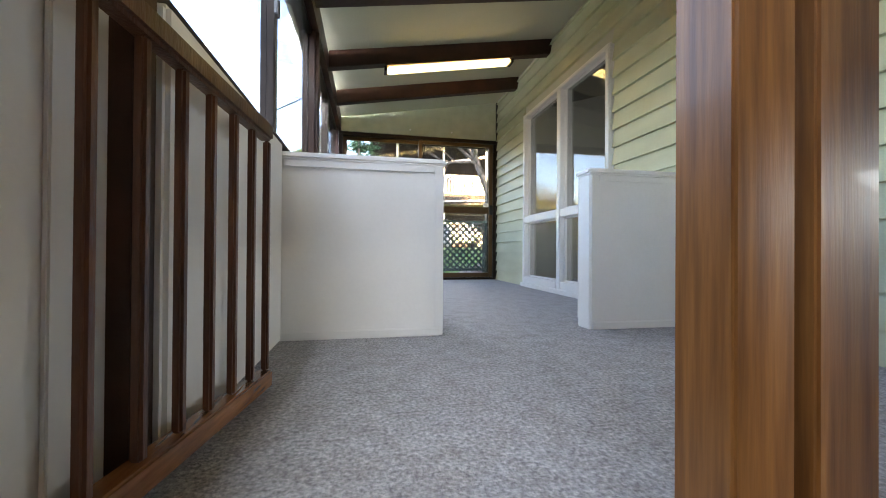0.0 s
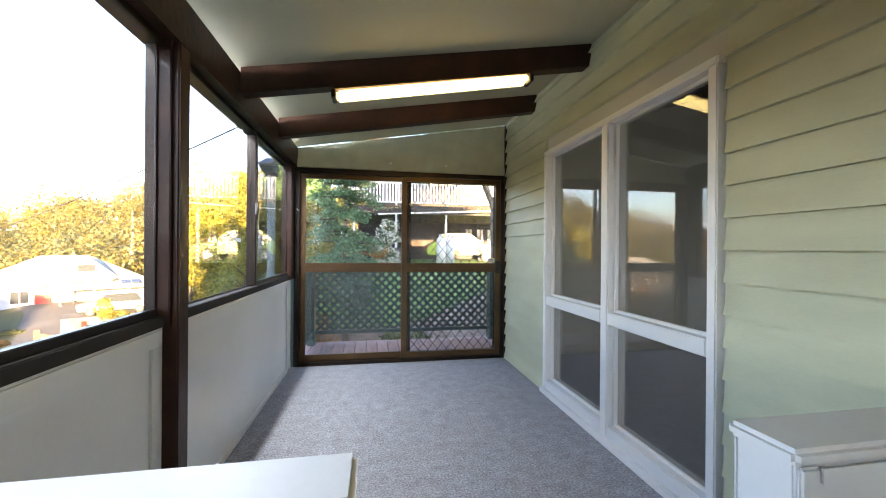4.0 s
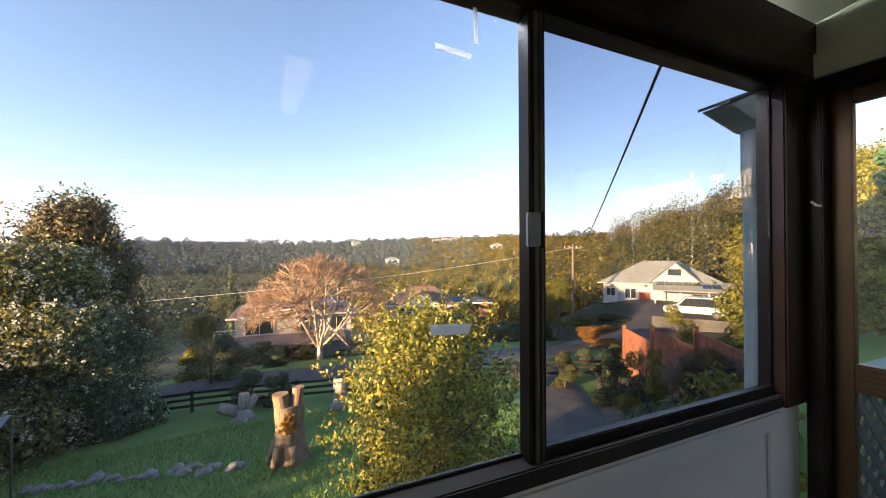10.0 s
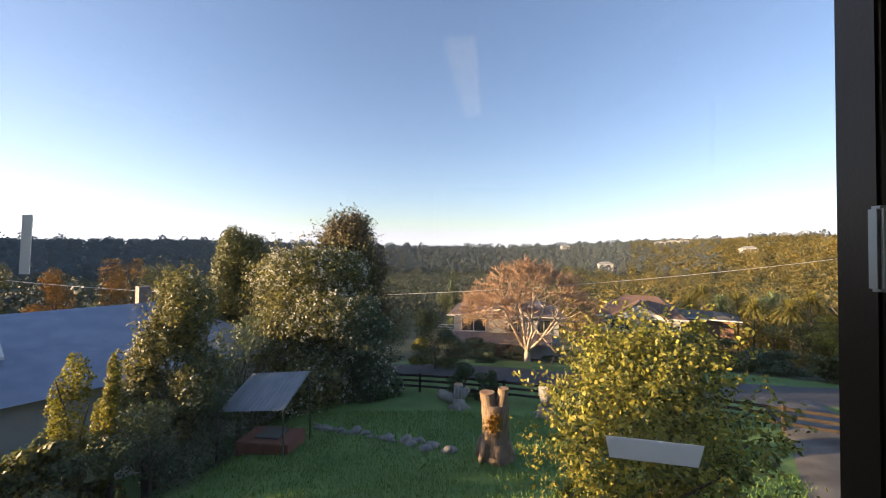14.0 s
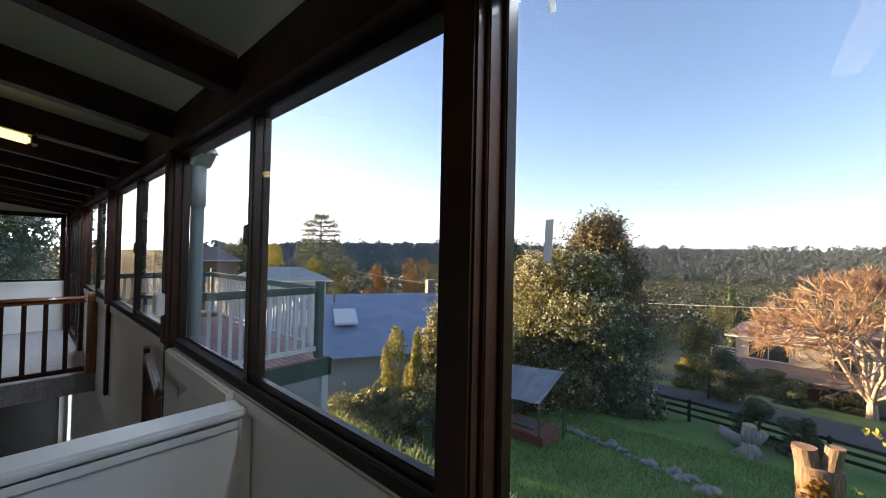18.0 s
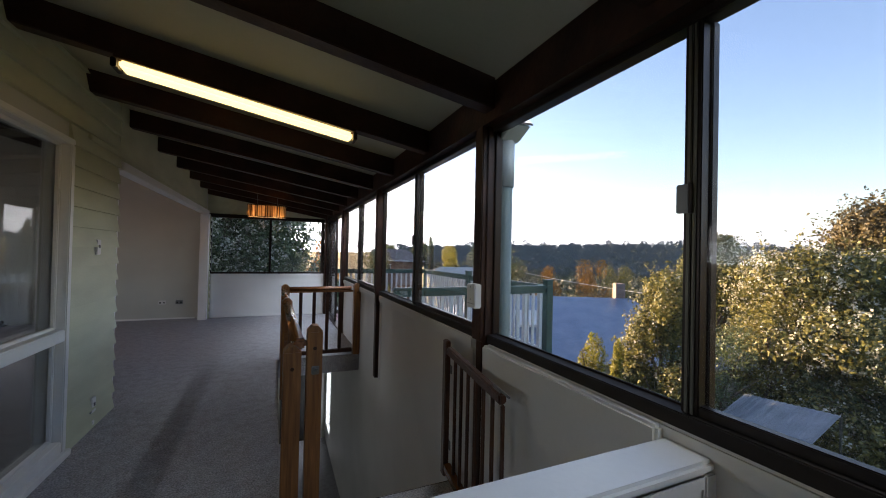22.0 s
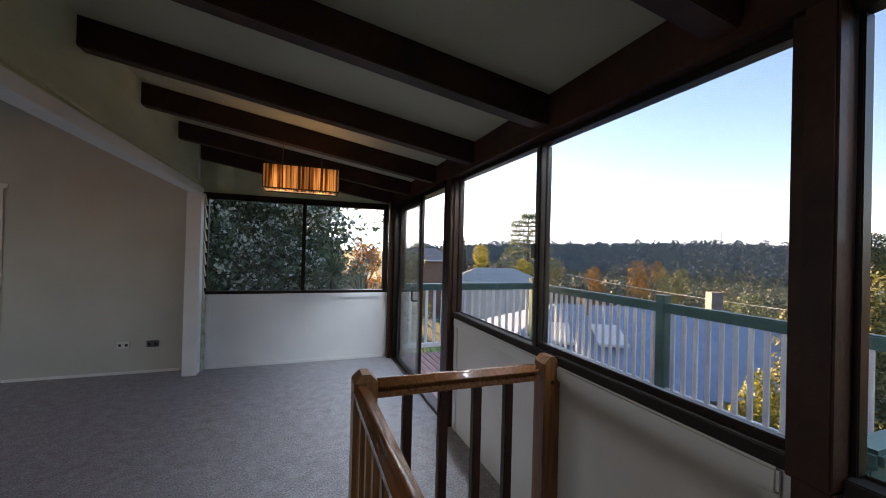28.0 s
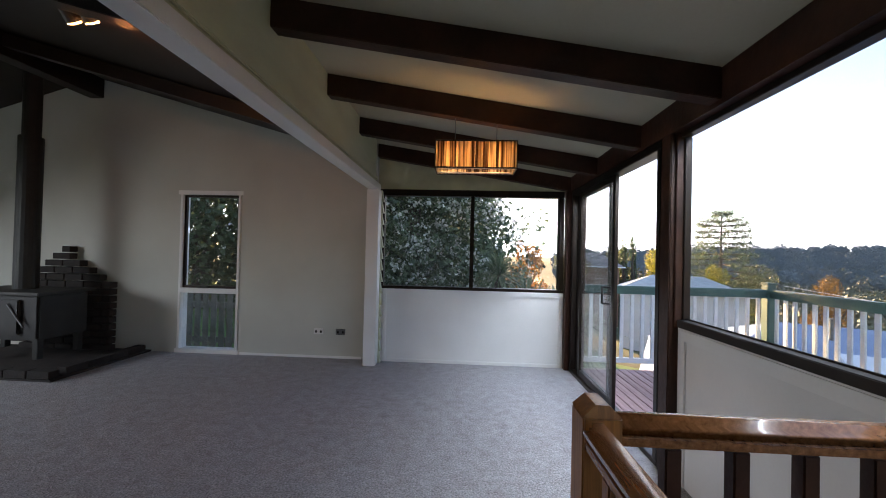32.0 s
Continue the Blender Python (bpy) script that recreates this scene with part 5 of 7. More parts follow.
deck_rail((-0.16, -1.33), (-2.31, -1.33), (1.0, ), "white slatted deck railing with a green top rail")
deck_rail((-2.34, -1.33), (-2.34, -6.05), (0.50, 1.0), "white slatted deck railing facing the valley")
deck_rail((-2.34, -6.05), (-0.16, -6.05), (), "white slatted railing across the end of the deck")

# ---- porch beyond the north door ----
po_ = thing("porch", (1.2, 6.2, DZ), "small pinkish timber porch outside the glass door", "porch", kind="structure")
PLANK2 = mesh_of(box(-0.066, -0.60, -0.012, 0.066, 0.60, 0.012, 0.003), "porch_board", DECKING)
for i in range(19):
    ob = new("porch_board", PLANK2)
    ob.parent = po_
    ob.location = Vector((-0.02 + i * 0.139, 6.25, DZ - 0.012)) - WHERE[po_.name]
part("fascia", box(-0.1, 6.85, DZ - 0.25, 2.6, 6.89, DZ - 0.02), LATTICE, po_)


def lattice(p, q, label):
    p, q = Vector((*p, 0)), Vector((*q, 0))
    t = thing("lattice_screen", (*((p + q) / 2).xy, DZ), label, "lattice", "porch lattice")
    L = (q - p).length
    d = (q - p) / L
    nrm = Vector((-d.y, d.x, 0))
    up = Vector((0, 0, 1))
    part("top_rail", bar(p + up * 0.935, q + up * 0.935, 0.12, 0.035, 0.006), GREENPAINT, t)
    part("bottom_rail", bar(p + up * 0.09, q + up * 0.09, 0.04, 0.05, 0.004), LATTICE, t)
    for a in (p, q):
        part("post", box(a.x - 0.045, a.y - 0.045, DZ, a.x + 0.045, a.y + 0.045, 0.917, 0.004), LATTICE, t)
    for s, a, b in diagonals(0.05, L - 0.05, 0.115, 0.915, 0.115, 1.0):
        u = p + d * a[0] + up * a[1] + nrm * 0.005 * s
        v = p + d * b[0] + up * b[1] + nrm * 0.005 * s
        w3 = (v - u).normalized()
        bm = box(-0.018, -0.004, -(v - u).length / 2, 0.018, 0.004, (v - u).length / 2)
        x3 = nrm.cross(w3)
        m = Matrix((x3, nrm, w3)).transposed().to_4x4()
        m.translation = (u + v) / 2
        part("lath", turned(bm, m), LATTICE, t)


lattice((0.03, 6.78), (2.50, 6.78), "dark green lattice balustrade along the porch")
lattice((0.03, 5.72), (0.03, 6.70), "dark green lattice at the side of the porch")
lattice((2.50, 6.70), (2.50, 5.72), "dark green lattice at the side of the porch")

PIPE = surf("grey_green_pipe", (0.15, 0.20, 0.19), (0.23, 0.28, 0.27), 3, 0.45, 0.05, 60)

# ---- gutters' hoppers and downpipes outside the windows ----
for x, y, r, tip, tz, foot in ((-0.10, 1.010, 0.037, 1.15, 2.04, -0.301), (-0.25, 5.82, 0.040, 5.535, 2.045, -3.05)):
    t = thing("downpipe", (x, y, foot), "grey-green downpipe with a pale hopper under the eave", "downpipe", "downpipes")
    s = 1 if tip > y else -1
    part("pipe", tube((x, y, foot), (x, y, 2.0), r, seg=18), PIPE, t, smooth=True)
    part("joint", tube((x, y, 1.74), (x, y, 1.99), r + 0.007, seg=18), GUTTER, t, smooth=True)
    back = y - s * (r + 0.015)
    part("hopper", prism([(tip, tz), (y + s * r, 1.985), (back, 1.985), (back, 2.17), (back + s * 0.04, 2.165)], "x", x - 0.055, x + 0.06, 0.003), GUTTER, t, "pale hopper")
    part("hopper_lid", prism([(tip + s * 0.012, tz + 0.002), (back + s * 0.04, 2.167), (back + s * 0.04, 2.18), (tip + s * 0.012, tz + 0.014)], "x", x - 0.060, x + 0.065), ALU, t)

# strips of old tape left on the panes
for ya, za, yb, zb_, wd_ in ((3.384, 1.46, 3.384, 1.542, 0.016), (3.385, 1.941, 3.385, 2.02, 0.016), (3.423, 2.0, 3.523, 1.995, 0.014), (4.268, 1.935, 4.268, 2.02, 0.010), (4.165, 1.908, 4.258, 1.902, 0.013), (4.150, 1.272, 4.250, 1.266, 0.024)):
    bm = bar((-0.048, ya, za), (-0.048, yb, zb_), 0.001, wd_)
    if abs(ya - yb) < 0.01:
        bm.free()
        bm = box(-0.0485, ya - wd_ / 2, za, -0.0475, ya + wd_ / 2, zb_)
    for v in bm.verts:
        v.co.y += 0.003 * math.sin(v.co.z * 400)
    solid("tape_strip", bm, TAPE, "torn strip of old tape stuck on the window glass", "tape", "tape remains", at=(-0.048, ya, za))


# ---- sticks: branches, wires ----
def sticks(name, segs, material, sides=5):
    """One mesh of tapered bars: rows of p, q, r0, r1."""
    P, Q = np.array([s[0] for s in segs], float), np.array([s[1] for s in segs], float)
    r0, r1 = np.array([s[2] for s in segs])[:, None, None], np.array([s[3] for s in segs])[:, None, None]
    d = Q - P
    d /= np.linalg.norm(d, axis=1)[:, None] + 1e-9
    ref = np.where(np.abs(d[:, 2:3]) > 0.9, np.array([[1.0, 0, 0]]), np.array([[0, 0, 1.0]]))
    u = np.cross(d, ref)
    u /= np.linalg.norm(u, axis=1)[:, None]
    v = np.cross(d, u)
    a = np.linspace(0, 2 * np.pi, sides, endpoint=False)
    ring = u[:, None] * np.cos(a)[None, :, None] + v[:, None] * np.sin(a)[None, :, None]
    pts = np.concatenate([P[:, None] + ring * r0, Q[:, None] + ring * r1], 1).reshape(-1, 3)
    k = np.arange(sides)
    one = np.stack([k, (k + 1) % sides, sides + (k + 1) % sides, sides + k], 1)
    q = (one[None] + (np.arange(len(segs)) * 2 * sides)[:, None, None]).reshape(-1, 4)
    me = from_grid(name, pts[:, 0], pts[:, 1], pts[:, 2], q)
    me.materials.append(material)
    me.shade_smooth()
    return me


def under(name, me, parent, label=""):
    me.transform(Matrix.Translation(-WHERE[parent.name]))
    ob = new(name, me)
    ob.parent = parent
    WHERE[ob.name] = WHERE[parent.name]
    return tagged(ob, label)


def branching(p, way, length, r, depth, g, out, spread=0.55, up=0.25, shrink=0.74, kids=3):
    q = p + way * length
    out.append((tuple(p), tuple(q), r, r * 0.68))
    if depth == 0:
        return
    for _ in range(kids):
        w = (way + spread * Vector(g.normal(size=3)) + Vector((0, 0, up))).normalized()
        branching(p + way * length * g.uniform(0.75, 1.0), w, length * shrink * g.uniform(0.75, 1.15), r * 0.62, depth - 1, g, out, spread, up, shrink, kids)


def polar(az, d, ex=0.35, ey=4.0):
    return ex - d * math.sin(radians(az)), ey + d * math.cos(radians(az))


# bare spreading tree before the far house
bx, by = polar(83.8, 34)
bz = float(ground_z(bx, by))
PINKBARK = surf("sunlit_bare_twigs", (0.27, 0.175, 0.11), (0.44, 0.30, 0.20), 2, 0.9, 0.1, 10)
LIMBBARK = surf("pale_smooth_bark", (0.36, 0.28, 0.22), (0.58, 0.48, 0.39), 3, 0.85, 0.2, 12)
bt = thing("bare_tree", (bx, by, bz), "wide domed leafless tree with pale limbs and orange twigs", "tree")
gb = np.random.default_rng(7)
fork = Vector((bx, by, bz + 0.9))
thick, fine = [], []


def bowed(p, q, r0, r1, out, lift=0.12, n=4):
    """A limb from p to q that bows upwards, as short tapered lengths."""
    last = p
    for k in range(1, n + 1):
        u = k / n
        nxt = p.lerp(q, u) + Vector((gb.normal() * 0.05, gb.normal() * 0.05, lift * (q - p).length * 4 * u * (1 - u) * -0.5))
        out.append((tuple(last), tuple(nxt), r0 + (r1 - r0) * (k - 1) / n, r0 + (r1 - r0) * u))
        last = nxt
    return last


def dome(a, e, k):
    return Vector((bx, by, bz + 3.2)) + Vector((math.cos(a) * math.cos(e) * 6.5, math.sin(a) * math.cos(e) * 6.5, math.sin(e) * 5.7)) * k


for i in range(11):
    a = i * 2.4 + gb.uniform(-.25, .25)
    e = (0.22, 0.70, 1.20)[i % 3] + gb.uniform(-.12, .12)
    knee = bowed(fork, dome(a, e, 0.42), 0.13, 0.085, thick, 0.10)
    for j in range(5):
        a2, e2 = a + gb.uniform(-.6, .6), min(1.5, max(-0.35, e + gb.uniform(-.65, .6)))
        elbow = bowed(knee, dome(a2, e2, 0.72), 0.062, 0.036, thick, 0.08)
        for k in range(6):
            a3, e3 = a2 + gb.uniform(-.35, .35) / max(0.4, math.cos(e2)), min(1.55, max(-0.5, e2 + gb.uniform(-.32, .32)))
            tip_ = bowed(elbow, dome(a3, e3, gb.uniform(0.84, 0.97)), 0.040, 0.024, fine, 0.05, 3)
            out_ = (tip_ - elbow).normalized()
            for m_ in range(8):
                st = elbow.lerp(tip_, gb.uniform(0.3, 1.0))
                w_ = (out_ + Vector(gb.normal(size=3)) * 0.5 + Vector((0, 0, 0.25))).normalized()
                en = st + w_ * gb.uniform(0.35, 0.85)
                fine.append((tuple(st), tuple(en), 0.024, 0.014))
                for _ in range(2):
                    w2 = (w_ + Vector(gb.normal(size=3)) * 0.55).normalized()
                    fine.append((tuple(st.lerp(en, 0.55)), tuple(st.lerp(en, 0.55) + w2 * gb.uniform(0.25, 0.55)), 0.018, 0.010))
under("branches", sticks("branches", thick, LIMBBARK, 6), bt, "pale spreading limbs")
under("twigs", sticks("twigs", fine, PINKBARK, 3), bt, "orange-brown haze of fine twigs")
part("trunk", tube((bx, by, bz - 0.2), fork + Vector((0, 0, 0.05)), 0.30, 0.22, 12), LIMBBARK, bt)

# smaller bare tree with golden leaves
yx, yy_ = polar(48.6, 38)
tree("golden_tree", yx, yy_, -1.2, 2.4, 2.4, 9000, 0.055, GOLDLEAF, "small golden-leaved tree beyond the road", seed=41, nl=14, low=0.25, bark=PALEBARK)

# stump with two sawn prongs
sx, sy = -11.1, 4.30
sz = float(ground_z(sx, sy))
SAWN = surf("sawn_wood", (0.30, 0.17, 0.08), (0.48, 0.30, 0.16), 9, 0.8, 0.4, 50)
MOSS = leafy("orange_fern", (0.20, 0.10, 0.01), (0.42, 0.24, 0.03))
sp2 = thing("tree_stump", (sx, sy, sz - 0.1), "tall weathered stump with two sawn prongs", "tree stump")
bm = bmesh.new()
rings = [(0.0, 0.66), (0.10, 0.55), (0.30, 0.46), (0.70, 0.405), (1.2, 0.375), (1.5, 0.39), (1.72, 0.40)]
prev = None
gs = np.random.default_rng(3)
for h, r in rings:
    ring = [bm.verts.new((sx + (r * 0.75 + 0.05 * math.sin(3 * a + h * 2) + gs.uniform(-.02, .02)) * math.cos(a), sy + (r + 0.05 * math.sin(5 * a) + gs.uniform(-.02, .02)) * math.sin(a), sz - 0.1 + h)) for a in [2 * math.pi * k / 18 for k in range(18)]]
    if prev:
        for k in range(18):
            bm.faces.new((prev[k], prev[(k + 1) % 18], ring[(k + 1) % 18], ring[k]))
    prev = ring
bm.faces.new(prev)
STUMPBARK = surf("warm_weathered_stump", (0.13, 0.088, 0.06), (0.34, 0.25, 0.175), 5, 0.9, 0.9, 22, stretch=(5, 5, 0.5), wear=0.5)
part("bole", bm, STUMPBARK, sp2, smooth=True)
for a in (0.3, 1.7, 2.9, 4.4, 5.4):
    part("root", tube((sx + 0.30 * math.cos(a), sy + 0.34 * math.sin(a), sz + 0.55), (sx + 0.55 * math.cos(a), sy + 0.60 * math.sin(a), sz - 0.12), 0.15, 0.06, 9), STUMPBARK, sp2, smooth=True)
for dy, hh, rr in ((-0.20, 2.06, 0.235), (0.23, 2.20, 0.17)):
    pr = part("prong", tube((sx, sy + dy * 0.6, sz + 1.3), (sx, sy + dy * 1.15, sz + hh - 0.1), rr, rr * 0.95, 14), STUMPBARK, sp2)
    part("sawn_face", tube((sx, sy + dy * 1.15, sz + hh - 0.105), (sx, sy + dy * 1.15, sz + hh - 0.085), rr * 0.93, seg=14), SAWN, pr, "pale sawn face")
pm = np.array([[sx + 0.32, sy - 0.04, sz + 1.2]]) + rng.normal(size=(260, 3)) * np.array([0.05, 0.10, 0.12])
under("fern_clump", leaf_mesh("fern_clump", pm, 0.06, MOSS), sp2, "orange fern growing on the stump")

# grey forked stump with a leaning arm, and a plain one, by the fence
GREYWOOD = surf("silvered_dead_wood", (0.20, 0.185, 0.17), (0.42, 0.39, 0.36), 5, 0.9, 0.7, 25, stretch=(4, 4, 0.7), wear=0.4)
for x, y, arms in ((-16.2, 2.85, ((-0.85, 0.62, 0.24, 0.19), (0.02, 1.02, 0.24, 0.20), (0.42, 0.88, 0.19, 0.13))), (-15.55, 6.48, ((0.0, 1.12, 0.27, 0.22), ))):
    z = float(ground_z(x, y))
    t = thing("grey_stump", (x, y, z), "silver-grey dead stump on the lawn by the fence" if len(arms) == 1 else "forked silver-grey stump with a leaning sawn arm", "tree stump", "grey stumps")
    part("bole", tube((x, y, z - 0.1), (x, y, z + 0.45), 0.42, 0.27, 14), GREYWOOD, t, smooth=True)
    for dy, top_, r0, r1 in arms:
        p, q = (x, y + dy * 0.12, z + 0.30), (x + 0.05, y + dy, z + top_)
        arm = part("arm", tube(p, q, r0, r1, 12), GREYWOOD, t, smooth=True)
        v = (Vector(q) - Vector(p)).normalized()
        part("sawn_face", tube(Vector(q), Vector(q) + v * 0.008, r1 * 0.94, seg=12), SAWN, arm, "pale sawn face")
    for a in (0.2, 1.5, 2.6, 3.9, 5.2):
        part("root", tube((x, y, z + 0.28), (x + 0.62 * math.cos(a), y + 0.62 * math.sin(a), z - 0.1), 0.16, 0.05, 8), GREYWOOD, t, smooth=True)

# post-and-rail fence
FENCE = surf("old_fence_timber", (0.020, 0.014, 0.011), (0.046, 0.033, 0.025), 5, 0.9, 0.5, 40)
fe = thing("rail_fence", (-17, 7, float(ground_z(-17, 7))), "dark post-and-rail timber fence along the road", "fence")
line = [(-21.5, -8.0), (-18.9, 0.7), (-17.3, 7.0), (-16.3, 13.4)]
line2 = [(-16.3, 13.4), (-14.2, 16.9), (-12.0, 20.5)]
for ln_ in (line, line2):
    for (x0, y0), (x1, y1) in zip(ln_, ln_[1:]):
        n = max(1, round(math.hypot(x1 - x0, y1 - y0) / 2.1))
        for k in range(n):
            a = (x0 + (x1 - x0) * k / n, y0 + (y1 - y0) * k / n)
            b = (x0 + (x1 - x0) * (k + 1) / n, y0 + (y1 - y0) * (k + 1) / n)
            za, zb = float(ground_z(*a)), float(ground_z(*b))
            part("post", box(a[0] - 0.06, a[1] - 0.06, za - 0.3, a[0] + 0.06, a[1] + 0.06, za + 0.95, 0.01), FENCE, fe)
            for h in (0.28, 0.56, 0.82):
                part("rail", bar((*a, za + h), (*b, zb + h), 0.045, 0.11), FENCE, fe)
gx, gy = -15.5, 6.35
gz = float(ground_z(gx, gy))
sg = thing("roadside_sign", (gx, gy, gz), "small white board on a post by the fence", "sign")
part("post", box(gx - 0.03, gy - 0.03, gz - 0.2, gx + 0.03, gy + 0.03, gz + 1.2), FENCE, sg)
part("board", box(gx + 0.03, gy - 0.17, gz + 0.85, gx + 0.05, gy + 0.20, gz + 1.25, 0.004), PLASTIC, sg)

# tin shade roof over a brick barbecue
TIN = surf("galvanised_tin", (0.40, 0.43, 0.47), (0.55, 0.58, 0.62), 2, 0.45, 0.2, 30, metal=0.3, wear=0.2)
REDBRICK = surf("red_brick", (0.16, 0.06, 0.04), (0.28, 0.11, 0.07), 8, 0.85, 0.5, 40, vary=0.3)
corners = [(-10.79, -2.19, -3.342), (-10.95, -4.50, -3.57), (-12.45, -4.30, -2.80), (-12.28, -2.03, -2.562)]
sh = thing("shade_shelter", (-11.6, -3.2, float(ground_z(-11.6, -3.2))), "tin shade roof on thin poles over a barbecue", "shelter")
for i in range(14):
    k0, k1 = i / 14, (i + 1) / 14
    A, B, C, D = (Vector(c) for c in corners)
    p0, p1, q0, q1 = A.lerp(B, k0), A.lerp(B, k1), D.lerp(C, k0), D.lerp(C, k1)
    m0, m1 = p0.lerp(p1, 0.5) + Vector((0, 0, 0.02)), q0.lerp(q1, 0.5) + Vector((0, 0, 0.02))
    bm = bmesh.new()
    for up in (0.0, ):
        vs = [bm.verts.new(v) for v in (p0, m0, p1, q1, m1, q0)]
        bm.faces.new((vs[0], vs[1], vs[4], vs[5]))
        bm.faces.new((vs[1], vs[2], vs[3], vs[4]))
    bmesh.ops.solidify(bm, geom=bm.faces[:], thickness=0.008)
    part("tin_sheet", bm, TIN, sh)
for c in corners:
    part("pole", tube((c[0], c[1], float(ground_z(c[0], c[1])) - 0.1), (c[0], c[1], c[2] - 0.02), 0.03, seg=8), STEEL, sh)
bz0 = float(ground_z(-11.5, -3.1))
bq = thing("barbecue", (-11.5, -3.1, bz0), "low red brick barbecue with a pale top", "barbecue")
part("base", box(-12.1, -3.85, bz0 - 0.3, -10.9, -2.1, bz0 + 0.42, 0.02), REDBRICK, bq)
part("top_slab", box(-11.9, -3.4, bz0 + 0.42, -11.2, -2.6, bz0 + 0.48, 0.008), CONCRETE, bq)

# edging rocks
ROCK = surf("garden_rock", (0.12, 0.115, 0.105), (0.32, 0.31, 0.285), 4, 0.9, 0.8, 14)
grk = np.random.default_rng(19)
for i in range(19):
    x, y = -13.5 + i * 0.115 + grk.normal() * 0.10, -2.4 + i * 0.30 + grk.normal() * 0.07
    z = float(ground_z(x, y))
    bm = bmesh.new()
    bmesh.ops.create_icosphere(bm, subdivisions=2, radius=1.0)
    for v in bm.verts:
        v.co *= 0.78 + 0.55 * noise.noise(v.co * 1.1 + Vector((i * 3.1, 0, 0)))
    s = grk.uniform(0.11, 0.30)
    turned(bm, Matrix.Translation((x, y, z + 0.02)) @ pose(0, 0, 0, 0, 0, grk.uniform(0, 180)) @ Matrix.Diagonal((s, s * grk.uniform(1.0, 1.6), s * grk.uniform(0.45, 0.8), 1)))
    solid("garden_rock", bm, ROCK, "rounded grey rock edging the lawn", "rock", "edging rocks", at=(x, y, z), smooth=True)

# strap-leaved plants below the windows
STRAP = leafy("strap_leaves", (0.09, 0.17, 0.04), (0.26, 0.36, 0.12))
n = 16000
px_, py_ = rng.uniform(-5.0, -1.6, n), rng.uniform(-5.6, 4.6, n)
pz_ = ground_z(px_, py_)
base = np.stack([px_, py_, pz_], 1)
tip = base + np.stack([rng.normal(0, 0.24, n), rng.normal(0, 0.24, n), rng.uniform(0.45, 0.95, n)], 1)
mid = (base + tip) / 2 + np.array([0, 0, 0.10])
sd = rng.normal(size=(n, 3)) * np.array([1, 1, 0])
sd = sd / np.linalg.norm(sd, axis=1)[:, None] * 0.016
quad = np.concatenate([base - sd, base + sd, mid + sd, mid - sd, mid - sd, mid + sd, tip + sd * 0.2, tip - sd * 0.2], 1).reshape(-1, 3)
me = from_grid("strap_leaved_plants", quad[:, 0], quad[:, 1], quad[:, 2], np.arange(8 * n).reshape(-1, 4))
me.materials.append(STRAP)
tagged(new("strap_leaved_plants", me), "bed of strap-leaved plants under the windows", "plants", kind="stuff")
# grass blades over the near lawn
n = 45000
px_, py_ = rng.uniform(-15.5, -3.0, n), rng.uniform(-4, 12.5, n)
pz_ = ground_z(px_, py_)
base = np.stack([px_, py_, pz_], 1)
tip = base + np.stack([rng.normal(0, 0.03, n), rng.normal(0, 0.03, n), rng.uniform(0.04, 0.12, n)], 1)
sd = rng.normal(size=(n, 3)) * np.array([1, 1, 0])
sd = sd / np.linalg.norm(sd, axis=1)[:, None] * 0.012
quad = np.concatenate([base - sd, base + sd, tip + sd * 0.3, tip - sd * 0.3], 1).reshape(-1, 3)
me = from_grid("lawn_grass", quad[:, 0], quad[:, 1], quad[:, 2], np.arange(4 * n).reshape(-1, 4))
me.materials.append(leafy("grass_blades", (0.09, 0.18, 0.035), (0.22, 0.34, 0.085)))
tagged(new("lawn_grass", me), "short green lawn grass", "grass", kind="stuff")

# ---- houses ----
ROOFPINK = surf("pinkish_roof_tiles", (0.19, 0.150, 0.135), (0.29, 0.235, 0.21), 3, 0.8, 0.5, 6, wear=0.4)
ROOFBROWN = surf("brown_roof_tiles", (0.13, 0.08, 0.065), (0.20, 0.13, 0.10), 3, 0.8, 0.5, 6, wear=0.4)
ROOFWHITE = surf("cream_metal_roof", (0.27, 0.275, 0.25), (0.37, 0.375, 0.34), 2, 0.5, 0.2, 12, wear=0.2)
ROOFBLUE = surf("blue_grey_metal_roof", (0.20, 0.25, 0.34), (0.28, 0.33, 0.42), 2, 0.45, 0.2, 10, metal=0.2, wear=0.2)
HOUSEWHITE = surf("white_house_wall", (0.46, 0.46, 0.46), (0.56, 0.556, 0.55), 1, 0.7, 0.1, 20)
HOUSEBRICK = surf("brown_house_brick", (0.18, 0.10, 0.07), (0.27, 0.16, 0.11), 6, 0.85, 0.3, 20)
DARKGLASS = surf("dark_window_glass", (0.03, 0.035, 0.045), (0.05, 0.06, 0.07), 1, 0.08, 0.0, 10)
REDPAINT = surf("red_door_paint", (0.25, 0.03, 0.03), (0.35, 0.05, 0.04), 2, 0.5, 0.05, 10)


def hip_roof(L, W, z0, z1, eave=0.6, ridge=0.45):
    bm = bmesh.new()
    a, b = L / 2 + eave, W / 2 + eave
    v = [bm.verts.new(p) for p in ((-a, -b, z0), (a, -b, z0), (a, b, z0), (-a, b, z0), (-L * ridge / 2, 0, z1), (L * ridge / 2, 0, z1))]
    for f in ((0, 1, 5, 4), (2, 3, 4, 5), (1, 2, 5), (3, 0, 4), (3, 2, 1, 0)):
        bm.faces.new([v[i] for i in f])
    return bm


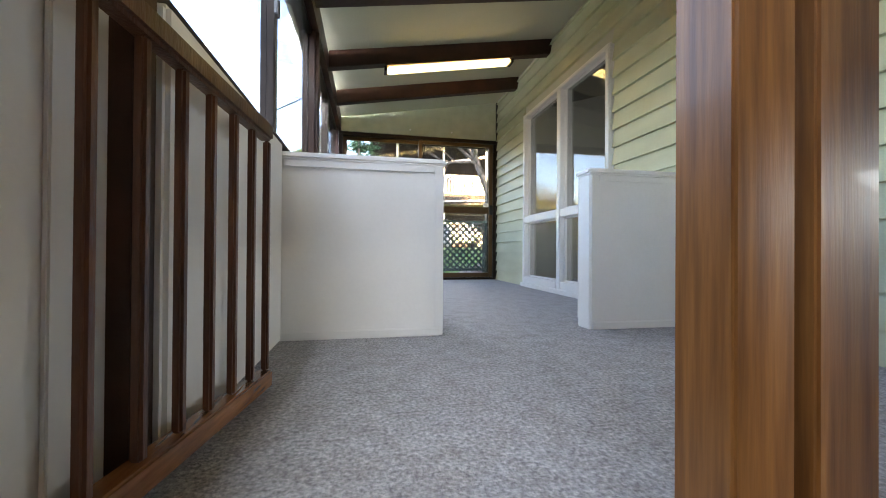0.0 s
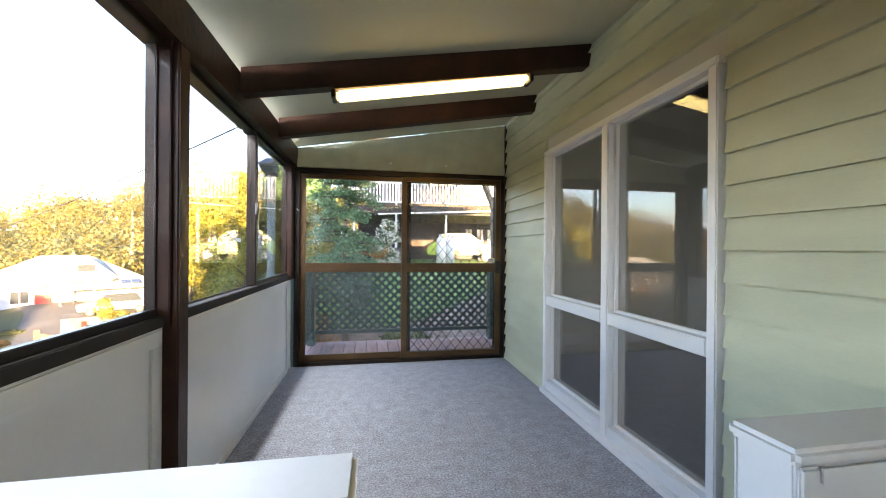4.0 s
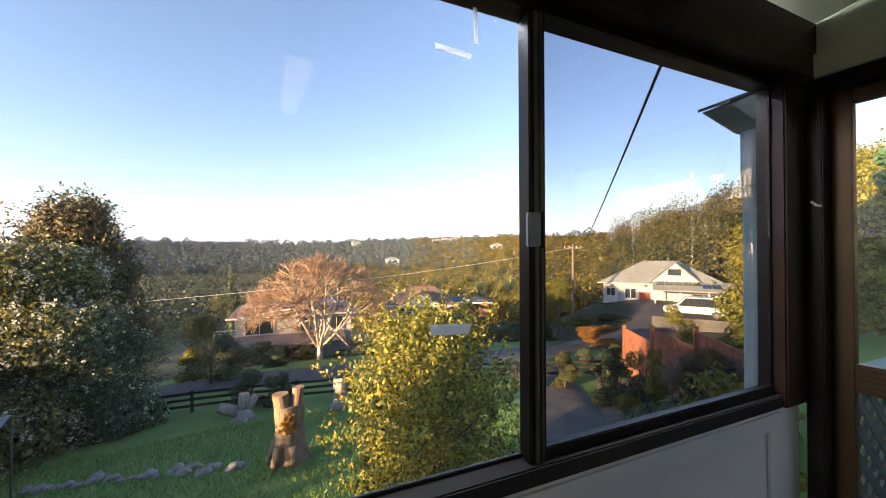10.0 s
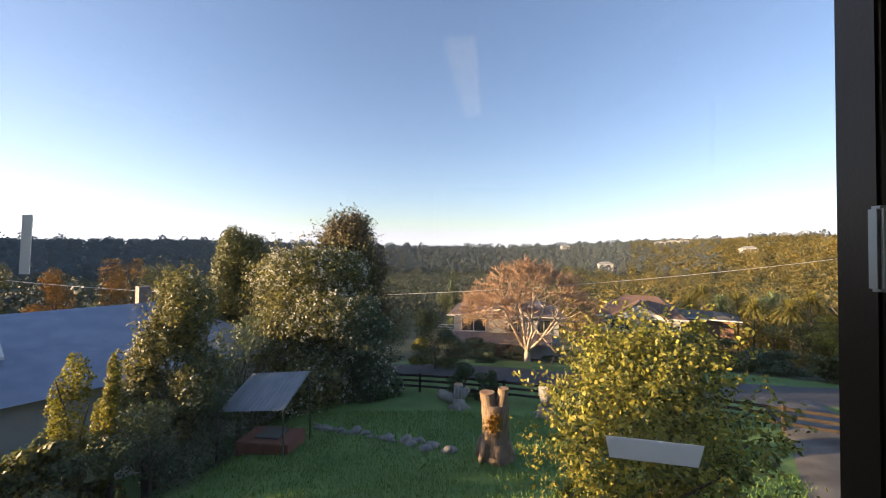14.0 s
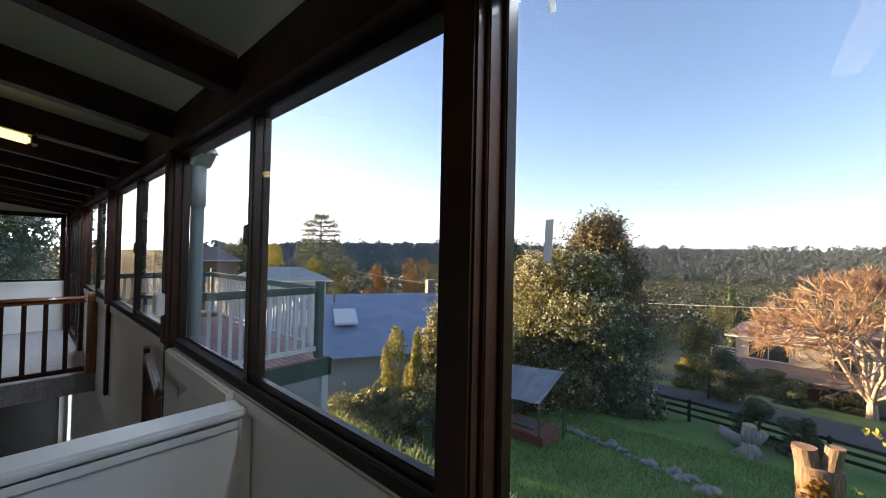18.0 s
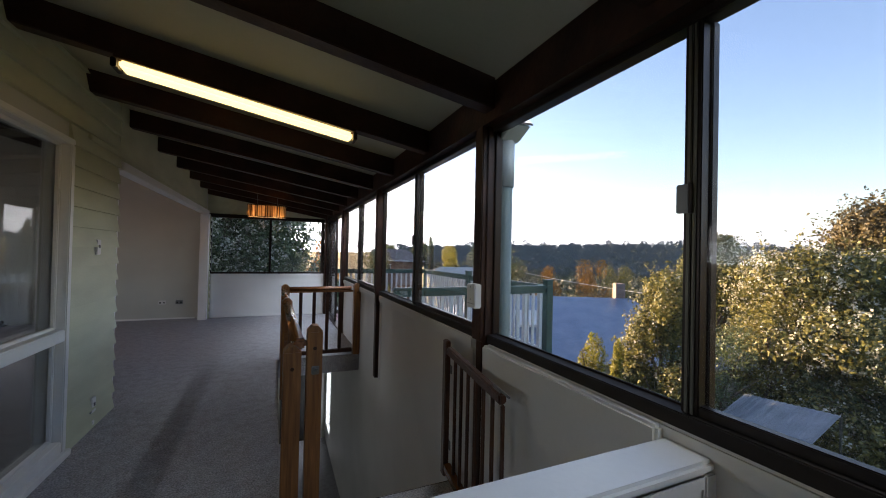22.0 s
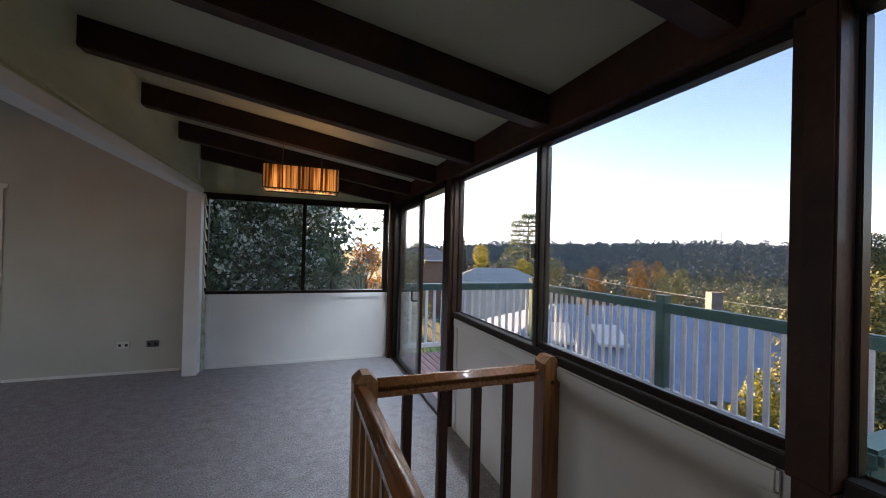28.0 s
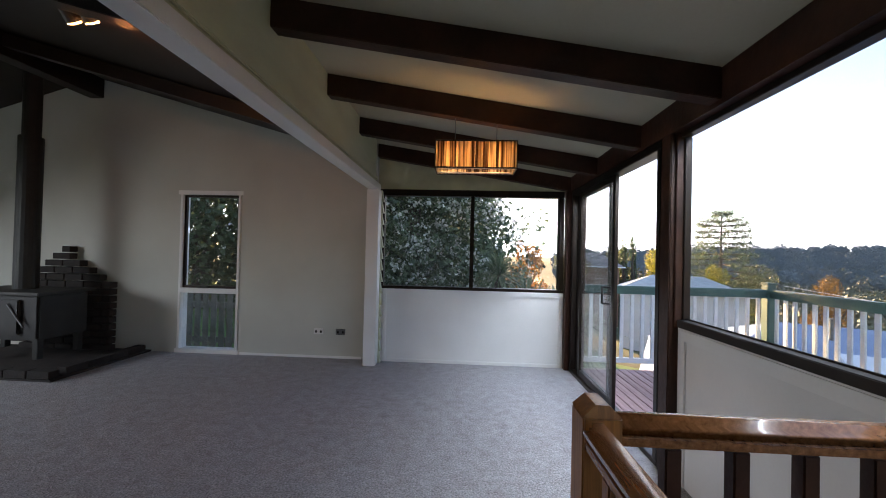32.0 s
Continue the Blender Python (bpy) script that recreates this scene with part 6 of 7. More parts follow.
def house(name, x, y, rz, L, W, base, eave, ridge, wall, roof, label, wins=(), rr=0.45, seams=0, bars=0):
    """wins: along, sill, width, height on the side that faces the veranda (local -y)."""
    m = pose(x, y, 0, 0, 0, rz)
    t = thing(name, (x, y, base), label, "house")
    part("wall", turned(box(-L / 2, -W / 2, base, L / 2, W / 2, eave), m), wall, t)
    rf = part("roof", turned(hip_roof(L, W, eave - 0.02, ridge, 0.6, rr), m), roof, t)
    part("gutter", turned(box(-L / 2 - 0.66, -W / 2 - 0.68, eave - 0.10, L / 2 + 0.66, -W / 2 - 0.58, eave + 0.02), m), RAILWHITE, rf)
    for i in range(seams):
        u = -L / 2 - 0.5 + (L + 1.0) * (i + 0.5) / seams
        k = min(1.0, (L / 2 + 0.6 - abs(u)) / max(0.1, L / 2 + 0.6 - L * rr / 2))
        part("roof_rib", turned(bar((u, -W / 2 - 0.6, eave + 0.0), (u, -(W / 2 + 0.6) * (1 - k), eave + (ridge - eave) * k), 0.05, 0.05), m), roof, rf)
    for wx, wz, ww_, wh in wins:
        wn_ = part("window", turned(box(wx - ww_ / 2, -W / 2 - 0.05, wz, wx + ww_ / 2, -W / 2 - 0.01, wz + wh), m), DARKGLASS, t)
        for q in (box(wx - ww_ / 2 - 0.06, -W / 2 - 0.09, wz - 0.07, wx + ww_ / 2 + 0.06, -W / 2 - 0.005, wz), box(wx - ww_ / 2 - 0.06, -W / 2 - 0.09, wz + wh, wx + ww_ / 2 + 0.06, -W / 2 - 0.005, wz + wh + 0.07), box(wx - 0.03, -W / 2 - 0.09, wz, wx + 0.03, -W / 2 - 0.05, wz + wh),
                  box(wx - ww_ / 2 - 0.06, -W / 2 - 0.09, wz, wx - ww_ / 2, -W / 2 - 0.005, wz + wh), box(wx + ww_ / 2, -W / 2 - 0.09, wz, wx + ww_ / 2 + 0.06, -W / 2 - 0.005, wz + wh)):
            part("frame", turned(q, m), RAILWHITE, wn_)
        for i in range(1, bars):
            u = wx - ww_ / 2 + ww_ * i / bars
            part("glazing_bar", turned(box(u - 0.02, -W / 2 - 0.085, wz, u + 0.02, -W / 2 - 0.05, wz + wh), m), RAILWHITE, wn_)
        for i in range(1, bars - 1):
            z_ = wz + wh * i / (bars - 1)
            part("glazing_bar", turned(box(wx - ww_ / 2, -W / 2 - 0.083, z_ - 0.02, wx + ww_ / 2, -W / 2 - 0.05, z_ + 0.02), m), RAILWHITE, wn_)
    return t, m


# two-storey house beyond the road; local -y faces the veranda
hx, hy = polar(87, 43)
hl, hm = house("house", hx, hy, 87, 10.5, 8, float(ground_z(hx, hy)) - 0.6, -4.55, -3.1, HOUSEWHITE, ROOFPINK, "two-storey white house with a pinkish tiled roof", ((-3.2, -6.2, 2.4, 1.2), (1.2, -6.2, 1.6, 1.2), (3.8, -6.2, 1.2, 1.2), (2.6, -8.9, 2.6, 1.6)))
part("lower_roof", turned(prism([(-6.2, -6.9), (-4.0, -6.35), (-4.0, -6.5), (-6.2, -7.05)], "x", -5.6, 4.5), hm), ROOFPINK, hl)
part("garage_door", turned(box(1.2, -4.12, -9.6, 4.4, -4.02, -7.3), hm), GUTTER, hl)
part("lower_wall", turned(box(-5.28, -4.06, -9.9, 1.1, -4.0, -7.15), hm), HOUSEBRICK, hl)
bal = part("balcony", turned(box(-7.0, -3.8, -6.75, -5.3, -0.5, -6.6), hm), CONCRETE, hl)
for z in (-6.3, -6.05, -5.8):
    part("rail", turned(box(-7.0, -3.82, z, -5.3, -3.76, z + 0.09), hm), RAILWHITE, bal)
for u in (-6.96, -6.1):
    part("post", turned(box(u, -3.80, -6.6, u + 0.08, -3.74, -5.65), hm), RAILWHITE, bal)
hx, hy = polar(68.9, 49)
hr_, hm = house("house", hx, hy, 68, 7.5, 7, float(ground_z(hx, hy)) - 0.6, -4.9, -3.0, HOUSEBRICK, ROOFBROWN, "brick house with a brown hipped roof and white windows", ((-1.9, -6.5, 1.9, 1.15), (2.0, -6.5, 1.9, 1.15)), bars=4)
part("upper_wall", turned(box(-3.76, -3.53, -6.75, 3.76, -3.5, -4.95), hm), HOUSEWHITE, hr_)
part("front_gable", turned(prism([(-2.3, -4.9), (2.3, -4.9), (0.0, -3.55)], "y", -4.15, -2.4), hm), HOUSEWHITE, hr_, "white boarded gable")
part("gable_roof", turned(prism([(-2.7, -5.05), (0.0, -3.45), (2.7, -5.05), (2.7, -4.9), (0.0, -3.30), (-2.7, -4.9)], "y", -4.35, -1.5), hm), ROOFBROWN, hr_)
part("fascia", turned(box(-4.4, -4.2, -5.08, 4.4, -4.12, -4.88), hm), RAILWHITE, hr_)
hx, hy = polar(62.4, 51)
house("house", hx, hy, 62, 6.0, 5, float(ground_z(hx, hy)) - 0.6, -5.0, -4.5, HOUSEBRICK, CONCRETE, "low flat-roofed brick wing with a pale roof", ((-1, -6.6, 2.0, 1.2), ))
# small white houses high on the far slope
for i, (az, d) in enumerate(((66.6, 640), (65.2, 650), (64.0, 645), (73.2, 420), (78.5, 690), (57.5, 470))):
    hx, hy = polar(az, d)
    gz_ = float(ground_z(hx, hy))
    house("house", hx, hy, az + 10, 14, 9, gz_ - 2, gz_ + 6.5, gz_ + 9.0, HOUSEWHITE, ROOFWHITE, "white house high on the far wooded slope", ((-3.5, gz_ + 4.2, 2.5, 1.6), (2.5, gz_ + 4.2, 3.0, 1.6)))
hx, hy = polar(35.6, 58)
hw_, hm = house("house", hx, hy, 36, 13.0, 9, float(ground_z(hx, hy)) - 0.6, -2.6, 0.15, HOUSEWHITE, ROOFWHITE, "white house with a cream metal roof and gable", ((-5.6, -4.3, 1.0, 1.0), (-3.3, -4.5, 1.2, 1.2), (4.4, -5.2, 2.2, 1.5)), 0.3, seams=22)
part("gable", turned(prism([(-1.2, -2.5), (4.2, -2.5), (1.5, 0.02)], "y", -4.7, -0.5), hm), HOUSEWHITE, hw_)
for u0, u1 in ((-1.8, 1.5), (4.8, 1.5)):
    part("gable_roof", turned(prism([(u0, -2.98), (u1, 0.10), (u1, 0.20), (u0, -2.88)], "y", -5.1, -0.3), hm), ROOFWHITE, hw_)
part("gable_window", turned(box(0.8, -4.76, -1.5, 2.2, -4.71, -0.75), hm), DARKGLASS, hw_)
part("porch_roof", turned(prism([(-7.6, -3.2), (-4.4, -2.35), (-4.4, -2.27), (-7.6, -3.1)], "x", -0.8, 7.6), hm), ROOFWHITE, hw_)
for i in range(7):
    part("solar_panel", turned(prism([(-5.7 - 0.9 * (i > 4), -2.62 - 0.24 * (i > 4)), (-4.55 - 0.9 * (i > 4), -2.32 - 0.24 * (i > 4)), (-4.55 - 0.9 * (i > 4), -2.22 - 0.24 * (i > 4)), (-5.7 - 0.9 * (i > 4), -2.52 - 0.24 * (i > 4))], "x", -0.4 + i * 0.92, 0.42 + i * 0.92), hm), DARKGLASS, hw_)
for u in (-0.6, 1.9, 4.6, 7.3):
    part("porch_post", turned(box(u, -7.5, -6.4, u + 0.12, -7.38, -3.1), hm), RAILWHITE, hw_)
part("door", turned(box(-4.75, -4.56, -5.9, -3.95, -4.51, -3.9), hm), ROOFBLUE, hw_, "blue-grey door")
part("red_window", turned(box(-2.3, -4.58, -4.9, -1.1, -4.51, -3.7), hm), REDPAINT, hw_, "red-framed window")
part("veranda_floor", turned(box(-8.6, -6.4, -6.15, -2.6, -4.5, -6.0), hm), CONCRETE, hw_)
vr = part("veranda_rail", turned(box(-8.6, -6.4, -5.2, -2.6, -6.34, -5.1), hm), FENCE, hw_)
for i in range(12):
    part("rail_post", turned(box(-8.6 + i * 0.54, -6.4, -6.0, -8.54 + i * 0.54, -6.34, -5.2), hm), FENCE, vr)

# the neighbour's long metal roof to the south-west, below the deck
hx, hy = -13.6, -14.2
nb_, hm = house("house", hx, hy, -28, 15.0, 10.5, float(ground_z(hx, hy)) - 1.5, -3.0, -0.9, HOUSEWHITE, ROOFBLUE, "neighbouring house with a blue-grey ribbed metal roof", (), 0.5, seams=26)
for u in (1.6, 3.6):
    part("skylight", turned(prism([(3.6, -2.02), (2.2, -1.52), (2.2, -1.42), (3.6, -1.92)], "x", u, u + 1.1), hm), PLASTIC, nb_)
part("vent", turned(tube((2.6, 1.2, -1.2), (2.6, 1.2, -0.5), 0.06), hm), STEEL, nb_)
part("chimney", turned(box(-3.6, -0.5, -1.6, -3.1, 0.0, -0.1), hm), ROOFPINK, nb_)
hx, hy = polar(155.5, 46)
house("house", hx, hy, 155, 9, 7, float(ground_z(hx, hy)) - 1, -1.5, -0.2, HOUSEWHITE, ROOFWHITE, "house with a pale metal roof below the deck", ())
hx, hy = polar(164.5, 60)
house("house", hx, hy, 165, 7, 7, float(ground_z(hx, hy)) - 1, 0.2, 1.9, HOUSEBRICK, ROOFPINK, "house with a pink roof among the trees", ((-1.5, -1.6, 1.5, 1.2), ))

# stepped red timber fence across the driveway
REDFENCE = surf("red_brown_fence", (0.24, 0.085, 0.045), (0.40, 0.16, 0.09), 5, 0.85, 0.3, 30, vary=0.25)
STEPS = [(-13.3, 20.5, -2.48), (-10.5, 18.9, -1.88), (-7.6, 17.2, -1.30), (-4.95, 15.3, -0.74), (-2.9, 13.9, -0.4)]
fb = thing("stepped_fence", (-7.6, 17.2, float(ground_z(-7.6, 17.2))), "stepped red-brown paling fence lit by the sun", "fence")
for (x0, y0, z0), (x1, y1, z1) in zip(STEPS, STEPS[1:]):
    L_, turn_ = math.hypot(x1 - x0, y1 - y0), math.degrees(math.atan2(y1 - y0, x1 - x0))
    n_ = int(L_ / 0.15)
    low_ = min(float(ground_z(x0, y0)), float(ground_z(x1, y1))) - 0.2 - z0
    mm = Matrix.Translation((x0, y0, z0)) @ pose(0, 0, 0, 0, 0, turn_)
    for i in range(n_):
        u = 0.08 + (L_ - 0.1) * i / n_
        part("paling", turned(box(u, -0.012 + 0.006 * (i % 2), low_, u + (L_ - 0.1) / n_ - 0.008, 0.012 + 0.006 * (i % 2), -0.06), mm), REDFENCE, fb)
    part("cap_rail", turned(box(0.05, -0.035, -0.06, L_, 0.035, -0.02), mm), REDFENCE, fb)
    part("post", turned(box(-0.08, -0.07, low_, 0.06, 0.07, 0.10), mm), REDFENCE, fb)

# power pole and wires
px0, py0 = polar(46.5, 46)
pz0 = float(ground_z(px0, py0))
pp = thing("power_pole", (px0, py0, pz0), "pale timber power pole with a crossarm", "power pole")
part("pole", tube((px0, py0, pz0 - 0.3), (px0, py0, 2.3), 0.16, 0.12, 12), PALEBARK, pp)
part("crossarm", turned(box(-1.0, -0.06, 1.75, 1.0, 0.06, 1.88), pose(px0, py0, 0, 0, 0, 46)), PALEBARK, pp)
for u in (-0.9, -0.4, 0.4, 0.9):
    part("insulator", turned(tube((u, 0, 1.88), (u, 0, 2.05), 0.05, seg=8), pose(px0, py0, 0, 0, 0, 46)), RAILWHITE, pp)


def wire(a, b, sag, r, material, label):
    a, b = Vector(a), Vector(b)
    pts = [a.lerp(b, k / 24) - Vector((0, 0, sag * 4 * (k / 24) * (1 - k / 24))) for k in range(25)]
    me = sticks("overhead_wire", [(p, q, r, r) for p, q in zip(pts, pts[1:])], material, 5)
    me.transform(Matrix.Translation(-a))
    ob = new("overhead_wire", me)
    ob.location = a
    return tagged(ob, label, "wire")


wire((px0, py0, 2.0), (-0.36, 5.47, 2.45), 0.9, 0.009, BLACK, "black service wire from the pole to the eave")
wire((px0, py0, 1.9), (-30.5, -4.0, -1.8), 0.5, 0.02, RAILWHITE, "pale overhead wire along the road")
wire((-30.5, -4.0, -1.8), (-30.0, -40.0, -1.0), 0.5, 0.02, RAILWHITE, "pale overhead wire along the road")


# ---- vehicles ----
def car(name, x, y, rz, paint, label, L=4.3, W=1.75, H=1.45, z=None):
    z = float(ground_z(x, y)) if z is None else z
    m = Matrix.Translation((x, y, z)) @ pose(0, 0, 0, 0, 0, rz)
    t = thing(name, (x, y, z), label, "car")
    h = L / 2
    side = [(-h, 0.38), (-h + 0.1, 0.75), (-h + 0.9, 0.92), (h - 0.25, 0.95), (h, 0.75), (h, 0.35)]
    part("body", turned(prism(side, "y", -W / 2, W / 2, 0.05), m), paint, t)
    part("cabin", turned(prism([(-h + 0.95, 0.92), (-h + 1.65, H), (h - 0.9, H), (h - 0.3, 0.94)], "y", -W / 2 + 0.10, W / 2 - 0.10, 0.06), m), paint, t)
    for s in (-1, 1):
        part("side_window", turned(prism([(-h + 1.15, 0.97), (-h + 1.72, H - 0.08), (h - 0.98, H - 0.08), (h - 0.55, 0.97)], "y", s * (W / 2 - 0.10), s * (W / 2 - 0.085)), m), DARKGLASS, t)
        for u in (-h + 0.8, h - 0.8):
            wh = part("wheel", turned(tube((u, s * (W / 2 - 0.18), 0.32), (u, s * (W / 2 + 0.01), 0.32), 0.32, seg=20), m), BLACK, t)
            part("rim", turned(tube((u, s * (W / 2 + 0.008), 0.32), (u, s * (W / 2 + 0.022), 0.32), 0.21, seg=16), m), STEEL, wh)
        part("tail_light", turned(box(h - 0.04, s * (W / 2 - 0.32), 0.68, h + 0.012, s * (W / 2 - 0.10), 0.84, 0.01), m), REDPAINT, t)
        part("headlight", turned(box(-h - 0.012, s * (W / 2 - 0.36), 0.62, -h + 0.05, s * (W / 2 - 0.10), 0.74, 0.01), m), PLASTIC, t)
    return t


VANWHITE = surf("white_car_paint", (0.70, 0.71, 0.72), (0.78, 0.78, 0.78), 1, 0.25, 0.0, 5, coat=0.6, wear=0.02)
LIME = surf("lime_car_paint", (0.30, 0.42, 0.05), (0.38, 0.50, 0.08), 1, 0.25, 0.0, 5, coat=0.6, wear=0.02)
cx, cy = -20.7, 38.0
car("car", cx, cy, 33, VANWHITE, "white station wagon parked by the white house", 4.7, 1.85, 1.75, -4.36)
solid("parking_pad", turned(box(-3.2, -1.6, -5.6, 3.2, 1.6, -4.36, 0.02), pose(cx, cy, 0, 0, 0, 33)), CONCRETE, "paved parking place beside the white house", "paving", kind="structure")

# ---- the neighbour to the north, above the porch ----
nh = thing("house", (3.5, 23, 0.5), "neighbouring house on posts with a white railed deck", "house")
# near-black colour puts the shade into the deck, rear wall and upper wall
UNDERSHADE = surf("shaded_deck_and_walls", (0.03, 0.025, 0.022), (0.06, 0.05, 0.045), 3, 0.8, 0.2, 20)
part("deck_floor", box(-0.3, 19.5, 2.86, 13, 25.5, 3.26), UNDERSHADE, nh, "deck floor and bearers coloured dark for shade")
part("rear_wall", box(-0.2, 26.6, 0.3, 13, 26.9, 3.4), UNDERSHADE, nh)
part("upper_wall", box(0.5, 25.0, 3.26, 13, 25.3, 7.5), UNDERSHADE, nh)
part("roof", prism([(18.2, 5.9), (27, 8.2), (27, 8.4), (18.2, 6.05)], "x", -0.9, 13.4), ROOFBROWN, nh)
for x in (-0.1, 1.86, 4.27, 6.6, 9.2, 12):
    part("post", box(x - 0.05, 19.6, 0.3, x + 0.05, 19.70, 2.86), GUTTER, nh)
    part("roof_post", box(x - 0.05, 19.6, 3.26, x + 0.05, 19.7, 6.2), RAILWHITE, nh)
for y0, y1, x0, x1 in ((19.52, 19.60, -0.2, 13.0), (19.6, 25.0, -0.28, -0.20)):
    part("top_rail", box(x0, y0, 4.30, x1, y1, 4.40), RAILWHITE, nh)
    part("bottom_rail", box(x0, y0, 3.38, x1, y1, 3.45), RAILWHITE, nh)
for i in range(88):
    part("baluster", box(-0.15 + i * 0.15, 19.545, 3.45, -0.06 + i * 0.15, 19.585, 4.30), RAILWHITE, nh)
for i in range(30):
    part("baluster", box(-0.26, 19.75 + i * 0.17, 3.45, -0.22, 19.84 + i * 0.17, 4.30), RAILWHITE, nh)
# pale panes stand in for gaps with bright daylight behind
for x in (6.95, 7.75, 8.5, 10.2):
    wn_ = part("window", box(x, 26.53, 1.3, x + 0.42, 26.59, 2.55), PLASTIC, nh)
    part("frame", box(x + 0.18, 26.5, 1.3, x + 0.24, 26.53, 2.55), HOUSEBRICK, wn_)
for i in range(5):
    part("step", box(1.2, 17.8 + i * 0.3, 0.45 + i * 0.16, 2.3, 18.12 + i * 0.3, 0.61 + i * 0.16), CONCRETE, nh)
part("pergola_beam", bar((0.3, 18.2, 3.95), (5.6, 16.8, 4.7), 0.08, 0.10), RAILWHITE, nh)
part("clothes_rail", bar((1.0, 18.6, 2.75), (6.8, 19.3, 3.1), 0.06, 0.06), RAILWHITE, nh)
car("car", 5.5, 21.6, 180, LIME, "lime green hatchback under the neighbour's deck", 3.95, 1.7, 1.48)
for x in (3.62, 4.02):
    z = float(ground_z(x, 17.3))
    t = thing("gas_bottle", (x, 17.3, z), "pale grey tall gas bottle", "gas bottle", "gas bottles")
    part("body", tube((x, 17.3, z), (x, 17.3, z + 1.05), 0.185, seg=18), PLASTIC, t, smooth=True)
    q = bmesh.new()
    bmesh.ops.create_uvsphere(q, u_segments=18, v_segments=8, radius=0.185, matrix=Matrix.Translation((x, 17.3, z + 1.05)) @ Matrix.Diagonal((1, 1, 0.6, 1)))
    part("dome", q, PLASTIC, t, smooth=True)
    part("collar", tube((x, 17.3, z + 1.12), (x, 17.3, z + 1.28), 0.09, seg=14), PLASTIC, t)
z = float(ground_z(5.7, 15.0))
bl = thing("blue_ride_on_toy", (5.7, 15.0, z), "small bright blue plastic garden toy", "toy")
part("body", box(5.45, 14.8, z + 0.25, 5.95, 15.2, z + 0.65, 0.08), surf("blue_plastic", (0.03, 0.16, 0.50), (0.06, 0.25, 0.62), 3, 0.35, 0.0), bl)
for u in (5.55, 5.85):
    part("wheel", tube((u, 14.76, z + 0.15), (u, 14.82, z + 0.15), 0.15, seg=14), BLACK, bl)

# trees to the north
FX, FY = 0.15, 11.0
fz = float(ground_z(FX, FY))
ft = thing("feathery_tree", (FX, FY, fz), "young feathery-leaved tree beside the porch", "tree")
segs, lv = [], []
gf = np.random.default_rng(12)
for k in range(90):
    a, h0 = gf.uniform(0, 6.28), gf.uniform(0.3, 4.6)
    L = gf.uniform(0.6, 1.15) * (1.1 - h0 / 11)
    p = np.array([FX, FY, fz + h0])
    for s in range(8):
        u = (s + 0.5) / 8
        c = p + np.array([math.cos(a) * L * u, math.sin(a) * L * u, 0.45 * L * u - 0.55 * L * u * u])
        for _ in range(34):
            lv.append(c + gf.normal(size=3) * np.array([0.10, 0.10, 0.04]))
    segs.append((tuple(p), (p[0] + math.cos(a) * L * 0.9, p[1] + math.sin(a) * L * 0.9, p[2] - 0.05 * L), 0.02, 0.006))
under("branches", sticks("branches", segs, BARK), ft)
part("trunk", tube((FX, FY, fz - 0.2), (FX, FY, fz + 4.6), 0.09, 0.03), BARK, ft)
under("crown", leaf_mesh("crown", np.array(lv), 0.046, FERNY, np.tile([[0, 0, 1.0]], (len(lv), 1)), 0.5, 0.5), ft)
tree("tree", -2.6, 18.6, 3.2, 1.9, 1.9, 22000, 0.075, GOLDLEAF, "sunlit leafy tree beside the driveway", seed=51, nl=16, low=0.15)
tree("tree", -3.2, 24.0, 6.2, 2.6, 2.6, 14000, 0.16, FERNY, "tall green tree behind the neighbour's steps", seed=52, nl=20, low=0.2)
tree("shrub", 1.15, 16.4, 2.3, 0.75, 0.75, 5000, 0.05, DARKLEAF, "shrub covered in white flowers", "shrub", 53, 10, 0.05, blossom=3600, bsize=0.05)
# planting beyond the porch: dry bed shrubs, and golden trees on the slope
for i, (x, y, h, r, mt, lab) in enumerate(((-1.6, 8.6, 1.0, 0.8, ORANGE, "dry rusty shrub in the bed by the porch"), (0.4, 8.9, 0.8, 0.8, OLIVE, "low olive shrub by the porch"), (2.0, 8.8, 0.9, 0.8, DARKLEAF, "low dark shrub by the porch"), (-2.8, 10.4, 1.3, 1.0, GOLDLEAF, "golden shrub in the bed by the porch"), (-0.9, 10.6, 1.0, 0.9, ORANGE, "dry rusty shrub in the bed by the porch"), (1.6, 10.4, 0.8, 0.9, OLIVE, "low olive shrub by the porch"), (-1.3, 13.4, 1.5, 1.0, GOLDLEAF, "golden shrub beyond the porch"), (-2.9, 13.8, 1.7, 1.0, GOLDLEAF, "golden shrub beyond the porch"), (0.4, 14.0, 1.0, 0.8, ORANGE, "rusty shrub beyond the porch"))):
    tree("shrub", x, y, float(ground_z(x, y)) + h, r, r, 3000, 0.055, mt, lab, "shrub", 400 + i, 10, 0.0, sprigs=60)
for i, (x, y, top, r) in enumerate(((-9.6, 25.5, 2.8, 2.2), (-10.4, 31.0, 4.6, 2.6), (-9.8, 37.0, 7.2, 3.0), (-12.5, 44.0, 9.5, 4.2))):
    tree("golden_tree", x, y, top, r, r, 14000, 0.05 + y * 0.002, GOLDLEAF, "golden-leaved tree on the slope beyond the porch", seed=420 + i, nl=16, low=0.1, sprigs=150)
gx, gy = 4.85, 13.5
gz = float(ground_z(gx, gy))
gt = thing("tree", (gx, gy, gz), "pale-trunked tree with fine dark twigs", "tree")
segs = []
branching(Vector((gx, gy, gz - 0.2)), Vector((-0.05, 0, 1)), 2.4, 0.20, 0, gb, segs)
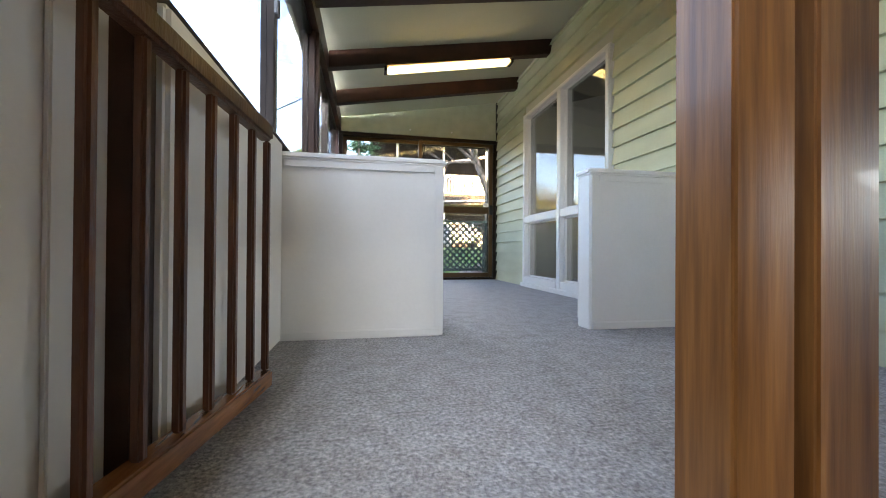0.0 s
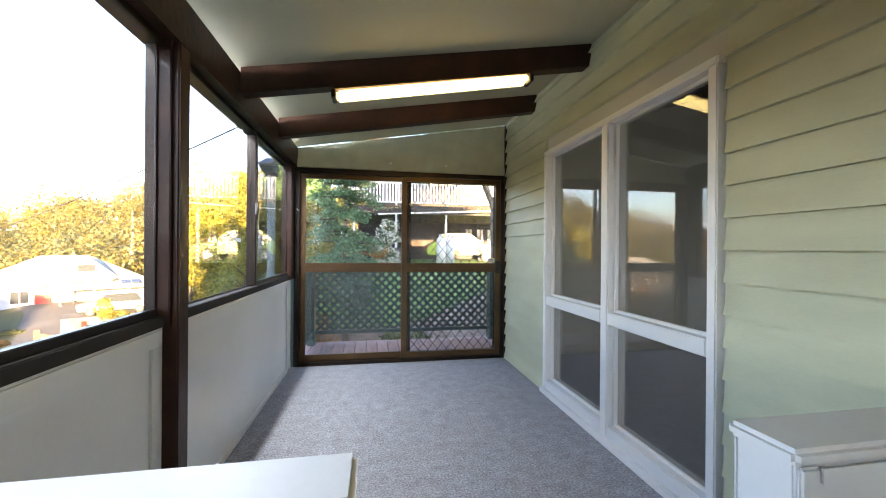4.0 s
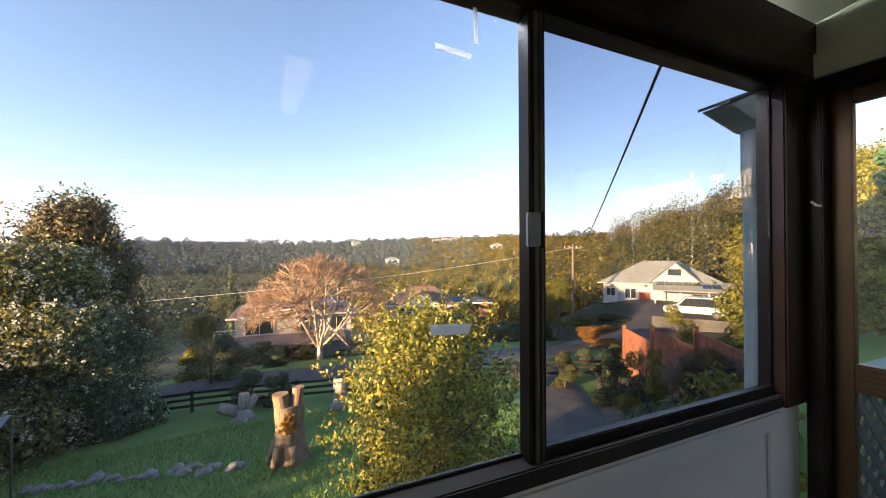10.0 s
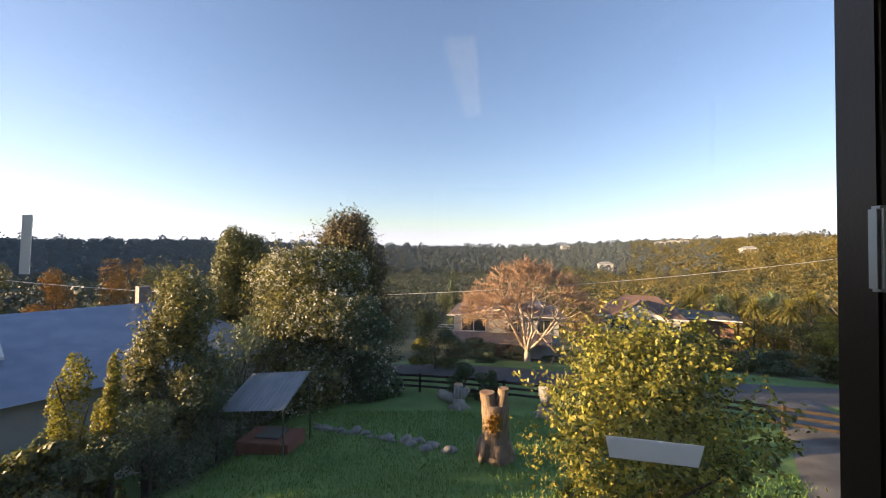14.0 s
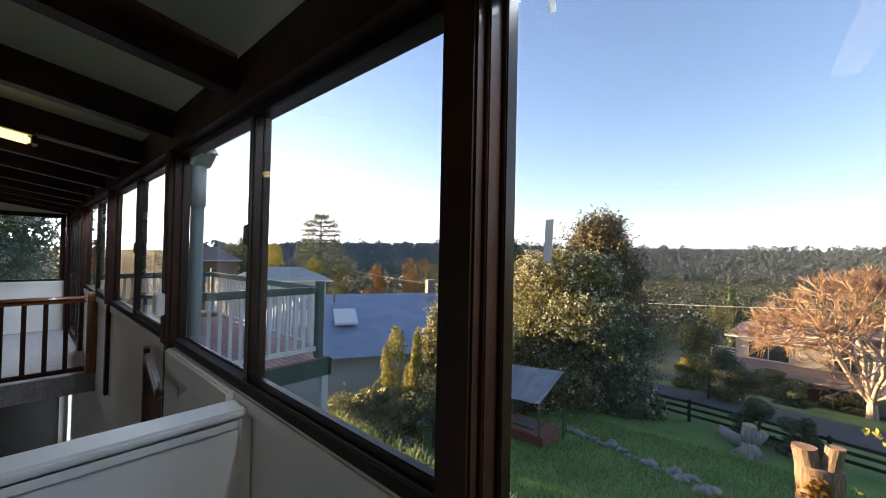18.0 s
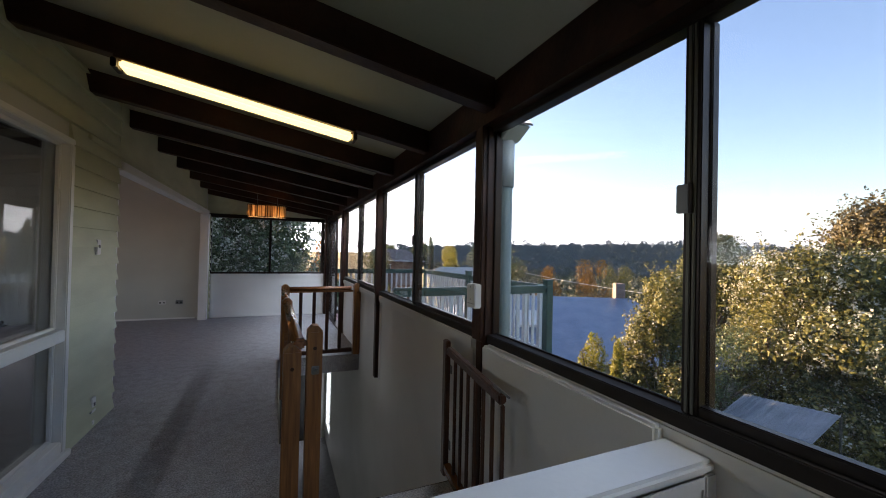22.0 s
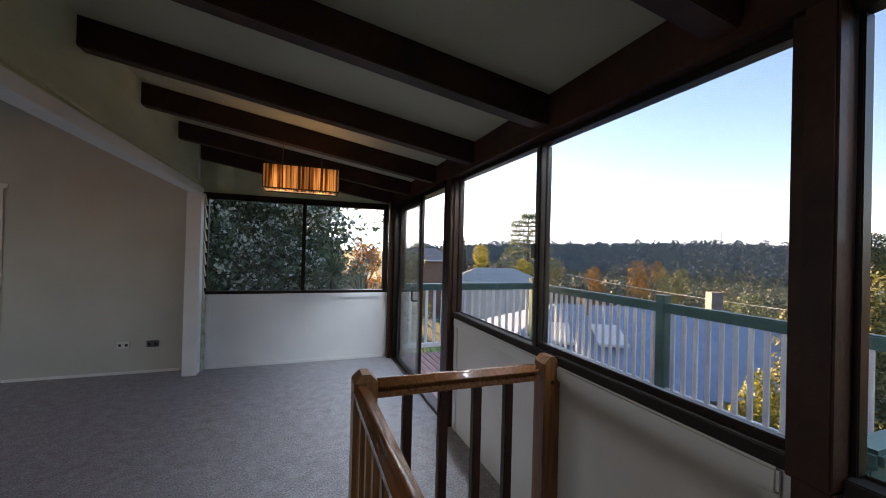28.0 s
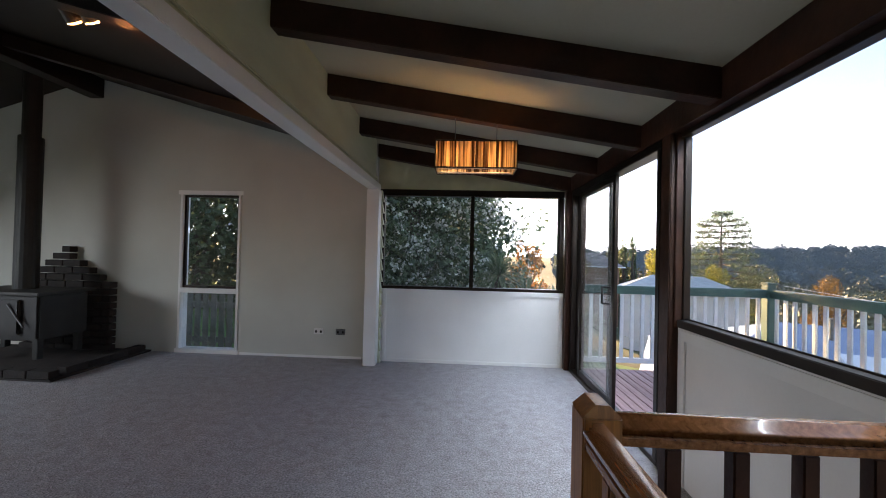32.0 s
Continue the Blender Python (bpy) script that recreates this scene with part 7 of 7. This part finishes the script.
for a in (0.5, 2.2, 3.6, 5.2):
    branching(Vector((gx - 0.1, gy, gz + 2.0)), Vector((math.cos(a) * 0.5, math.sin(a) * 0.5, 1)).normalized(), 1.7, 0.10, 4, gb, segs, 0.5, 0.1, 0.72, 3)
under("branches", sticks("branches", segs, PALEBARK, 6), gt)
pts, d = blob_points(lobes_for(gx, gy, gz + 3.2, gz + 7.0, 2.6, 2.6, 12, 4), 5000, 0.2)
under("crown", leaf_mesh("crown", pts, 0.07, DARKLEAF), gt)

# shrubs, hedges and valley planting seen past the lawn
for i, (az, d, top, r, mt, lab) in enumerate(((99.5, 30, -5.0, 1.5, GOLDLEAF, "golden shrub by the road"), (93, 18.4, -3.6, 0.9, DARKLEAF, "dark shrub by the fence"), (89.5, 17.6, -3.8, 0.8, DARKLEAF, "small dark shrub by the fence"), (47.5, 17.5, -3.0, 0.75, OLIVE, "clipped round bush by the driveway"),
        (44, 21, -3.6, 0.9, DARKLEAF, "round shrub by the gateway"), (41, 24, -4.0, 1.0, OLIVE, "olive shrub near the red fence"),
        (40, 15.5, -2.6, 1.1, OLIVE, "low shrub beside the driveway"), (24, 12.5, -1.6, 1.2, OLIVE, "low garden shrub below the porch"), (36.5, 14.0, -1.75, 0.85, GOLDLEAF, "yellow-flowered shrub before the red fence"), (33.0, 22.0, -1.25, 1.05, GOLDLEAF, "round yellow-green bush behind the red fence"), (42, 16.5, -2.7, 0.9, DARKLEAF, "dark low shrub by the driveway"), (28.5, 10.2, -1.75, 0.7, DARKLEAF, "low dark shrub in the bed"),
        (43, 30, -4.0, 1.8, ORANGE, "rusty shrub by the white house"), (91, 37, -6.4, 2.0, DARKLEAF, "dark tree before the two-storey house"), (85, 37, -6.9, 1.6, OLIVE, "shrub before the two-storey house"), (78, 37, -7.4, 2.2, DARKLEAF, "dark hedge by the road"), (72, 36, -7.3, 2.2, OLIVE, "hedge beside the road"),
        (57, 40, -6.0, 2.5, DARKLEAF, "dark trees beside the brick house"), (97, 45, -2.6, 3.0, OLIVE, "green tree behind the two-storey house"), (104, 40, -4.0, 3.4, DARKLEAF, "dark trees across the road"), (16, 15, 1.0, 1.5, GOLDLEAF, "golden shrub beside the porch"),
        (41.5, 44, -5.3, 2.0, OLIVE, "green shrub before the white house"), (38.5, 46, -5.6, 1.6, GOLDLEAF, "yellow shrub before the white house"), (45, 41, -5.4, 1.7, GOLDLEAF, "golden shrub by the power pole"), (35, 45, -5.8, 1.5, DARKLEAF, "dark shrub before the white house"), (63, 44, -4.6, 2.0, GOLDLEAF, "golden palms beside the brick house"), (53, 46, -4.2, 2.6, OLIVE, "olive trees beyond the brick house"))):
    x, y = polar(az, d)
    tree("shrub", x, y, top, r, r, 5500, 0.022 + d * 0.0013, mt, lab, "shrub", 60 + i, 8, 0.0)
# cypress
x, y = polar(94.8, 60)
tree("cypress", x, y, -1.7, 1.2, 1.2, 3500, 0.16, DARKLEAF, "narrow dark green cypress", seed=90, nl=12, low=0.0)
# trees towards the south-west
for i, (az, d, top, r, mt, lab) in enumerate(((136, 48, 1.1, 2.8, ORANGE, "round tree glowing in the low sun"), (133, 52, 0.4, 2.6, OLIVE, "olive tree in the valley"), (142, 52, 0.2, 2.4, ORANGE, "orange tree beyond the roof"), (151, 56, 0.8, 3.4, GOLDLEAF, "golden tree beyond the railing"), (128, 40, -1.2, 3.0, DARKLEAF, "dark tree beyond the roof"),
        (157, 70, 2.8, 4.0, GOLDLEAF, "golden trees on the skyline"), (161, 66, 2.8, 3.2, OLIVE, "trees on the skyline"), (165, 72, 2.9, 3.6, DARKLEAF, "dark trees on the skyline"), (168, 40, 1.6, 2.4, OLIVE, "tree beyond the neighbour's garden"), (120, 42, -1.0, 3.4, OLIVE, "trees below the ridge"), (147, 64, 0.6, 3.0, OLIVE, "tree under the pine"), (139, 40, -2.4, 2.4, DARKLEAF, "shrubs beside the metal roof"))):
    x, y = polar(az, d)
    tree("tree", x, y, top, r, r, 8000, 0.025 + d * 0.0013, mt, lab, "tree", 100 + i, 10, 0.0)
for az, d, hgt in ((159.2, 60, 4.2), (160.2, 60, 3.6)):
    x, y = polar(az, d)
    tree("cypress", x, y, hgt, 0.6, 0.6, 1500, 0.15, DARKLEAF, "tall thin dark cypress on the skyline", seed=int(d), nl=9, low=0.0)
# whorled pine
x, y = -29.6, -48.4
z = float(ground_z(x, y))
pn = thing("whorled_pine", (x, y, z), "open dark pine with whorls of drooping branches", "tree")
segs, lv = [], []
gp = np.random.default_rng(5)
for k in range(14):
    h = 6.6 - k * 0.64 + gp.uniform(-.12, .12)
    R = (1.0 + 2.9 * (1 - math.exp(-k / 2.4))) * gp.uniform(0.85, 1.12)
    for j in range(8):
        a = j * 0.785 + k * 0.5 + gp.uniform(-.15, .15)
        r_ = R * gp.uniform(0.75, 1.1)
        segs.append(((x, y, h), (x + r_ * math.cos(a), y + r_ * math.sin(a), h + 0.30 - 0.06 * k), 0.06, 0.03))
        for s in range(100):
            u = gp.uniform(0.5, 1.08)
            lv.append((x + r_ * u * math.cos(a) + gp.normal() * 0.20, y + r_ * u * math.sin(a) + gp.normal() * 0.20, h + (0.34 - 0.06 * k) * u * u + gp.normal() * 0.20))
under("branches", sticks("branches", segs, BARK, 4), pn)
part("trunk", tube((x, y, z), (x, y, 6.6), 0.3, 0.08), BARK, pn)
under("crown", leaf_mesh("crown", np.array(lv), 0.10, DARKLEAF), pn)
# mast on the ridge
x, y = polar(123.8, 760)
z = float(ground_z(x, y))
ms = thing("radio_mast", (x, y, z), "thin radio mast on the far ridge", "mast")
part("mast", tube((x, y, z), (x, y, 1.4 + 760 * math.tan(radians(3.5))), 0.7, 0.35, 6), STEEL, ms)

# ---- garden to the south ----
# tall crowns added unseen above the window heads to block the low sun
tree("flowering_tree", 2.6, -11.2, 9.5, 3.1, 2.4, 70000, 0.07, DARKLEAF, "dense dark tree covered in white blossom", seed=71, nl=60, low=0.0, blossom=30000, bsize=0.052, shell=0.1, sprigs=500)
tree("tree", 5.2, -15.0, 9.0, 4.2, 2.6, 44000, 0.11, DARKLEAF, "tall dark tree behind the paling fence", seed=75, nl=44, low=0.0, shell=0.1)
tree("flowering_tree", 9.0, -12.2, 10.5, 4.6, 2.4, 60000, 0.10, DARKLEAF, "dense dark tree beside the house", seed=72, nl=60, low=0.0, blossom=5000, bsize=0.05, shell=0.1, sprigs=200)
tree("tree", 2.0, -15.5, 6.0, 2.4, 2.2, 26000, 0.075, DARKLEAF, "dark leafy tree behind the garden", seed=73, nl=18, low=0.0)
tree("shrub", -0.8, -14.0, 1.85, 0.9, 0.9, 7000, 0.05, ORANGE, "red and orange leaved shrub", "shrub", 74, 10, 0.0)


def spiky(name, x, y, h, n, L, w, material, label, seed, droop=0.5):
    g = np.random.default_rng(seed)
    z = float(ground_z(x, y))
    t = thing(name, (x, y, z), label, "palm")
    part("trunk", tube((x, y, z - 0.1), (x, y, z + h), 0.10, 0.07), BARK, t)
    rows = []
    for i in range(n):
        a, e = g.uniform(0, 6.28), g.uniform(-0.5, 1.35)
        p = Vector((x, y, z + h))
        way = Vector((math.cos(a) * math.cos(e), math.sin(a) * math.cos(e), math.sin(e)))
        side = way.cross(Vector((0, 0, 1))).normalized() * w
        ll = L * g.uniform(0.7, 1.1)
        mid_, tip_ = p + way * ll * 0.55, p + way * ll - Vector((0, 0, droop * ll * 0.4))
        rows += [p - side * 0.5, p + side * 0.5, mid_ + side, mid_ - side, mid_ - side, mid_ + side, tip_ + side * 0.1, tip_ - side * 0.1]
    r = np.array(rows)
    me = from_grid("fronds", r[:, 0], r[:, 1], r[:, 2], np.arange(len(r)).reshape(-1, 4))
    me.materials.append(material)
    under("fronds", me, t)


SPIKE = leafy("spiky_leaves", (0.07, 0.11, 0.05), (0.22, 0.27, 0.14))
spiky("cabbage_palm", 0.62, -8.35, 1.75, 300, 0.62, 0.016, SPIKE, "spiky-headed cabbage palm outside the end window", 1)
spiky("cabbage_palm", 0.38, -8.2, 1.15, 240, 0.6, 0.016, SPIKE, "spiky-headed cabbage palm outside the end window", 2)
for i, (x, y, h) in enumerate(((-0.75, -9.6, 1.1), (-0.25, -10.4, 1.0), (-1.6, -11.0, 1.3))):
    spiky("palm", x, y, h, 90, 1.5, 0.03, SPIKE, "arching green palm in the south garden", 10 + i, 0.9)
GOLDFROND = leafy("golden_fronds", (0.10, 0.10, 0.02), (0.28, 0.25, 0.06), 0.4)
for i, (az, d, h) in enumerate(((66.0, 58, 5.2), (63.5, 56, 6.4), (62.0, 60, 7.8), (60.2, 55, 6.2), (58.5, 58, 6.6), (57.0, 54, 5.6), (55.3, 57, 6.4), (53.8, 53, 5.2), (52.2, 56, 6.0), (69.5, 60, 5.5))):
    x, y = polar(az, d)
    spiky("golden_palm", x, y, h, 240, 2.5, 0.05, GOLDFROND if i % 3 else SPIKE, "tall palm lit gold beyond the road", 200 + i, 1.0)
for i, (x, y) in enumerate(((-6.6, 13.6), (-7.4, 14.6), (-7.9, 15.8), (-8.8, 16.4), (-9.6, 17.6), (-6.0, 12.2), (-5.2, 12.9), (-10.4, 18.6), (-7.0, 16.6), (-8.2, 18.0), (-5.4, 10.0), (-6.4, 9.2))):
    spiky("strap_clump", x, y, 0.06, 130, 0.85, 0.028, SPIKE, "clump of arching strap leaves in the mulched bed", 300 + i, 1.1)
for i, (x, y) in enumerate(((-4.9, -1.6), (-5.3, -2.2), (-5.6, -1.2), (-5.9, -2.9), (-6.3, -2.0), (-6.2, -3.6))):
    spiky("strap_clump", x, y, 0.06, 130, 0.85, 0.028, SPIKE, "clump of arching strap leaves below the deck", 330 + i, 1.1)
# weeping mound of dry grass beside the driveway
DRYGRASS = leafy("dry_grass_blades", (0.10, 0.065, 0.035), (0.26, 0.18, 0.10), 0.3)
gx, gy, gw = -4.4, 12.6, np.random.default_rng(91)
gz = float(ground_z(gx, gy))
tk = thing("grass_tussock", (gx, gy, gz), "weeping mound of dry brown grass", "grass")
n = 9000
a_ = gw.uniform(0, 6.283, n)
e_, l_ = gw.uniform(0.35, 1.5, n), gw.uniform(0.7, 1.15, n)
lay = []
for u in (0.0, 0.5, 1.0):
    rad_ = l_ * np.cos(e_) * 1.05 * u
    lay.append(np.stack([gx + rad_ * np.cos(a_), gy + rad_ * np.sin(a_), gz + 1.25 * l_ * np.sin(e_) * (1.6 * u - 0.75 * u * u)], 1))
sd = np.stack([-np.sin(a_), np.cos(a_), 0 * a_], 1) * 0.008
quad = np.concatenate([lay[0] - sd, lay[0] + sd, lay[1] + sd, lay[1] - sd, lay[1] - sd, lay[1] + sd, lay[2] + sd * 0.3, lay[2] - sd * 0.3], 1).reshape(-1, 3)
me = from_grid("blades", quad[:, 0], quad[:, 1], quad[:, 2], np.arange(8 * n).reshape(-1, 4))
me.materials.append(DRYGRASS)
under("blades", me, tk)
# dark under-planting along the road and small garden trees under the deck
for i, (az, d, top, r, mt, lab) in enumerate(((95.5, 27, -3.6, 1.6, DARKLEAF, "dark spreading tree by the road"), (97.5, 26, -2.2, 1.8, OLIVE, "layered evergreen by the road"), (90.0, 31, -6.0, 1.2, DARKLEAF, "thin-leaved shrub before the house"), (74, 38, -6.2, 1.8, DARKLEAF, "dark shrub by the brick house"), (64, 40, -5.2, 2.4, DARKLEAF, "dark hedge before the palms"),
        (59, 38, -5.0, 2.2, OLIVE, "hedge beyond the road"), (55, 36, -5.2, 1.8, DARKLEAF, "dark hedge beyond the road"), (51, 34, -4.8, 1.4, OLIVE, "shrub by the power pole"), (140.5, 13.0, -1.0, 0.55, GOLDLEAF, "small tree with a golden top"), (137.5, 13.5, -1.2, 0.40, GOLDLEAF, "slim sapling with golden leaves"), (142, 11.5, -2.9, 1.2, DARKLEAF, "grey-green shrub below the deck"), (134, 12.5, -2.3, 1.3, DARKLEAF, "grey-green shrub below the deck"),
        (148, 12.0, -2.8, 1.2, OLIVE, "shrub beside the deck post"), (127, 14, -3.0, 1.0, DARKLEAF, "dark shrub by the barbecue"), (124.5, 17.5, -0.9, 1.9, DARKLEAF, "dark evergreen behind the shelter"), (130.5, 15.0, -1.5, 1.7, DARKLEAF, "dark evergreen beside the neighbour's wall"),
        (119.5, 19.5, -0.4, 1.8, BLOOMLEAF, "evergreen filling in behind the shelter"))):
    x, y = polar(az, d)
    tree("shrub", x, y, top, r, r, 6000, 0.022 + d * 0.0013, mt, lab, "shrub", 160 + i, 10, 0.0, sprigs=80)
tree("flowering_tree", -17.7, -2.5, -0.4, 2.2, 2.2, 24000, 0.068, DARKLEAF, "dark glossy shrub starred with white blossom", seed=180, nl=22, low=0.0, blossom=3600, bsize=0.05, sprigs=200)
# bare twigs against the fence outside the living-room window
tw_ = thing("bare_shrub", (4.75, -6.75, float(ground_z(4.75, -6.75))), "leafless shrub with pale arching twigs outside the window", "shrub")
segs = []
gt_ = np.random.default_rng(77)
for i in range(7):
    a = i * 0.9 + gt_.uniform(-.3, .3)
    branching(Vector((4.75, -6.75, float(ground_z(4.75, -6.75)))), Vector((math.cos(a) * 0.8, math.sin(a) * 0.25, 0.7)).normalized(), 0.42, 0.011, 3, gt_, segs, 0.40, -0.05, 0.80, 3)
under("branches", sticks("branches", segs, PALEBARK, 4), tw_)
# dark paling fence along the lower boundary
dfn = thing("dark_fence", (-12.5, -7.2, float(ground_z(-12.5, -7.2))), "dark weathered paling fence behind the barbecue", "fence")
for i in range(46):
    fx, fy = -9.2 - i * 0.16, -5.4 - i * 0.075
    fz_ = float(ground_z(fx, fy))
    part("paling", turned(box(-0.065, -0.01, -0.2, 0.065, 0.01, 1.25 + 0.03 * math.sin(i * 1.7)), Matrix.Translation((fx, fy, fz_)) @ pose(0, 0, 0, 0, 0, 25)), FENCE, dfn)
PICKET = surf("grey_fence_palings", (0.17, 0.175, 0.155), (0.30, 0.305, 0.28), 4, 0.9, 0.4, 30, vary=0.3)
pf = thing("paling_fence", (5.0, -7.4, -0.45), "weathered grey paling fence behind the house", "fence")
for h in (0.05, 0.62):
    part("rail", box(2.85, -7.46, -0.30 + h, 7.9, -7.42, -0.21 + h), PICKET, pf)
for i in range(37):
    part("paling", box(2.85 + i * 0.136, -7.42, -0.5, 2.94 + i * 0.136, -7.40, 0.66 + 0.02 * math.sin(i * 2.3), 0.002), PICKET, pf)

# unseen roof over the house and the veranda, added to shade the neighbour
ROOFTIN = surf("grey_roof_sheet", (0.25, 0.25, 0.25), (0.33, 0.33, 0.33), 2, 0.5, 0.1, 20)
solid("roof", prism([(-0.22, 2.36), (2.4, 2.78), (5.95, 4.3), (9.0, 3.2), (9.0, 3.3), (5.95, 4.4), (2.4, 2.88), (-0.22, 2.44)], "y", SOUTH - 0.4, NORTH + 0.35), ROOFTIN, "unseen grey roof added over house and veranda to block sun", "roof", kind="structure")


# ---- weatherboards, last ----
bw = thing("weatherboard_cladding", (WALL_X, 2.1, 0), "pale green overlapping weatherboards on the house wall", "cladding", kind="structure")
PITCH = 0.1355


def board(y0, y1, z):
    z1 = min(z + PITCH + 0.012, 2.63)
    bm = prism([(WALL_X - 0.033, z), (WALL_X - 0.0005, z), (WALL_X - 0.0005, z1), (WALL_X - 0.005, z1)], "y", y0, y1)
    part("weatherboard", bm, BOARD, bw)


for i in range(20):
    z = 0.002 + i * PITCH
    if z > 2.6:
        break
    spans = [(-1.29, NORTH - 0.03)]
    if z < 2.06:
        spans = [(-1.29, -0.47), (1.24, 2.846), (4.556, NORTH - 0.03)]
    for a, b in spans:
        board(a, b, z)
for i in range(15):
    part("weatherboard", prism([(2.226, i * PITCH), (WALL_X - 0.0005, i * PITCH), (WALL_X - 0.0005, (i + 1) * PITCH), (2.252, (i + 1) * PITCH)], "y", SOUTH + 0.024, -5.80), BOARD, bw)
